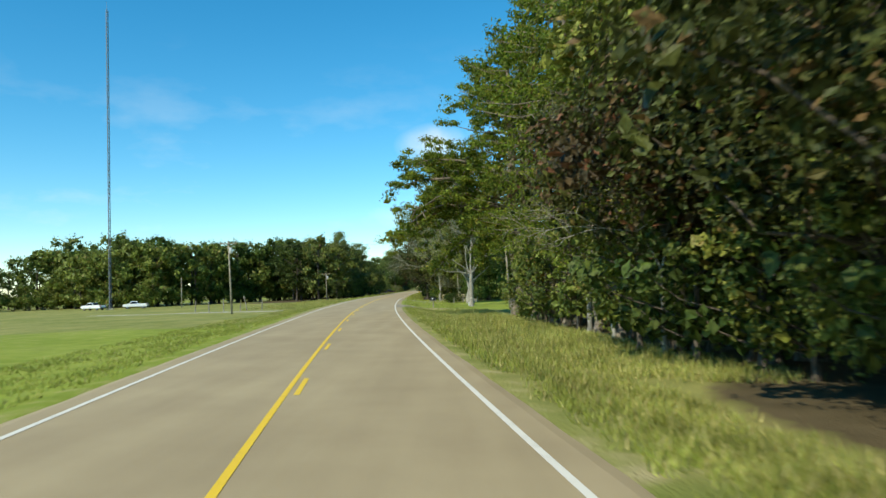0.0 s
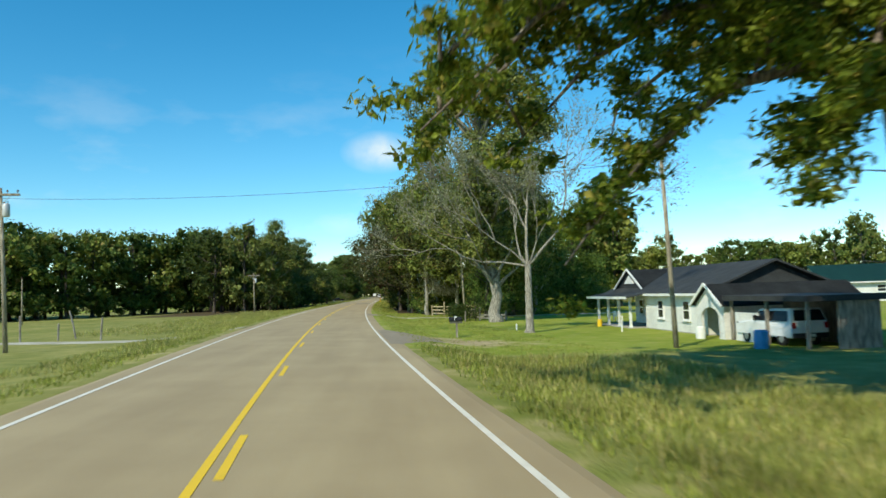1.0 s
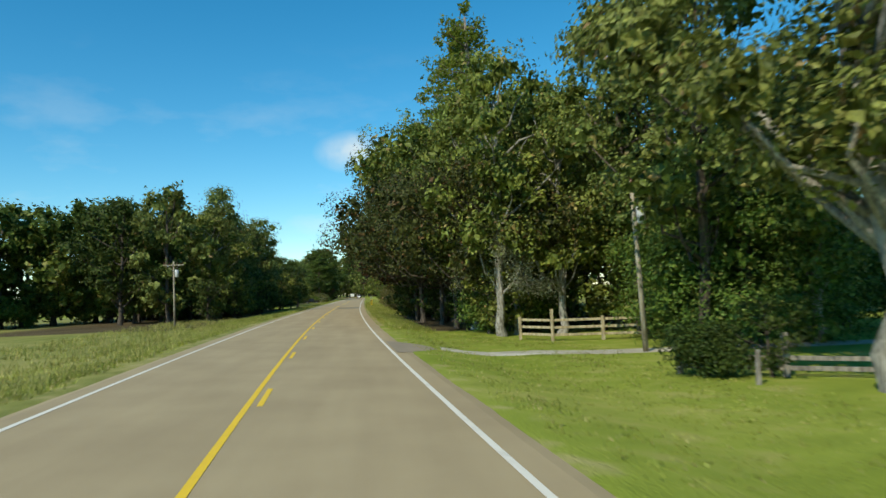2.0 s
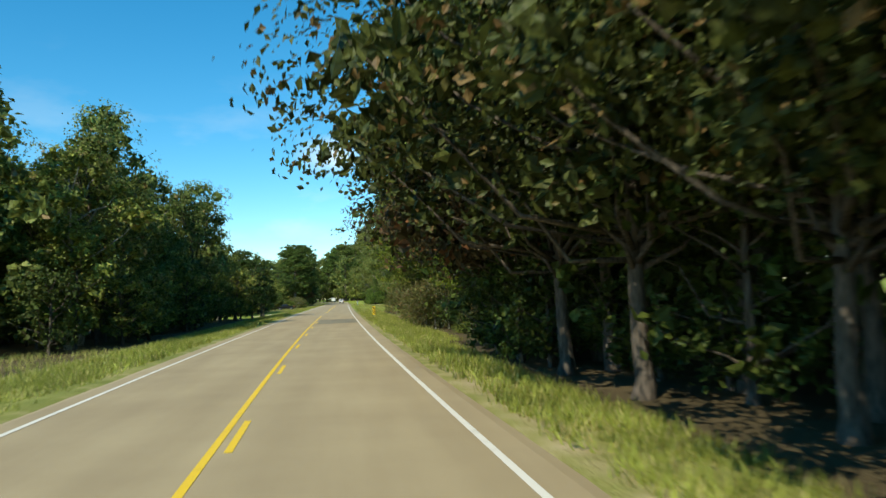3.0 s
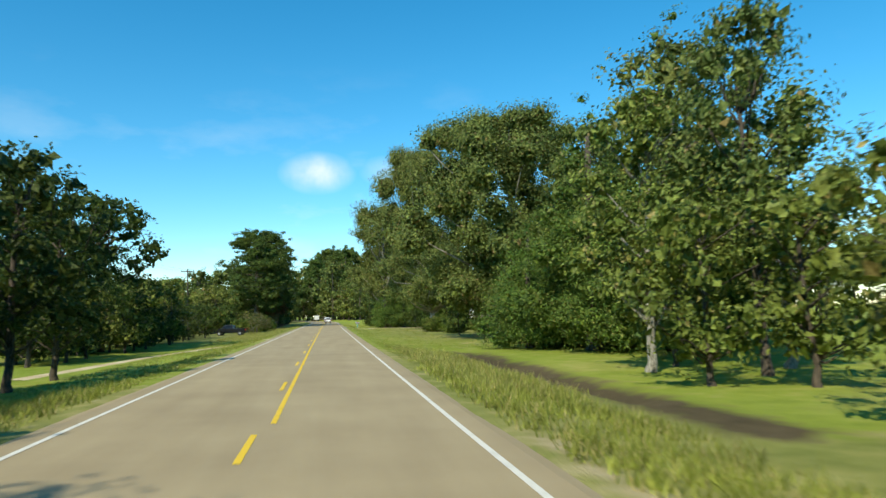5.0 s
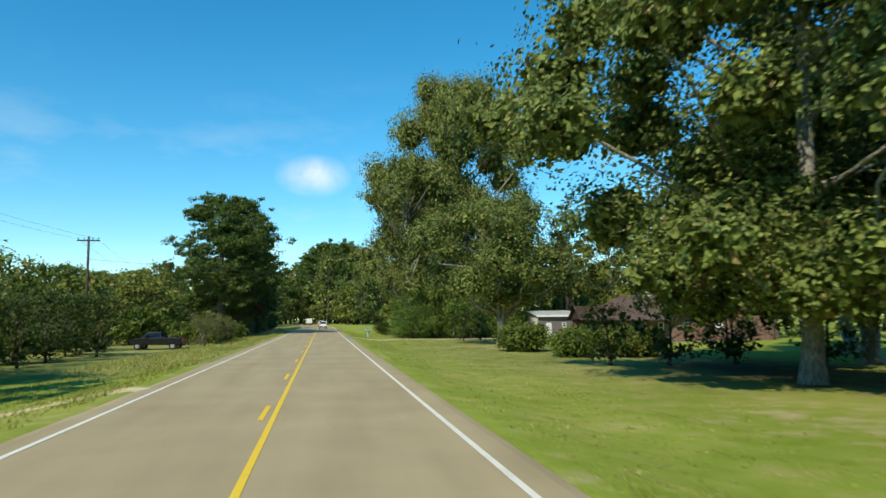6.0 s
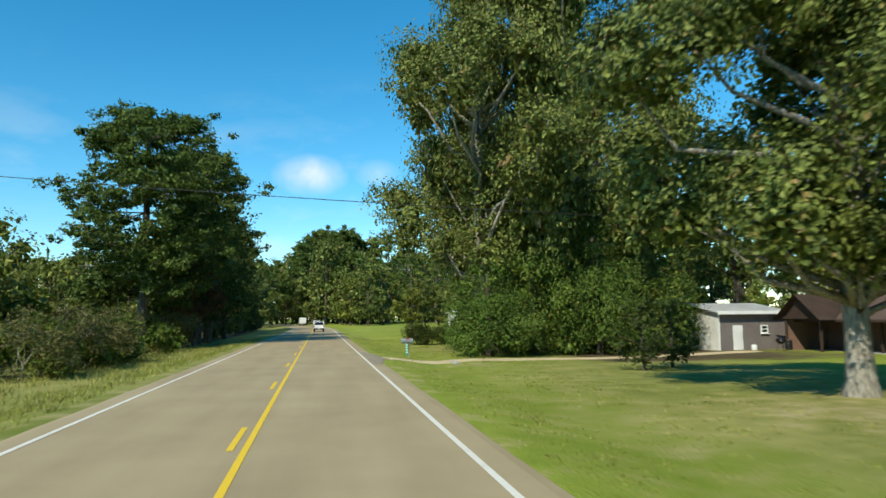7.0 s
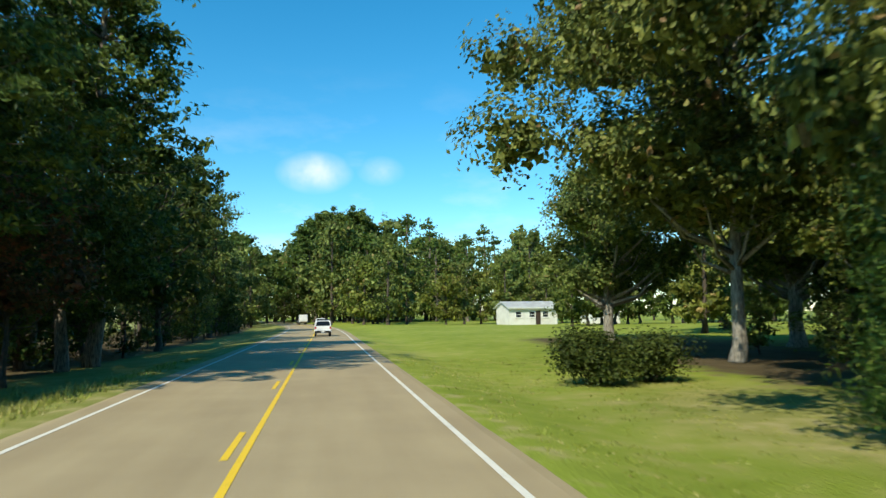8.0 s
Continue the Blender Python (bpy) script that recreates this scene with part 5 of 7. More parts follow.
def build_far_wood():
    """The countless trees of the distant wood lines, joined."""
    mats = [M_FARLEAF, M_OAK, M_OLIVE, M_PINE_DARK, M_BARK_DARK, M_BARK_PINE]
    store = {}
    for key in ("far_a", "far_b", "far_c", "pine_far"):
        pieces = []
        for child in protos[key].children:
            me = child.data
            co = np.empty(len(me.vertices) * 3)
            me.vertices.foreach_get("co", co)
            co = co.reshape(-1, 3)
            quads = np.array([tuple(p.vertices) for p in me.polygons if len(p.vertices) == 4])
            if child.name.startswith("crown"):
                quads = quads[np.arange(len(quads)) % 5 != 0]
            pieces.append((co, quads, mats.index(me.materials[0])))
        store[key] = pieces
    vs, fs, ms, base = [], [], [], 0
    for key, x, y, z, s, a, tall in far_wood:
        c, d = math.cos(a), math.sin(a)
        for co, quads, m in store[key]:
            p = co * np.array([s, s, s * tall])
            vs.append(np.stack([p[:, 0] * c - p[:, 1] * d + x, p[:, 0] * d + p[:, 1] * c + y, p[:, 2] + z], 1))
            fs.append(quads + base)
            ms.append(np.full(len(quads), m))
            base += len(co)
    v, f, m = np.concatenate(vs), np.concatenate(fs), np.concatenate(ms)
    me = bpy.data.meshes.new("distant_wood")
    me.vertices.add(len(v))
    me.vertices.foreach_set("co", v.ravel())
    me.loops.add(len(f) * 4)
    me.loops.foreach_set("vertex_index", f.ravel().astype(np.int32))
    me.polygons.add(len(f))
    me.polygons.foreach_set("loop_start", np.arange(0, len(f) * 4, 4, dtype=np.int32))
    for k in mats:
        me.materials.append(k)
    me.polygons.foreach_set("material_index", m.astype(np.int32))
    me.update(calc_edges=True)
    me.validate()
    tagged(new("distant_wood", me), "dense green wood along the distant edge of the fields", "wood", kind="stuff")


build_far_wood()

# ---- buildings ----


def window(parent, x, y, z, w, h, face="x-", frame_mat=None, sill=True):
    """A window in a wall: frame, two panes, sill. face: the side it looks to. Placed by its middle, in its house's own metres."""
    fm = frame_mat or M_TRIM
    d = {"x-": pose(x, y, z, 0, 0, -90), "y-": pose(x, y, z, 0, 0, 0), "x+": pose(x, y, z, 0, 0, 90)}[face]
    t = 0.07
    fr = part("window", boxes(((-w / 2, -0.05, -h / 2), (-w / 2 + t, 0.03, h / 2)), ((w / 2 - t, -0.05, -h / 2), (w / 2, 0.03, h / 2)),
                              ((-w / 2 + t, -0.05, h / 2 - t), (w / 2 - t, 0.03, h / 2)), ((-w / 2 + t, -0.05, -h / 2), (w / 2 - t, 0.03, -h / 2 + t)),
                              ((-w / 2 + t, -0.04, -0.025), (w / 2 - t, 0.02, 0.025))), fm, parent, "window with painted frame")
    fr.matrix_basis = d
    part("pane", boxes(((-w / 2 + t, -0.018, 0.025), (w / 2 - t, -0.01, h / 2 - t))), M_GLASS, fr)
    part("pane", boxes(((-w / 2 + t, -0.018, -h / 2 + t), (w / 2 - t, -0.01, -0.025))), M_GLASS, fr)
    if sill:
        part("sill", boxes(((-w / 2 - 0.05, -0.1, -h / 2 - 0.05), (w / 2 + 0.05, -0.02, -h / 2 - 0.001)), bevel=0.008), fm, fr)
    return fr


def slope_roof(parent, name, x0, z0, x1, z1, y0, y1, t, mat, label=""):
    """One pitch of a roof between an eave line and a ridge line, with a thickness."""
    bm = bmesh.new()
    a = [bm.verts.new(p) for p in ((x0, y0, z0), (x1, y0, z1), (x1, y0, z1 + t), (x0, y0, z0 + t))]
    b = [bm.verts.new(p) for p in ((x0, y1, z0), (x1, y1, z1), (x1, y1, z1 + t), (x0, y1, z0 + t))]
    bm.faces.new(a)
    bm.faces.new(list(reversed(b)))
    for k in range(4):
        bm.faces.new((a[k], b[k], b[(k + 1) % 4], a[(k + 1) % 4]))
    bmesh.ops.recalc_face_normals(bm, faces=bm.faces)
    return part(name, bm, mat, parent, label)


def gable(parent, pts, y0, y1, mat, axis=1, name="gable", label=""):
    bm = bmesh.new()
    prism(bm, pts, axis, y0, y1)
    return part(name, bm, mat, parent, label)


def white_house():
    """Low white house with a dark roof, open porch, small front gable, arched garage bay and a lean-to."""
    z = -0.78
    h = thing("white_house", (22.2, 68.4, z), 2.5, "low white wooden house with dark roof, porch and lean-to", "house")
    part("foundation", boxes(((-0.02, -0.02, -0.3), (6.4, 12.5, 0.18))), M_CONCRETE, h)
    # x runs away from the road, y along it
    part("wall", boxes(((0, 0, 0.182), (0.12, 6.9, 1.98))), M_SIDING, h, "white front wall with faded paint")
    part("wall", boxes(((1.6, 6.9, 0.182), (1.72, 12.4, 1.98))), M_SIDING, h, "white wall set back under the porch")
    part("wall", boxes(((0.12, 6.78, 0.182), (1.6, 6.9, 1.98))), M_SIDING, h)
    part("wall", boxes(((6.2, 0, 0.182), (6.32, 12.4, 1.98))), M_SIDING, h)
    part("wall", boxes(((0.12, 0, 0.182), (6.2, 0.12, 1.98))), M_SIDING, h)
    part("wall", boxes(((1.72, 12.28, 0.182), (6.2, 12.4, 1.98))), M_SIDING, h)
    for k in range(9):
        part("board", boxes(((-0.012, 0.02, 0.24 + k * 0.19), (0.001, 6.85, 0.25 + k * 0.19))), M_SIDING, h)
    slope_roof(h, "roof", -0.35, 1.93, 3.2, 3.35, -0.3, 12.7, 0.09, M_ROOF_DARK)
    slope_roof(h, "roof", 6.7, 1.93, 3.2, 3.35, -0.3, 12.7, 0.09, M_ROOF_DARK)
    part("fascia", boxes(((-0.37, -0.3, 1.88), (-0.33, 7.2, 2.0))), M_TRIM, h)
    gable(h, [(0.0, 1.98), (6.32, 1.98), (3.2, 3.3)], -0.001, 0.12, M_ROOF_DARK, label="dark shingled gable end")
    gable(h, [(1.6, 1.98), (6.32, 1.98), (3.2, 3.3)], 12.28, 12.4, M_SIDING)
    # front gable over the porch end
    bm = bmesh.new()
    prism(bm, [(8.0, 2.25), (12.0, 2.25), (10.0, 3.3)], 0, 0.35, 0.45)
    part("front_gable", bm, M_ROOF_DARK, h, "dark front gable")
    bm = bmesh.new()
    prism(bm, [(9.25, 2.55), (10.75, 2.55), (10.0, 3.02)], 0, 0.3, 0.36)
    part("gable_vent", bm, M_TRIM, h, "white triangular vent")
    for s in (-1, 1):
        bm = bmesh.new()
        y1 = 10.0 + s * 2.2
        a = [bm.verts.new(p) for p in ((0.2, 10.0, 3.36), (3.0, 10.0, 3.36), (2.2, y1, 2.2), (0.2, y1, 2.2))]
        bm.faces.new(a)
        bmesh.ops.solidify(bm, geom=bm.faces[:], thickness=0.07)
        part("roof", bm, M_ROOF_DARK, h)
        tilt = Matrix.Translation((0.2, 10.0 + s * 1.1, 2.8)) @ Matrix.Rotation(-s * math.atan2(1.16, 2.2), 4, "X")
        bm = bmesh.new()
        box(bm, (-0.03, -1.25, -0.05), (0.03, 1.25, 0.06), tilt=tilt)
        part("bargeboard", bm, M_TRIM, h)
    # porch
    part("porch_floor", boxes(((-0.9, 6.9, 0.0), (1.6, 12.5, 0.2)), bevel=0.02), M_CONCRETE, h)
    slope_roof(h, "porch_roof", -1.3, 1.78, 1.62, 2.28, 6.3, 12.9, 0.08, M_ROOF_DARK)
    part("fascia", boxes(((-1.33, 6.3, 1.74), (-1.29, 12.9, 1.87))), M_TRIM, h)
    for k in range(4):
        y = 7.0 + k * 1.72
        p = part("post", boxes(((-0.86, y, 0.2), (-0.74, y + 0.12, 1.8)), ((-0.89, y - 0.03, 1.68), (-0.71, y + 0.15, 1.79)), ((-0.88, y - 0.02, 0.05), (-0.72, y + 0.14, 0.3))), M_TRIM, h, "white porch post")
    part("door", boxes(((1.54, 9.4, 0.2), (1.598, 10.15, 1.72)), ((1.52, 9.5, 1.0), (1.545, 10.05, 1.62)), ((1.52, 9.5, 0.3), (1.545, 10.05, 0.9))), M_DARKWOOD, h, "dark panelled front door")
    for y, w in ((2.0, 0.75), (4.9, 0.75)):
        window(h, -0.004, y, 1.2, w, 0.95)
    for y in (8.2, 11.4):
        window(h, 1.596, y, 1.15, 0.7, 0.95)
    # arched bay at the near end
    bm = bmesh.new()
    arch = [(0.45, 0.0), (0.45, 1.0)] + [(1.2 - 0.75 * math.cos(a), 1.0 + 0.42 * math.sin(a)) for a in np.linspace(0.2, math.pi - 0.2, 9)] + [(1.95, 1.0), (1.95, 0.0)]
    outline = [(-2.4 + p, q) for p, q in [(0.0, 0.0)] + arch + [(2.4, 0.0), (2.4, 1.55), (1.2, 2.35), (0.0, 1.55)]]
    prism(bm, outline, 0, -0.5, -0.38)
    bmesh.ops.triangulate(bm, faces=bm.faces[:])
    part("bay_front", bm, M_SIDING, h, "white gabled front with an arched opening")
    part("bay_wall", boxes(((-0.38, -2.4, 0), (5.6, -2.3, 1.55))), M_SIDING, h)
    part("bay_back", boxes(((5.6, -2.4, 0), (5.7, -0.1, 1.55))), M_DARKWOOD, h)
    for s in (-1, 1):
        bm = bmesh.new()
        y1 = -1.2 + s * 1.4
        bm.faces.new([bm.verts.new(p) for p in ((-0.7, -1.2, 2.4), (5.8, -1.2, 2.4), (5.8, y1, 1.47), (-0.7, y1, 1.47))])
        bmesh.ops.solidify(bm, geom=bm.faces[:], thickness=0.07)
        part("bay_roof", bm, M_ROOF_DARK, h)
        tilt = Matrix.Translation((-0.72, -1.2 + s * 0.7, 1.93)) @ Matrix.Rotation(-s * math.atan2(0.93, 1.4), 4, "X")
        bm = bmesh.new()
        box(bm, (-0.03, -0.84, -0.05), (0.03, 0.84, 0.06), tilt=tilt)
        part("bargeboard", bm, M_TRIM, h)
    # lean-to
    part("lean_to_roof", boxes(((-0.6, -8.0, 1.72), (2.3, -2.5, 1.92))), M_ROOF_DARK, h, "flat dark lean-to roof")
    for y in (-7.7, -5.3, -2.8):
        part("post", boxes(((-0.4, y, -0.1), (-0.29, y + 0.11, 1.73))), M_FENCE_OLD, h, "grey timber post")
    part("lean_to_wall", boxes(((2.0, -7.9, -0.1), (2.1, -2.5, 1.72))), M_FENCE_OLD, h)
    part("lean_to_wall", boxes(((0.6, -7.9, -0.1), (2.0, -7.8, 1.72))), M_FENCE_OLD, h)
    part("lean_to_wall", boxes(((-0.3, -4.6, -0.1), (-0.24, -2.9, 1.25))), M_SIDING, h)
    return h


def simple_cottage(name, place, turn, w, d, eave, ridge, wall, roof, label, windows=3, porch=False):
    """A gabled cottage; its long front of w metres looks to its own -y."""
    h = thing(name, place, turn, label, "house")
    part("wall", boxes(((0, 0, -0.3), (w, 0.14, eave))), wall, h)
    part("wall", boxes(((0, d - 0.14, -0.3), (w, d, eave))), wall, h)
    for x in (0, w - 0.14):
        bm = bmesh.new()
        prism(bm, [(0.14, -0.3), (d - 0.14, -0.3), (d - 0.14, eave), (d / 2, ridge - 0.06), (0.14, eave)], 0, x, x + 0.14)
        part("wall", bm, wall, h)
    for s, y0 in ((1, -0.4), (-1, d + 0.4)):
        bm = bmesh.new()
        zlow = eave - 0.4 * (ridge - eave) / (d / 2)
        bm.faces.new([bm.verts.new(p) for p in ((-0.35, y0, zlow), (w + 0.35, y0, zlow), (w + 0.35, d / 2, ridge), (-0.35, d / 2, ridge))])
        bmesh.ops.solidify(bm, geom=bm.faces[:], thickness=0.09 * s)
        part("roof", bm, roof, h)
        part("fascia", boxes(((-0.35, y0 - 0.02, zlow - 0.09), (w + 0.35, y0 + 0.02, zlow + 0.03))), M_TRIM, h)
    for k in range(windows):
        window(h, w * (k + 0.7) / (windows + 0.6), -0.004, eave * 0.58, min(0.9, w * 0.13), eave * 0.36, "y-")
    part("door", boxes(((w * 0.55, -0.03, 0.0), (w * 0.55 + 0.7, 0.005, eave * 0.78))), M_DARKWOOD, h, "dark door")
    return h


def brick_house():
    """Long low red-brick ranch house: brown roof, deep shaded porch, small front gable, buff chimney."""
    z = -0.42
    h = thing("brick_house", (29.4, 281.0, z), 0, "long low red-brown brick house with brown shingle roof", "house")
    L, D, E, R = 20.5, 9.0, 2.15, 4.35
    part("foundation", boxes(((0.03, 0.03, -0.3), (D - 0.03, L - 0.03, 0.1))), M_CONCRETE, h)
    part("wall", boxes(((1.5, 4.2, 0.1), (1.65, L - 3.6, E))), M_BRICK, h, "brick wall under the porch")
    part("wall", boxes(((0, 0.15, 0.1), (0.15, 4.2, E))), M_BRICK, h)
    part("wall", boxes(((0.15, 4.05, 0.1), (1.5, 4.2, E))), M_BRICK, h)
    part("wall", boxes(((D - 0.15, 0.15, 0.1), (D, L - 0.15, E))), M_BRICK, h)
    bm = bmesh.new()
    prism(bm, [(0, 0.1), (D, 0.1), (D, E), (D / 2, R - 0.08), (0, E)], 1, 0, 0.15)
    part("gable_wall", bm, M_BRICK, h, "brick gable end with two small windows")
    bm = bmesh.new()
    prism(bm, [(0, 0.1), (D, 0.1), (D, E), (D / 2, R - 0.08), (0, E)], 1, L - 0.15, L)
    part("gable_wall", bm, M_BRICK, h)
    for s in (-1, 1):
        x0 = -0.75 if s < 0 else D + 0.75
        zl = E - 0.75 * (R - E) / (D / 2)
        slope_roof(h, "roof", x0, zl, D / 2, R, -0.6, L + 0.5, 0.1, M_ROOF_BROWN)
    for s in (-1, 1):
        tilt = Matrix.Translation((D / 2 + s * 2.6, -0.6, (R + E) / 2 - 0.1)) @ Matrix.Rotation(s * math.atan2(R - E, D / 2), 4, "Y")
        bm = bmesh.new()
        box(bm, (-2.9, -0.04, -0.09), (2.9, 0.03, 0.07), tilt=tilt)
        part("bargeboard", bm, M_DARKWOOD, h, "dark bargeboard")
    part("gutter", boxes(((-0.8, -0.6, 1.72), (-0.72, L + 0.5, 1.82)), bevel=0.01), M_DARKWOOD, h)
    window(h, 1.2, -0.004, 1.35, 0.6, 0.6, "y-")
    window(h, 4.1, -0.004, 1.5, 0.6, 0.6, "y-")
    window(h, -0.004, 2.0, 1.2, 0.9, 0.9)
    for y in (6.0, 10.5, 13.2):
        window(h, 1.496, y, 1.2, 1.0, 1.0)
    part("door", boxes(((1.45, 8.0, 0.12), (1.498, 8.8, 1.75)), ((1.43, 8.1, 1.0), (1.452, 8.7, 1.6))), M_DOORWHITE, h, "white front door")
    part("porch_slab", boxes(((-0.1, 4.2, 0.0), (1.5, L - 3.6, 0.16)), bevel=0.02), M_CONCRETE, h)
    for y in (5.4, 8.4, 11.4, 14.4):
        part("post", boxes(((-0.05, y, 0.16), (0.06, y + 0.11, 1.95))), M_DARKWOOD, h, "dark porch post")
    ch = part("chimney", boxes(((D / 2 - 0.9, 11.5, 3.3), (D / 2 - 0.3, 12.2, 4.75)), ((D / 2 - 0.95, 11.45, 4.68), (D / 2 - 0.25, 12.25, 4.85)), bevel=0.01), M_BUFF, h, "buff block chimney")
    # small open gabled porch at the far end
    for y in (L - 3.3, L - 0.4):
        part("post", boxes(((-1.36, y, 0.0), (-1.24, y + 0.12, 2.02))), M_DARKWOOD, h, "dark porch post")
    part("wall", boxes(((-1.2, L - 0.35, 0.0), (0.0, L - 0.2, 1.95))), M_BRICK, h)
    part("beam", boxes(((-1.42, L - 3.5, 1.9), (-1.26, L - 0.1, 2.06)), bevel=0.01), M_DARKWOOD, h)
    part("wall", boxes(((1.5, L - 3.45, 0.1), (1.65, L - 0.2, E))), M_BRICK, h, "brick wall under the porch")
    bm = bmesh.new()
    prism(bm, [(L - 3.4, 2.0), (L - 0.2, 2.0), (L - 1.8, 3.2)], 0, -1.4, -1.28)
    part("front_gable", bm, M_DARKWOOD, h, "dark timber gable")
    for s in (-1, 1):
        bm = bmesh.new()
        y1 = L - 1.8 + s * 2.0
        bm.faces.new([bm.verts.new(p) for p in ((-1.8, L - 1.8, 3.3), (3.4, L - 1.8, 3.3), (1.6, y1, 1.85), (-1.8, y1, 1.85))])
        bmesh.ops.solidify(bm, geom=bm.faces[:], thickness=0.08)
        part("roof", bm, M_ROOF_BROWN, h)
    return h


def metal_shed():
    """Taupe metal shed with a white roof, white corner trims, door and small window."""
    h = thing("metal_shed", (24.4, 302.2, -0.42), 4, "taupe metal shed with white roof edge and door", "shed")
    W, D, E = 4.9, 3.2, 2.3
    part("wall", boxes(((0, 0, -0.2), (W, 0.08, E))), M_GREYWALL, h)
    part("wall", boxes(((0, 0.08, -0.2), (0.08, D, E + 0.1))), M_SIDING, h, "white end wall")
    part("wall", boxes(((W - 0.08, 0.08, -0.2), (W, D, E + 0.1))), M_GREYWALL, h)
    part("wall", boxes(((0.08, D - 0.08, -0.2), (W - 0.08, D, E + 0.2))), M_GREYWALL, h)
    for k in range(16):
        x = 0.15 + k * 0.3
        if not 0.7 < x < 1.75:
            part("rib", boxes(((x, -0.018, -0.15), (x + 0.03, 0.001, E - 0.02))), M_GREYWALL, h)
    bm = bmesh.new()
    bm.faces.new([bm.verts.new(p) for p in ((-0.25, -0.35, E + 0.0), (W + 0.25, -0.35, E + 0.0), (W + 0.25, D + 0.3, E + 0.62), (-0.25, D + 0.3, E + 0.62))])
    bmesh.ops.solidify(bm, geom=bm.faces[:], thickness=0.06)
    part("roof", bm, M_ROOF_WHITE, h, "white metal roof")
    part("fascia", boxes(((-0.27, -0.39, E - 0.1), (W + 0.27, -0.355, E + 0.1))), M_TRIM, h)
    for x in (-0.02, W - 0.08):
        part("corner_trim", boxes(((x, -0.03, -0.2), (x + 0.1, 0.06, E - 0.1))), M_TRIM, h)
    d = part("door", boxes(((0.95, -0.04, 0.0), (1.6, 0.005, 1.55)), ((1.03, -0.05, 0.85), (1.52, -0.035, 1.45)), ((1.03, -0.05, 0.1), (1.52, -0.035, 0.75))), M_DOORWHITE, h, "white panelled door")
    part("door_handle", boxes(((1.5, -0.1, 0.75), (1.56, -0.045, 0.81)), bevel=0.01), M_STEEL, d)
    window(h, 3.1, -0.004, 1.3, 0.5, 0.5, "y-")
    part("curtain", boxes(((2.93, -0.002, 1.13), (3.27, 0.004, 1.47))), M_REDCLOTH, h, "faded red curtain behind the window")
    part("step", boxes(((0.85, -0.45, -0.2), (1.7, -0.04, -0.02)), bevel=0.02), M_CONCRETE, h)
    return h


white_house()
simple_cottage("cottage", (50.0, 104.0, -0.5), -8, 11.0, 6.5, 2.0, 3.6, M_SIDING, M_ROOF_GREEN, "distant white cottage with a green metal roof")
simple_cottage("garage", (43.0, 99.0, -0.6), -8, 4.5, 5.0, 1.7, 2.6, M_SIDING, M_ROOF_GREEN, "small white garage beside the distant cottage", 1)
brick_house()
metal_shed()
simple_cottage("mobile_home", (25.2, 391.0, ground_z(28, 391)), 6, 7.0, 5.0, 2.4, 3.2, M_SIDING, M_ROOF_WHITE, "white mobile home with a pale roof across the lawn", 3)
simple_cottage("white_shed", (37.5, 392.0, ground_z(39, 392)), 6, 4.0, 4.0, 2.2, 2.7, M_TRIM, M_ROOF_WHITE, "small white shed beside the mobile home", 1)

# ---- poles, mast, wires ----


def utility_pole(x, y, top, mat, label, arm=True, can=False, lean=0.0, r=0.1, turn=0.0):
    """A round timber pole; crossarm with pin insulators and braces, or a transformer can."""
    z = ground_z(x, y)
    h = top - z
    ob = thing("utility_pole", (x, y, z), turn, label, "utility pole", "utility poles")
    bm = bmesh.new()
    tube(bm, [(0, 0, -0.4), (lean * 0.5, 0, h * 0.5), (lean, 0, h)], [r * 1.1, r * 0.9, r * 0.7], 12)
    part("pole", bm, mat, ob, smooth=True)
    if arm:
        a = part("crossarm", boxes(((lean - 0.85, -0.12, h - 0.38), (lean + 0.85, -0.02, h - 0.27)), bevel=0.012), mat, ob)
        for k, dx in enumerate((-0.75, -0.32, 0.32, 0.75)):
            bm = bmesh.new()
            tube(bm, [(lean + dx, -0.07, h - 0.28), (lean + dx, -0.07, h - 0.2), (lean + dx, -0.07, h - 0.17), (lean + dx, -0.07, h - 0.1)], [0.015, 0.02, 0.05, 0.03], 8)
            part("insulator", bm, M_INSUL, a, smooth=True)
        for s in (-1, 1):
            bm = bmesh.new()
            tube(bm, [(lean + s * 0.5, -0.13, h - 0.36), (lean, -0.12, h - 0.85)], [0.015, 0.015], 4)
            part("brace", bm, M_STEEL, ob)
    else:
        bm = bmesh.new()
        tube(bm, [(lean, 0, h), (lean, 0, h + 0.08), (lean, 0, h + 0.16)], [0.03, 0.05, 0.03], 8)
        part("insulator", bm, M_INSUL, ob, smooth=True)
    if can:
        bm = bmesh.new()
        tube(bm, [(lean + 0.26, -0.05, h - 1.35), (lean + 0.26, -0.05, h - 1.3), (lean + 0.26, -0.05, h - 0.8), (lean + 0.26, -0.05, h - 0.74)], [0.13, 0.16, 0.16, 0.12], 12)
        c = part("transformer", bm, M_TRANSF, ob, "pale grey transformer can", smooth=True)
        for dx in (0.2, 0.32):
            bm = bmesh.new()
            tube(bm, [(lean + dx, -0.05, h - 0.75), (lean + dx, -0.05, h - 0.6)], [0.03, 0.018], 7)
            part("bushing", bm, M_INSUL, c)
    return ob


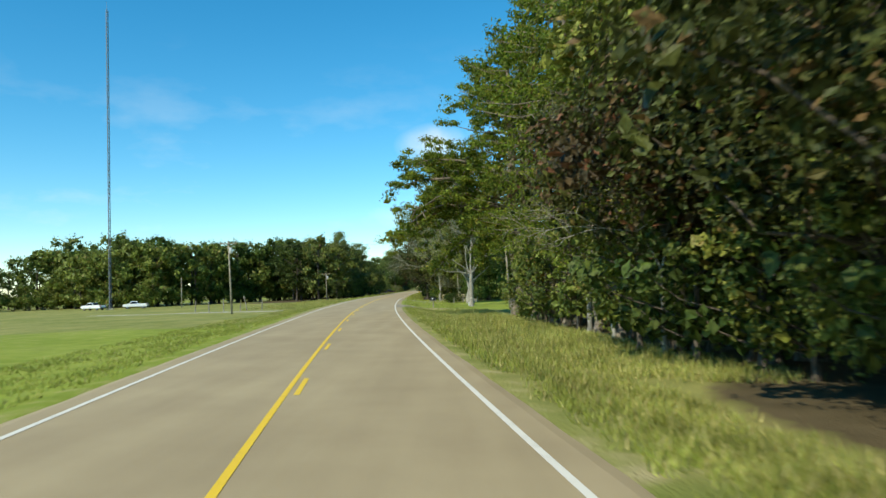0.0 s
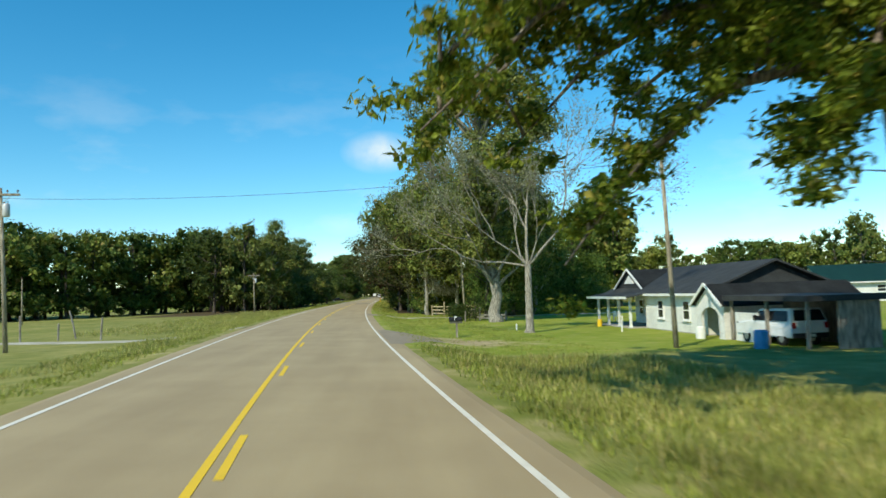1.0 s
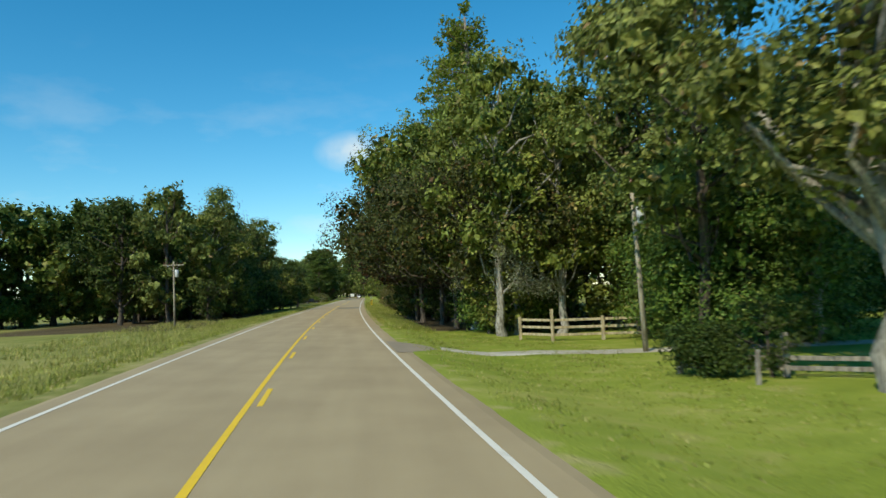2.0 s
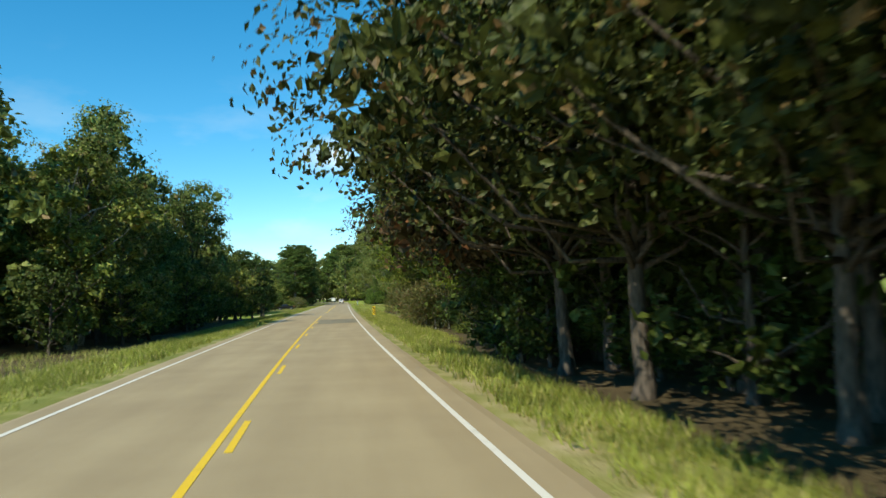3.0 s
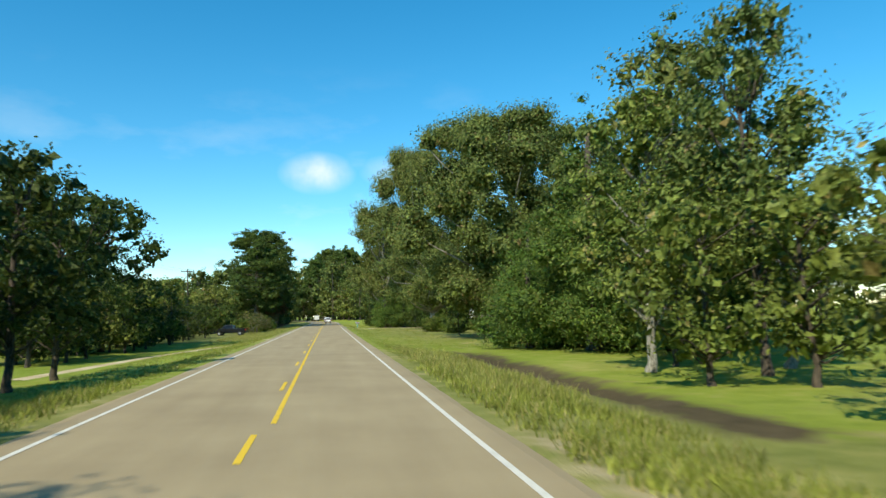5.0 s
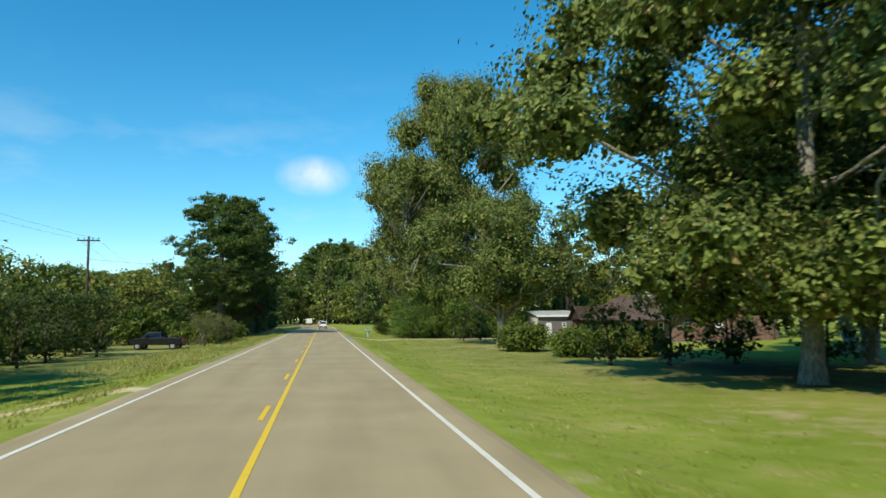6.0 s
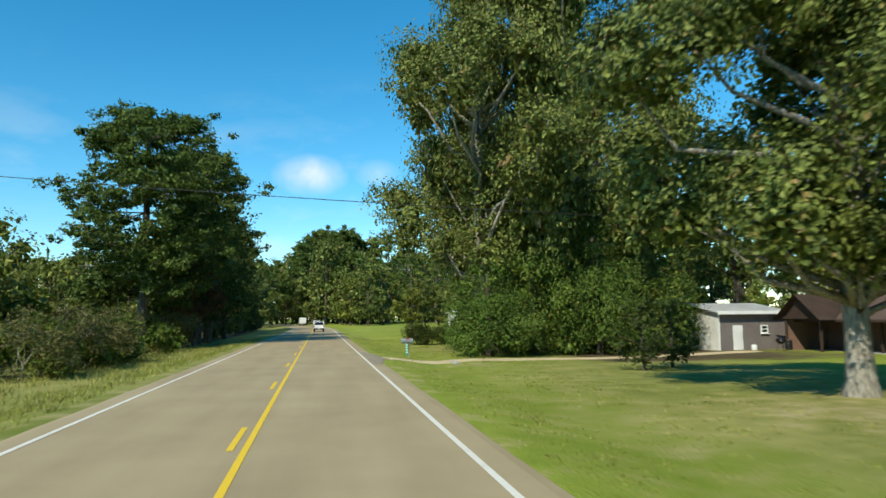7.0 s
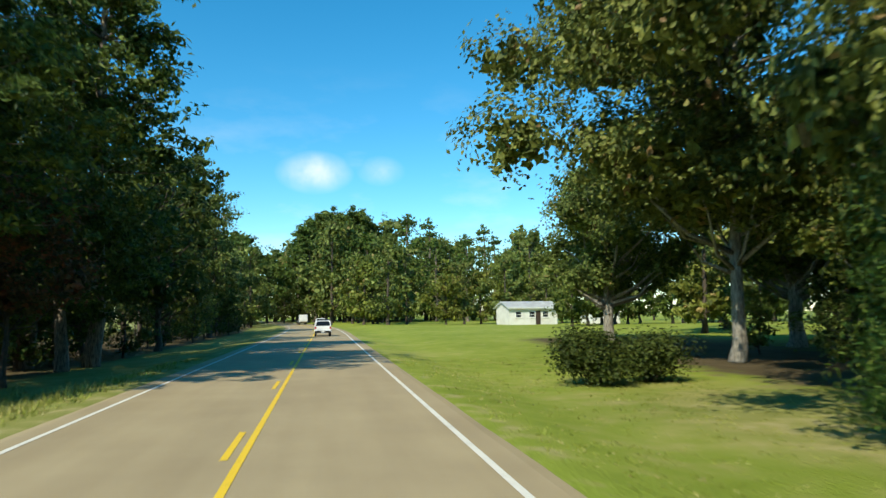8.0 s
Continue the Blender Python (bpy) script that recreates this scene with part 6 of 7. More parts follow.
utility_pole(-9.2, 71.6, 7.1, M_POLE, "weathered utility pole with crossarm by the field", can=True, lean=-0.25, turn=8)
utility_pole(-11.0, 137.6, 5.1, M_POLE, "short utility pole with a white transformer before the wood", can=True, r=0.09)
utility_pole(-32.0, 118.0, 4.6, M_POLE, "bare weathered pole out in the field", arm=False, r=0.08)
utility_pole(18.5, 62.8, 6.3, M_POLE, "plain leaning service pole before the white house", arm=False, lean=-0.22, r=0.09)
utility_pole(14.4, 98.5, 5.0, M_POLE, "service pole with transformer beside the gravel drive", arm=False, can=True, lean=-0.2, r=0.09)
utility_pole(-17.0, 285.6, 8.4, M_POLE_DARK, "dark creosoted utility pole with crossarm", r=0.12)
utility_pole(-24.8, 348.0, 8.2, M_POLE, "weathered utility pole over the thicket", r=0.1)
utility_pole(-13.2, 320.5, 5.4, M_POLE, "slim weathered pole beside the roadside pine", arm=False, r=0.07)


def cable(name, a, b, sag, r, label):
    """A hanging wire between two points."""
    cu = bpy.data.curves.new(name, "CURVE")
    cu.dimensions, cu.bevel_depth, cu.bevel_resolution = "3D", r, 1
    sp = cu.splines.new("POLY")
    n = 24
    sp.points.add(n)
    for k in range(n + 1):
        s = k / n
        p = Vector(a).lerp(Vector(b), s)
        sp.points[k].co = (p.x, p.y, p.z - sag * 4 * s * (1 - s), 1)
    cu.materials.append(M_WIRE)
    ob = new(name, cu)
    return tagged(ob, label, "cable", "overhead wires")


cable("service_wire", (-9.3, 71.5, 6.6), (18.3, 62.8, 6.2), 0.5, 0.008, "thin black service wire over the road")
cable("service_wire", (-17.0, 285.5, 6.6), (33.0, 281.0, 4.0), 0.5, 0.012, "thin black service wire over the road")
for dx in (-0.7, 0.7):
    cable("power_line", (-17.0 + dx, 285.5, 8.2), (-24.8 + dx, 348.0, 8.0), 0.8, 0.006, "thin power line between poles")
    cable("power_line", (-17.0 + dx, 285.5, 8.2), (-15.0 + dx, 215.0, 8.0), 0.8, 0.006, "thin power line between poles")


def lattice_mast(x, y, top):
    """A slender three-legged lattice radio mast."""
    z = ground_z(x, y)
    ob = thing("radio_mast", (x, y, z), 15, "tall slender grey lattice radio mast beyond the field", "mast")
    h, r = top - z, 0.2
    feet = [(r * math.cos(a), r * math.sin(a)) for a in (0.3, 0.3 + math.tau / 3, 0.3 + 2 * math.tau / 3)]
    for fx, fy in feet:
        bm = bmesh.new()
        tube(bm, [(fx, fy, -0.2), (fx, fy, h)], [0.07, 0.07], 6)
        part("leg", bm, M_MAST, ob)
    bm = bmesh.new()
    n = 80
    for k in range(n):
        for j in range(3):
            a, b = feet[j], feet[(j + 1) % 3]
            z0, z1 = h * k / n, h * (k + 1) / n
            tube(bm, [(*a, z0), (*b, z1)] if k % 2 else [(*b, z0), (*a, z1)], [0.03, 0.03], 3, cap=False)
    tagged(part("bracing", bm, M_MAST, ob, "zigzag steel bracing"), kind="stuff")
    bm = bmesh.new()
    tube(bm, [(0, 0, h), (0, 0, h + 1.6)], [0.05, 0.02], 6)
    part("antenna", bm, M_MAST, ob)
    part("base", boxes(((-0.6, -0.6, -0.3), (0.6, 0.6, 0.15)), bevel=0.03), M_CONCRETE, ob)
    return ob


lattice_mast(-48.2, 126.5, 54.5)

# ---- fences, posts, mail boxes, signs ----


def post(x, y, h, r, mat, label, lean=0.0, cat="fence post", group="field posts"):
    z = ground_z(x, y)
    ob = thing("fence_post", (x, y, z), 0, label, cat, group)
    bm = bmesh.new()
    tube(bm, [(0, 0, -0.3), (lean * 0.5, 0, h * 0.5), (lean, 0, h - 0.03), (lean, 0, h)], [r, r * 0.95, r * 0.9, r * 0.6], 8)
    part("stake", bm, mat, ob)
    return ob


for x, y, h, lean in ((-12.6, 79.5, 1.5, 0.0), (-11.0, 80.5, 1.0, 0.05), (-10.6, 82.0, 1.7, -0.4), (-8.4, 80.0, 1.3, 0.1), (-13.6, 77.5, 1.3, 0), (-15.5, 78.5, 1.4, 0.1)):
    post(x, y, h, 0.06, M_FENCE_OLD, "weathered grey fence post by the field drive", lean)
post(-8.2, 286.2, 0.85, 0.09, M_POLE_DARK, "short dark post in the roadside grass", 0.0, "post", "roadside posts")
post(15.2, 77.2, 0.35, 0.05, M_TRIM, "short white marker stake on the lawn", 0.0, "stake", "roadside posts")
post(19.8, 73.0, 0.8, 0.04, M_TRIM, "thin white stake before the porch", 0.05, "stake", "roadside posts")
post(13.6, 90.3, 0.75, 0.06, M_FENCE_OLD, "short grey post beside the dark shrub", 0.03, "post", "roadside posts")


def rail_fence(points, h, mat, label, rails=3):
    """Post and rail fence through the given places."""
    z0 = [ground_z(*p) for p in points]
    ob = thing("rail_fence", (points[0][0], points[0][1], z0[0]), 0, label, "fence")
    o = Vector((points[0][0], points[0][1], z0[0]))
    loc = [Vector((p[0], p[1], z)) - o for p, z in zip(points, z0)]
    for k, p in enumerate(loc):
        tall = h * (1.45 if k == 1 else 1.08)
        part("post", boxes((p + Vector((-0.06, -0.06, -0.3)), p + Vector((0.06, 0.06, tall))), bevel=0.012), mat, ob)
    for a, b in zip(loc, loc[1:]):
        for r in range(rails):
            zz = h * (0.28 + 0.33 * r)
            d = b - a
            m = Matrix.Translation((a + b) / 2 + Vector((0, 0, zz))) @ d.to_track_quat("X", "Z").to_matrix().to_4x4()
            bm = bmesh.new()
            box(bm, (-d.length / 2 - 0.05, 0.05, -0.055), (d.length / 2 + 0.05, 0.09, 0.055), 0.008, tilt=m)
            part("rail", bm, mat, ob)
    return ob


rail_fence([(12.0, 107.0), (13.1, 105.6), (15.2, 105.2), (16.8, 104.6)], 0.95, M_FENCE, "pale timber post-and-rail fence beside the gravel drive")
rail_fence([(12.9, 92.6), (14.8, 91.2), (16.6, 90.0)], 0.7, M_FENCE_OLD, "low grey timber fence in the shade", 2)
for k in range(9):
    plant("under_dark" if k % 3 else "under", 11.6 + 1.9 * k, 110.5 + (k * 17 % 5) * 0.7, 0.75 + 0.08 * (k % 4), k * 77)
plant("under_dark", 14.5, 91.3, 0.42, 80)
plant("bush", 13.4, 92.0, 0.8, 20)


def mail_box(x, y, turn, label, double=False, green_plate=False):
    """A rural mail box with an arched top on a timber post."""
    z = ground_z(x, y)
    ob = thing("mail_box", (x, y, z), turn, label, "mail box", "mail boxes")
    part("post", boxes(((-0.05, -0.05, -0.3), (0.05, 0.05, 0.78)), bevel=0.008), M_FENCE_OLD, ob)
    part("arm", boxes(((-0.32, -0.045, 0.68), (0.28, 0.045, 0.76)), bevel=0.006), M_FENCE_OLD, ob)
    for k, dy in enumerate((0.0, 0.3) if double else (0.0,)):
        bm = bmesh.new()
        arc = [(-0.1, 0.0), (0.1, 0.0), (0.1, 0.1)] + [(0.1 * math.cos(a), 0.1 + 0.1 * math.sin(a)) for a in np.linspace(0.3, math.pi - 0.3, 7)] + [(-0.1, 0.1)]
        prism(bm, [(p + dy, q + 0.77) for p, q in arc], 0, -0.34, 0.24)
        b = part("box", bm, M_BLACK_METAL if double else M_STEEL, ob, "black metal box" if double else "grey metal box")
        bm = bmesh.new()
        prism(bm, [(p * 1.04 + dy, q * 1.02 + 0.768) for p, q in arc], 0, -0.365, -0.34)
        door = part("door", bm, M_BLACK_METAL if double else M_STEEL, b)
        part("latch", boxes(((-0.39, dy - 0.015, 0.93), (-0.362, dy + 0.015, 0.98))), M_STEEL, door)
        part("flag", boxes(((-0.1, dy - 0.125, 0.82), (-0.07, dy - 0.105, 1.0)), ((-0.1, dy - 0.125, 0.95), (0.02, dy - 0.105, 1.0))), M_RED if not double else M_TRIM, b, "signal flag")
    if green_plate:
        pl = part("number_plate", boxes(((-0.155, -0.075, 0.12), (-0.015, -0.06, 0.72)), bevel=0.003), M_SIGN_GREEN, ob, "green upright plate with white bars")
        for k in range(4):
            part("bar", boxes(((-0.12, -0.083, 0.6 - k * 0.13), (-0.05, -0.076, 0.68 - k * 0.13))), M_TRIM, pl)
        bm = bmesh.new()
        tube(bm, [(0.03, -0.065, 0.4), (0.03, -0.05, 0.4)], [0.035, 0.035], 12)
        part("reflector", bm, M_RED, ob, "round red reflector")
    return ob


mail_box(11.4, 71.8, -4, "black rural mail boxes on a grey timber post", double=True)
mail_box(5.75, 300.4, 0, "grey mail box on a post with a green plate", green_plate=True)


def object_marker(x, y):
    """Narrow hazard marker: yellow with black slanting bars, on a steel post."""
    z = ground_z(x, y)
    ob = thing("object_marker", (x, y, z), 0, "narrow yellow road hazard sign with black slanting stripes", "road sign")
    part("post", boxes(((-0.025, 0.0, -0.3), (0.025, 0.035, 0.95))), M_STEEL, ob)
    s = part("sign_panel", boxes(((-0.115, -0.012, 0.33), (0.115, -0.002, 1.02)), bevel=0.003), M_SIGN_YELLOW, ob, "yellow sign panel")
    for k in range(4):
        bm = bmesh.new()
        z1 = 0.4 + k * 0.165
        prism(bm, [(-0.112, z1 + 0.13), (0.112, z1 - 0.035), (0.112, z1 + 0.045), (-0.112, z1 + 0.21)] if k < 3 else [(-0.112, z1 + 0.1), (0.112, z1 - 0.065), (0.112, z1 + 0.015), (-0.06, z1 + 0.115), (-0.112, z1 + 0.115)], 1, -0.018, -0.0125)
        part("stripe", bm, M_BLACK, s)
    return ob


object_marker(5.55, 172.6)

# ---- vehicles ----


def car_wheel(parent, x, y, r, w):
    bm = bmesh.new()
    tube(bm, [(x - w / 2, y, r), (x - w * 0.4, y, r), (x + w * 0.4, y, r), (x + w / 2, y, r)], [r * 0.86, r, r, r * 0.86], 18)
    t = part("wheel", bm, M_TYRE, parent, "black tyre", smooth=False)
    for s in (-1, 1):
        bm = bmesh.new()
        tube(bm, [(x + s * w * 0.45, y, r), (x + s * w * 0.54, y, r)], [r * 0.6, r * 0.55], 14)
        part("rim", bm, M_STEEL, t)


def vehicle(name, place, turn, paint, label, outline, glass, width, wheels, wheel_r, rear_y, front_y, lamps_z, tailgate=True):
    """A car or truck from its side outline (y, z), narrowed at the cabin; y points ahead."""
    ob = thing(name, place, turn, label, "vehicle")
    bm = bmesh.new()
    prism(bm, outline, 0, -width / 2, width / 2)
    top = max(p[1] for p in outline)
    belt = lamps_z + 0.18
    for v in bm.verts:
        if v.co.z > belt:
            v.co.x *= 1 - 0.16 * (v.co.z - belt) / max(0.1, top - belt)
    bmesh.ops.bevel(bm, geom=bm.edges[:], offset=0.045, segments=2, affect="EDGES")
    part("body", bm, paint, ob)
    for g in glass:
        kind, pts = g
        if kind == "side":
            for s in (-1, 1):
                bm = bmesh.new()
                q = []
                for (yy, zz) in pts:
                    half = width / 2 * (1 - 0.16 * max(0, zz - belt) / max(0.1, top - belt))
                    q.append(bm.verts.new((s * (half + 0.012), yy, zz)))
                bm.faces.new(q if s < 0 else list(reversed(q)))
                bmesh.ops.solidify(bm, geom=bm.faces[:], thickness=0.008)
                part("side_window", bm, M_GLASS, ob, "dark glass")
            continue
        bm = bmesh.new()
        (ya, za), (yb, zb) = pts
        w0 = width / 2 * (1 - 0.16 * max(0, za - belt) / max(0.1, top - belt)) - 0.1
        w1 = width / 2 * (1 - 0.16 * max(0, zb - belt) / max(0.1, top - belt)) - 0.1
        sgn = -1 if kind == "rear" else 1
        f = [bm.verts.new(p) for p in ((-w0, ya + sgn * 0.012, za), (w0, ya + sgn * 0.012, za), (w1, yb + sgn * 0.012, zb), (-w1, yb + sgn * 0.012, zb))]
        bm.faces.new(f)
        bmesh.ops.solidify(bm, geom=bm.faces[:], thickness=0.008)
        part(kind + "_window", bm, M_GLASS, ob, "dark glass")
    for s in (-1, 1):
        part("tail_lamp", boxes(((s * (width / 2 - 0.1) - 0.07, rear_y - 0.02, lamps_z - 0.1), (s * (width / 2 - 0.1) + 0.07, rear_y + 0.06, lamps_z + 0.12)), bevel=0.012), M_REDLAMP, ob, "red tail lamp")
        part("head_lamp", boxes(((s * (width / 2 - 0.16) - 0.11, front_y - 0.06, lamps_z - 0.07), (s * (width / 2 - 0.16) + 0.11, front_y + 0.015, lamps_z + 0.06)), bevel=0.012), M_GLASS, ob)
        part("mirror", boxes(((s * (width / 2 + 0.08) - 0.07, front_y - 1.5, belt + 0.02), (s * (width / 2 + 0.08) + 0.07, front_y - 1.42, belt + 0.16)), bevel=0.015), M_BLACK, ob)
    b = part("rear_bumper", boxes(((-width / 2 + 0.04, rear_y - 0.07, 0.3), (width / 2 - 0.04, rear_y + 0.04, 0.47)), bevel=0.02), M_BLACK, ob, "dark bumper")
    part("number_plate", boxes(((-0.13, rear_y - 0.085, 0.34), (0.13, rear_y - 0.071, 0.44))), M_TRIM, b, "pale plate")
    for y in wheels:
        for s in (-1, 1):
            car_wheel(ob, s * (width / 2 - 0.1), y, wheel_r, 0.17)
    return ob


SUV = [(-1.75, 0.3), (1.75, 0.3), (1.8, 0.65), (1.65, 0.78), (0.75, 0.86), (0.3, 1.3), (-1.55, 1.33), (-1.72, 0.95), (-1.78, 0.6)]
SUV_GLASS = [("side", [(0.6, 0.86), (0.24, 1.22), (-1.45, 1.24), (-1.55, 0.88)]), ("rear", [(-1.735, 0.9), (-1.59, 1.27)]), ("front", [(0.74, 0.89), (0.34, 1.26)])]
PICKUP = [(-2.1, 0.36), (2.0, 0.36), (2.05, 0.72), (1.9, 0.84), (1.0, 0.9), (0.62, 1.34), (-0.4, 1.36), (-0.52, 0.9), (-2.1, 0.86)]
PICKUP_GLASS = [("side", [(0.9, 0.92), (0.58, 1.26), (-0.34, 1.28), (-0.42, 0.92)]), ("rear", [(-0.51, 0.95), (-0.42, 1.3)]), ("front", [(0.99, 0.93), (0.66, 1.29)])]


def on_road(u, y):
    return (road_x(y) + u, y, bank(y) * u + 0.012)


vehicle("white_car", on_road(0.9, 361.0), 1, M_CARWHITE, "white sport utility car driving ahead on the road", SUV, SUV_GLASS, 1.42, (-1.1, 1.12), 0.26, -1.76, 1.78, 0.72)
vehicle("dark_car", on_road(1.2, 384.0), 3, M_CARGREY, "dark grey car further ahead on the road", SUV, SUV_GLASS, 1.38, (-1.1, 1.12), 0.25, -1.76, 1.78, 0.7)
vehicle("white_pickup", on_road(1.3, 402.0), 4, M_CARWHITE, "white pickup truck in the line of traffic", PICKUP, PICKUP_GLASS, 1.45, (-1.35, 1.3), 0.28, -2.1, 2.03, 0.72)
# box truck at the head of the line
tr = vehicle("box_truck", on_road(1.2, 446.0), 8, M_CARWHITE, "white box truck leading the line of traffic", PICKUP, PICKUP_GLASS, 1.5, (-1.35, 1.3), 0.3, -2.1, 2.03, 0.72)
part("cargo_box", boxes(((-0.82, -2.6, 0.62), (0.82, -0.35, 2.0)), bevel=0.03), M_CARWHITE, tr, "white cargo box")
part("cargo_door", boxes(((-0.74, -2.63, 0.7), (-0.01, -2.6, 1.92)), ((0.01, -2.63, 0.7), (0.74, -2.6, 1.92))), M_TRIM, tr)
# parked vehicles
vehicle("parked_pickup", (-11.3, 284.2, ground_z(-11.3, 284.2)), 82, M_CARBLACK, "black pickup truck parked in the roadside grass", PICKUP, PICKUP_GLASS, 1.45, (-1.35, 1.3), 0.28, -2.1, 2.03, 0.72)
vehicle("parked_car", (22.8, 63.6, ground_z(22.8, 63.6)), 4, M_CARWHITE, "white car parked under the lean-to", SUV, SUV_GLASS, 1.42, (-1.1, 1.12), 0.26, -1.76, 1.78, 0.72)
vehicle("parked_truck", (-50.5, 125.0, ground_z(-50.5, 125.0)), 75, M_CARWHITE, "white pickup parked at the foot of the mast", PICKUP, PICKUP_GLASS, 1.5, (-1.35, 1.3), 0.28, -2.1, 2.03, 0.72)
vehicle("parked_truck", (-44.0, 127.5, ground_z(-44, 127.5)), 100, M_CARWHITE, "white van-like pickup parked near the mast", PICKUP, PICKUP_GLASS, 1.5, (-1.35, 1.3), 0.28, -2.1, 2.03, 0.72)

# clutter at the white house


def lawn_chair(x, y, turn):
    ob = thing("lawn_chair", (x, y, ground_z(x, y) + 0.21 if x > 20.9 else ground_z(x, y)), turn, "white plastic chair on the porch", "chair")
    part("seat", boxes(((-0.2, -0.2, 0.28), (0.2, 0.2, 0.31)), bevel=0.01), M_TRIM, ob)
    part("backrest", boxes(((-0.2, 0.17, 0.31), (0.2, 0.2, 0.62)), bevel=0.01), M_TRIM, ob)
    for sx in (-0.18, 0.15):
        for sy in (-0.19, 0.16):
            part("leg", boxes(((sx, sy, 0), (sx + 0.03, sy + 0.03, 0.281))), M_TRIM, ob)
        part("armrest", boxes(((sx, -0.19, 0.44), (sx + 0.03, 0.17, 0.465))), M_TRIM, ob)


def barrel(x, y, r, h, mat, label, cat="barrel"):
    ob = thing("barrel", (x, y, ground_z(x, y)), 0, label, cat)
    bm = bmesh.new()
    tube(bm, [(0, 0, 0), (0, 0, 0.03), (0, 0, h * 0.33), (0, 0, h * 0.36), (0, 0, h * 0.66), (0, 0, h * 0.69), (0, 0, h - 0.02), (0, 0, h)],
         [r * 0.95, r, r, r * 1.05, r * 1.05, r, r, r * 0.94], 16)
    part("drum", bm, mat, ob)
    bm = bmesh.new()
    tube(bm, [(0, 0, h - 0.005), (0, 0, h + 0.02)], [r * 0.8, r * 0.75], 16)
    part("lid", bm, mat, ob)


lawn_chair(21.6, 79.2, 100)
lawn_chair(21.7, 81.0, 70)
barrel(21.0, 61.6, 0.24, 0.62, M_BLUE, "bright blue plastic barrel before the lean-to")
barrel(21.2, 66.9, 0.2, 0.5, M_TRIM, "white plastic drum by the arched bay")
barrel(20.2, 78.2, 0.14, 0.4, M_YELLOW_TOY, "yellow plastic tub on the lawn by the porch", "tub")


def kettle_grill(x, y):
    """A round barbecue on three legs."""
    ob = thing("kettle_grill", (x, y, ground_z(x, y)), 20, "black kettle barbecue on three thin legs", "grill")
    bm = bmesh.new()
    tube(bm, [(0, 0, 0.42), (0, 0, 0.46), (0, 0, 0.54), (0, 0, 0.62)], [0.08, 0.17, 0.24, 0.26], 16)
    part("bowl", bm, M_BLACK_METAL, ob, smooth=True)
    bm = bmesh.new()
    tube(bm, [(0, 0, 0.622), (0, 0, 0.7), (0, 0, 0.78), (0, 0, 0.82)], [0.265, 0.24, 0.15, 0.05], 16)
    lid = part("lid", bm, M_BLACK_METAL, ob, smooth=True)
    part("handle", boxes(((-0.06, -0.012, 0.815), (0.06, 0.012, 0.86)), bevel=0.008), M_BLACK, lid)
    for k in range(3):
        a = k * math.tau / 3
        bm = bmesh.new()
        tube(bm, [(0.26 * math.cos(a), 0.26 * math.sin(a), 0), (0.12 * math.cos(a), 0.12 * math.sin(a), 0.46)], [0.012, 0.012], 6)
        part("leg", bm, M_BLACK_METAL, ob)
    return ob


kettle_grill(26.6, 299.6)
barrel(26.2, 301.5, 0.16, 0.3, M_TRIM, "white plastic bucket beside the shed door", "bucket")
barrel(28.2, 301.2, 0.2, 0.55, M_BLACK, "black bin beside the metal shed", "bin")

# ---- drives and bare earth ----


def path_strip(name, points, half, mat, label, lift=0.02):
    """A drive laid over the ground along a line, in short slabs with ragged edges."""
    bm = bmesh.new()
    rows = []
    pts = [Vector((*p, 0)) for p in points]
    dense = []
    for a, b in zip(pts, pts[1:]):
        n = max(2, int((b - a).length / 0.8))
        dense += [a.lerp(b, k / n) for k in range(n)]
    dense.append(pts[-1])
    for k, p in enumerate(dense):
        d = (dense[min(k + 1, len(dense) - 1)] - dense[max(k - 1, 0)]).normalized()
        s = Vector((d.y, -d.x, 0))
        row = []
        for q in (-1.0, -0.5, 0.0, 0.5, 1.0):
            w = half[0] + (half[1] - half[0]) * k / (len(dense) - 1)
            o = q * (w + (0.22 * noise.noise((p.x * 0.7, p.y * 0.7, q * 3)) if abs(q) == 1 else 0))
            v = p + s * o
            row.append(bm.verts.new((v.x, v.y, ground_z(v.x, v.y) + (lift if abs(q) < 1 else -0.03))))
        rows.append(row)
    for a, b in zip(rows, rows[1:]):
        for j in range(4):
            bm.faces.new((a[j], a[j + 1], b[j + 1], b[j]))
    bmesh.ops.recalc_face_normals(bm, faces=bm.faces)
    ob = finish(name, bm, mat)
    return tagged(ob, label, "driveway", kind="structure")




def apron(y0, y1, reach, label):
    """Asphalt flare from the road's edge to the mouth of a drive."""
    bm = bmesh.new()
    rows = []
    n = int((y1 - y0) / 0.6) + 1
    for k in range(n):
        y = y0 + (y1 - y0) * k / (n - 1)
        s = k / (n - 1)
        wide = reach * min(1.0, 2.4 * s, 2.4 * (1 - s)) + 0.35 + 0.12 * noise.noise((y * 0.8, 2.0, 1.0))
        us = [HALF + 0.12 + wide * q for q in (0.0, 0.25, 0.5, 0.75, 1.0)]
        rows.append([bm.verts.new((road_x(y) + u, y, height(u, y) + (0.024 if j < 4 else -0.02))) for j, u in enumerate(us)])
    for a, b in zip(rows, rows[1:]):
        for j in range(4):
            bm.faces.new((a[j], a[j + 1], b[j + 1], b[j]))
    return tagged(finish("driveway", bm, M_APRON), label, "driveway", kind="structure")


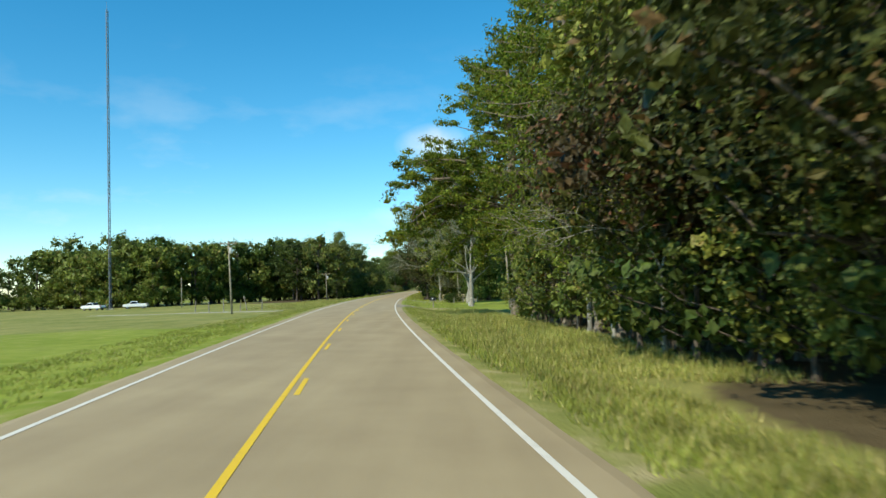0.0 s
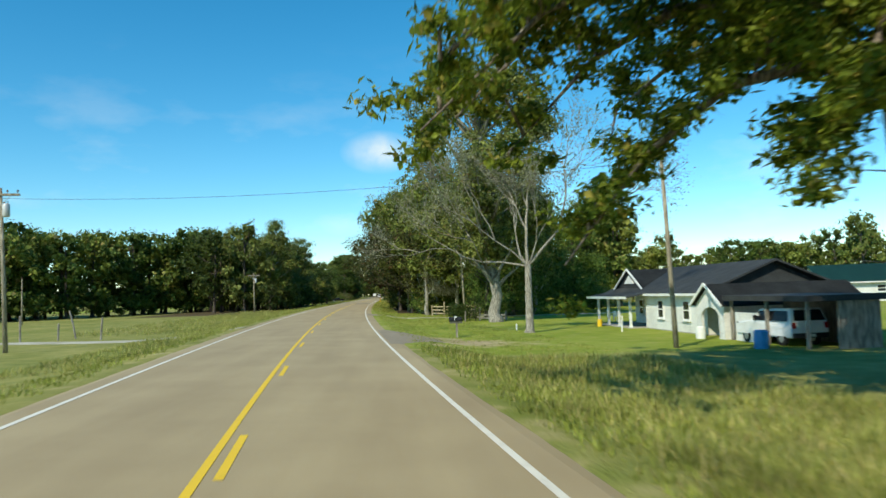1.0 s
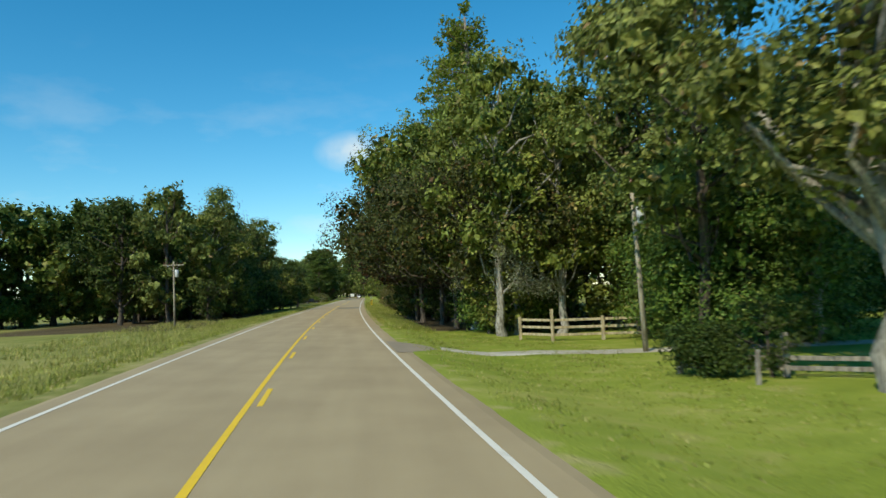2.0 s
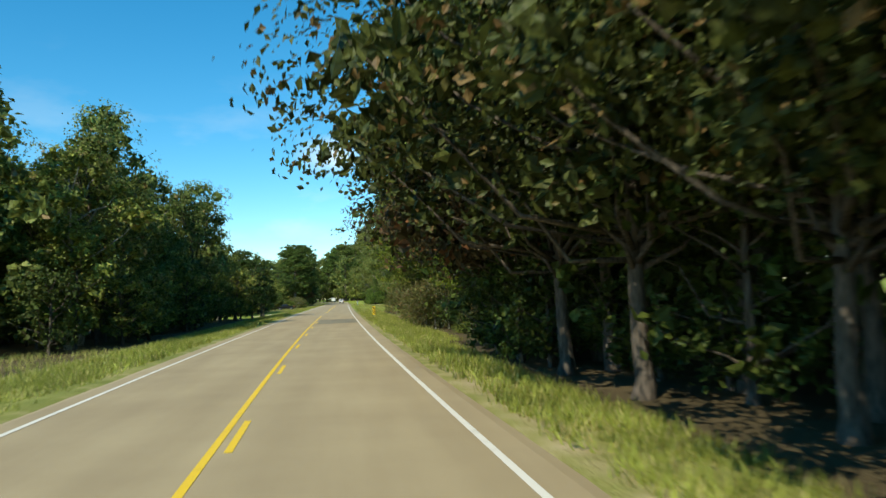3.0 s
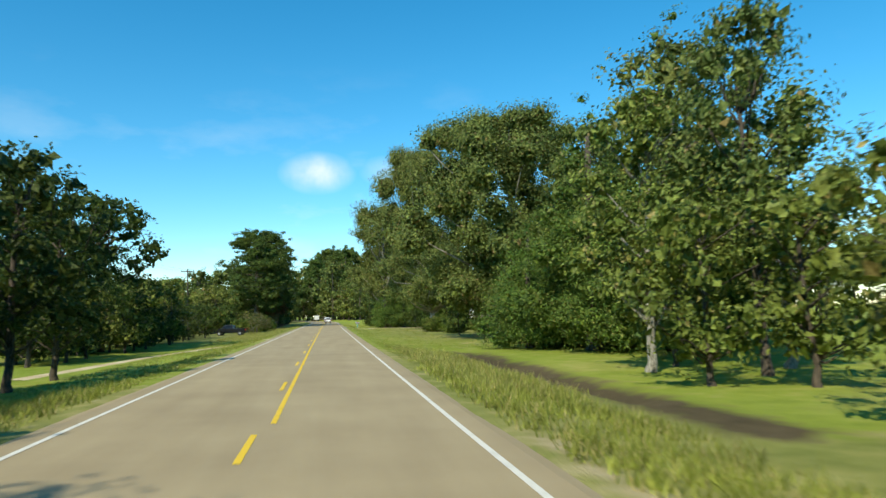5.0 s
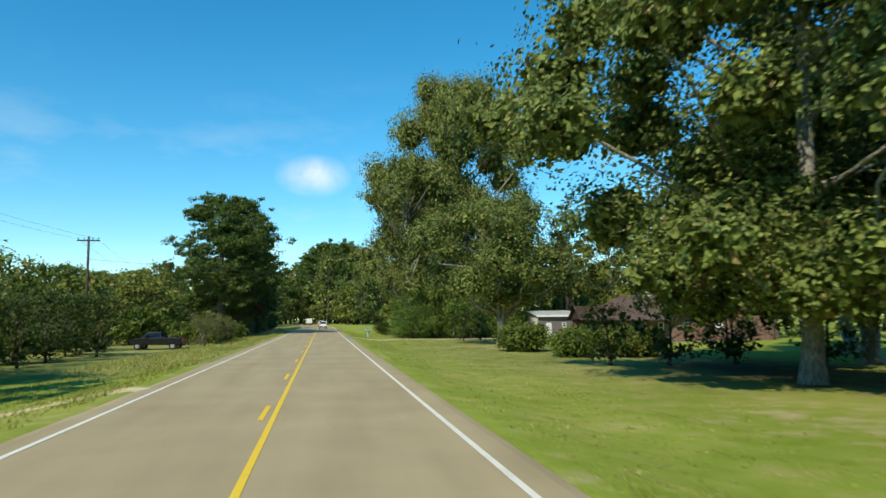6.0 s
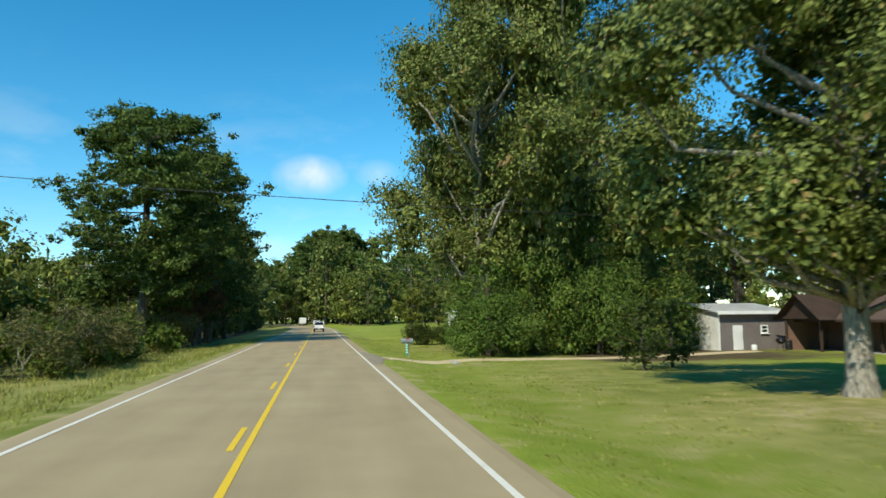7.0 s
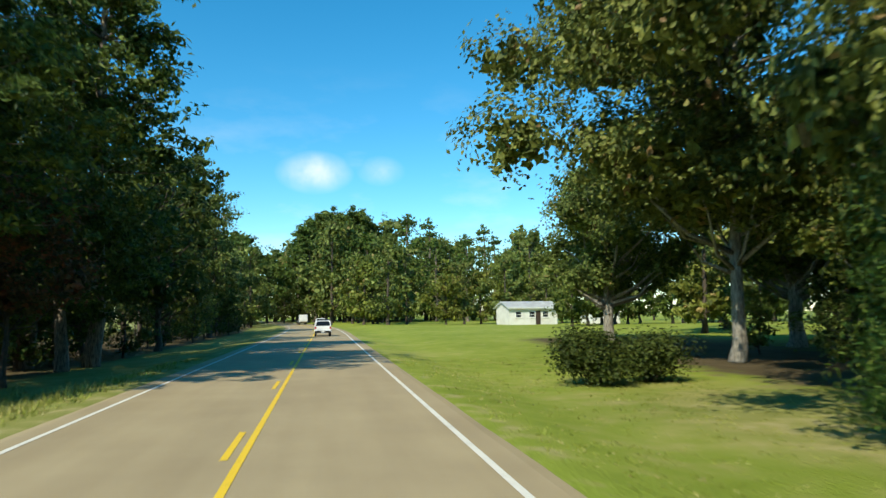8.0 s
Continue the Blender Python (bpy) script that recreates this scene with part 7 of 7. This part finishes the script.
apron(62.8, 73.2, 2.5, "dark asphalt apron of the house's drive")
apron(97.0, 102.0, 1.4, "small asphalt apron of the gravel drive")
path_strip("driveway", [(road_x(99) + 4.8, 99.8), (12.0, 99.6), (17.0, 98.6), (28.0, 97.5), (48.0, 101.0)], (1.2, 0.9), M_GRAVEL, "pale gravel drive past the wooden fence")
path_strip("driveway", [(road_x(75) - 3.7, 76.0), (-5.0, 77.5), (-14.0, 79.0), (-30.0, 84.0)], (1.5, 1.2), M_GRAVEL, "pale gravel drive into the field")
apron(291.0, 300.5, 0.6, "grey asphalt apron of the dirt drive")
path_strip("driveway", [(3.9, 295.6), (7.9, 297.2), (11.1, 298.0), (15.6, 298.5), (21.0, 299.4), (25.5, 300.6)], (1.45, 1.1), M_SAND, "pale sandy dirt drive to the shed")
path_strip("driveway", [(road_x(228) - 3.8, 246.0), (-6.5, 241.0), (-9.0, 232.0), (-10.5, 218.0)], (0.7, 0.6), M_SAND, "sandy track beside the road")
path_strip("bare_earth", [(road_x(182) + 6.8, 178.0), (road_x(186) + 8.0, 185.0), (road_x(192) + 9.0, 190.0)], (0.9, 1.3), M_CLAY, "patch of bare red clay on the verge")


def culvert(x, y, turn):
    """The mouth of a concrete pipe in the ditch, with its thick rim."""
    ob = thing("culvert_pipe", (x, y, ground_z(x, y) - 0.13), turn, "grey concrete culvert pipe end in the eroded ditch bank", "pipe")
    bm = bmesh.new()
    rings = []
    for r, at in ((0.2, 0.0), (0.2, 1.5), (0.15, 1.5), (0.15, 0.0)):
        rings.append([bm.verts.new((r * math.cos(k * math.tau / 16), at, r * math.sin(k * math.tau / 16))) for k in range(16)])
    for p, q in zip(rings, rings[1:] + rings[:1]):
        for k in range(16):
            bm.faces.new((p[k], p[(k + 1) % 16], q[(k + 1) % 16], q[k]))
    bmesh.ops.recalc_face_normals(bm, faces=bm.faces)
    part("barrel", bm, M_CONCRETE, ob)
    return ob


culvert(7.4, 295.1, 0)


# ---- grass, last ----


def grass(name, mat, zones, label, seed):
    """Tufts of blades over stretches of the verge: (u0, u1, y0, y1, tufts, blade height, spread)."""
    g = np.random.default_rng(seed)
    vs = []
    for u0, u1, y0, y1, n, tall, spread in zones:
        u, y = g.uniform(u0, u1, n), g.uniform(y0, y1, n)
        keep = np.array([noise.noise((a * 0.5, b * 0.35, 5.0)) > g.uniform(-0.7, 0.15) for a, b in zip(u, y)])
        u, y = u[keep], y[keep]
        base = np.array([(road_x(b) + a, b, height(a, b) - 0.01) for a, b in zip(u, y)])
        per = 6
        base = np.repeat(base, per, 0)
        m = len(base)
        base[:, :2] += g.normal(size=(m, 2)) * spread
        a = g.uniform(0, math.tau, m)
        h = tall * g.uniform(0.45, 1.25, m)
        w = 0.008 + 0.018 * g.random(m) * (0.5 + tall)
        side = np.stack([np.cos(a), np.sin(a), np.zeros(m)], 1) * w[:, None]
        lean = np.stack([g.normal(size=m) * 0.35 * h, g.normal(size=m) * 0.35 * h, h], 1)
        vs.append(np.stack([base - side, base + side, base + lean], 1).reshape(-1, 3))
    v = np.concatenate(vs)
    me = mesh_from(name, v, np.arange(len(v)).reshape(-1, 3), mat)
    return tagged(new(name, me), label, "grass", kind="stuff")


grass("tall_grass", M_BLADE, [
    (4.6, 10.8, 14, 60, 8000, 0.25, 0.14), (4.6, 7.0, -4, 14, 1300, 0.22, 0.14), (4.6, 7.4, 205, 228, 1900, 0.3, 0.14),
    (-8.5, -4.4, 58, 135, 4500, 0.2, 0.12), (-10, -4.6, 258, 322, 3200, 0.22, 0.12), (-16, -8, 84, 150, 2200, 0.32, 0.14)],
    "tall straw-green grass along the verges", 3)
grass("short_grass", M_BLADE_GREEN, [
    (3.95, 6.4, -4, 62, 4200, 0.17, 0.1), (-10.5, -3.95, -4, 56, 5200, 0.12, 0.09), (3.95, 11, 62, 112, 5200, 0.07, 0.09),
    (3.95, 7.6, 214, 234, 1200, 0.08, 0.09), (3.95, 12, 234, 330, 8000, 0.06, 0.09), (-9, -3.95, 205, 260, 3600, 0.09, 0.09), (3.95, 6.3, 112, 145, 2600, 0.24, 0.11), (3.95, 7.2, 145, 212, 5600, 0.27, 0.11), (-8.4, -3.95, 130, 208, 5500, 0.27, 0.11),
    (-5.4, -3.95, 56, 330, 4500, 0.14, 0.08)],
    "short green grass of lawns and verges", 4)
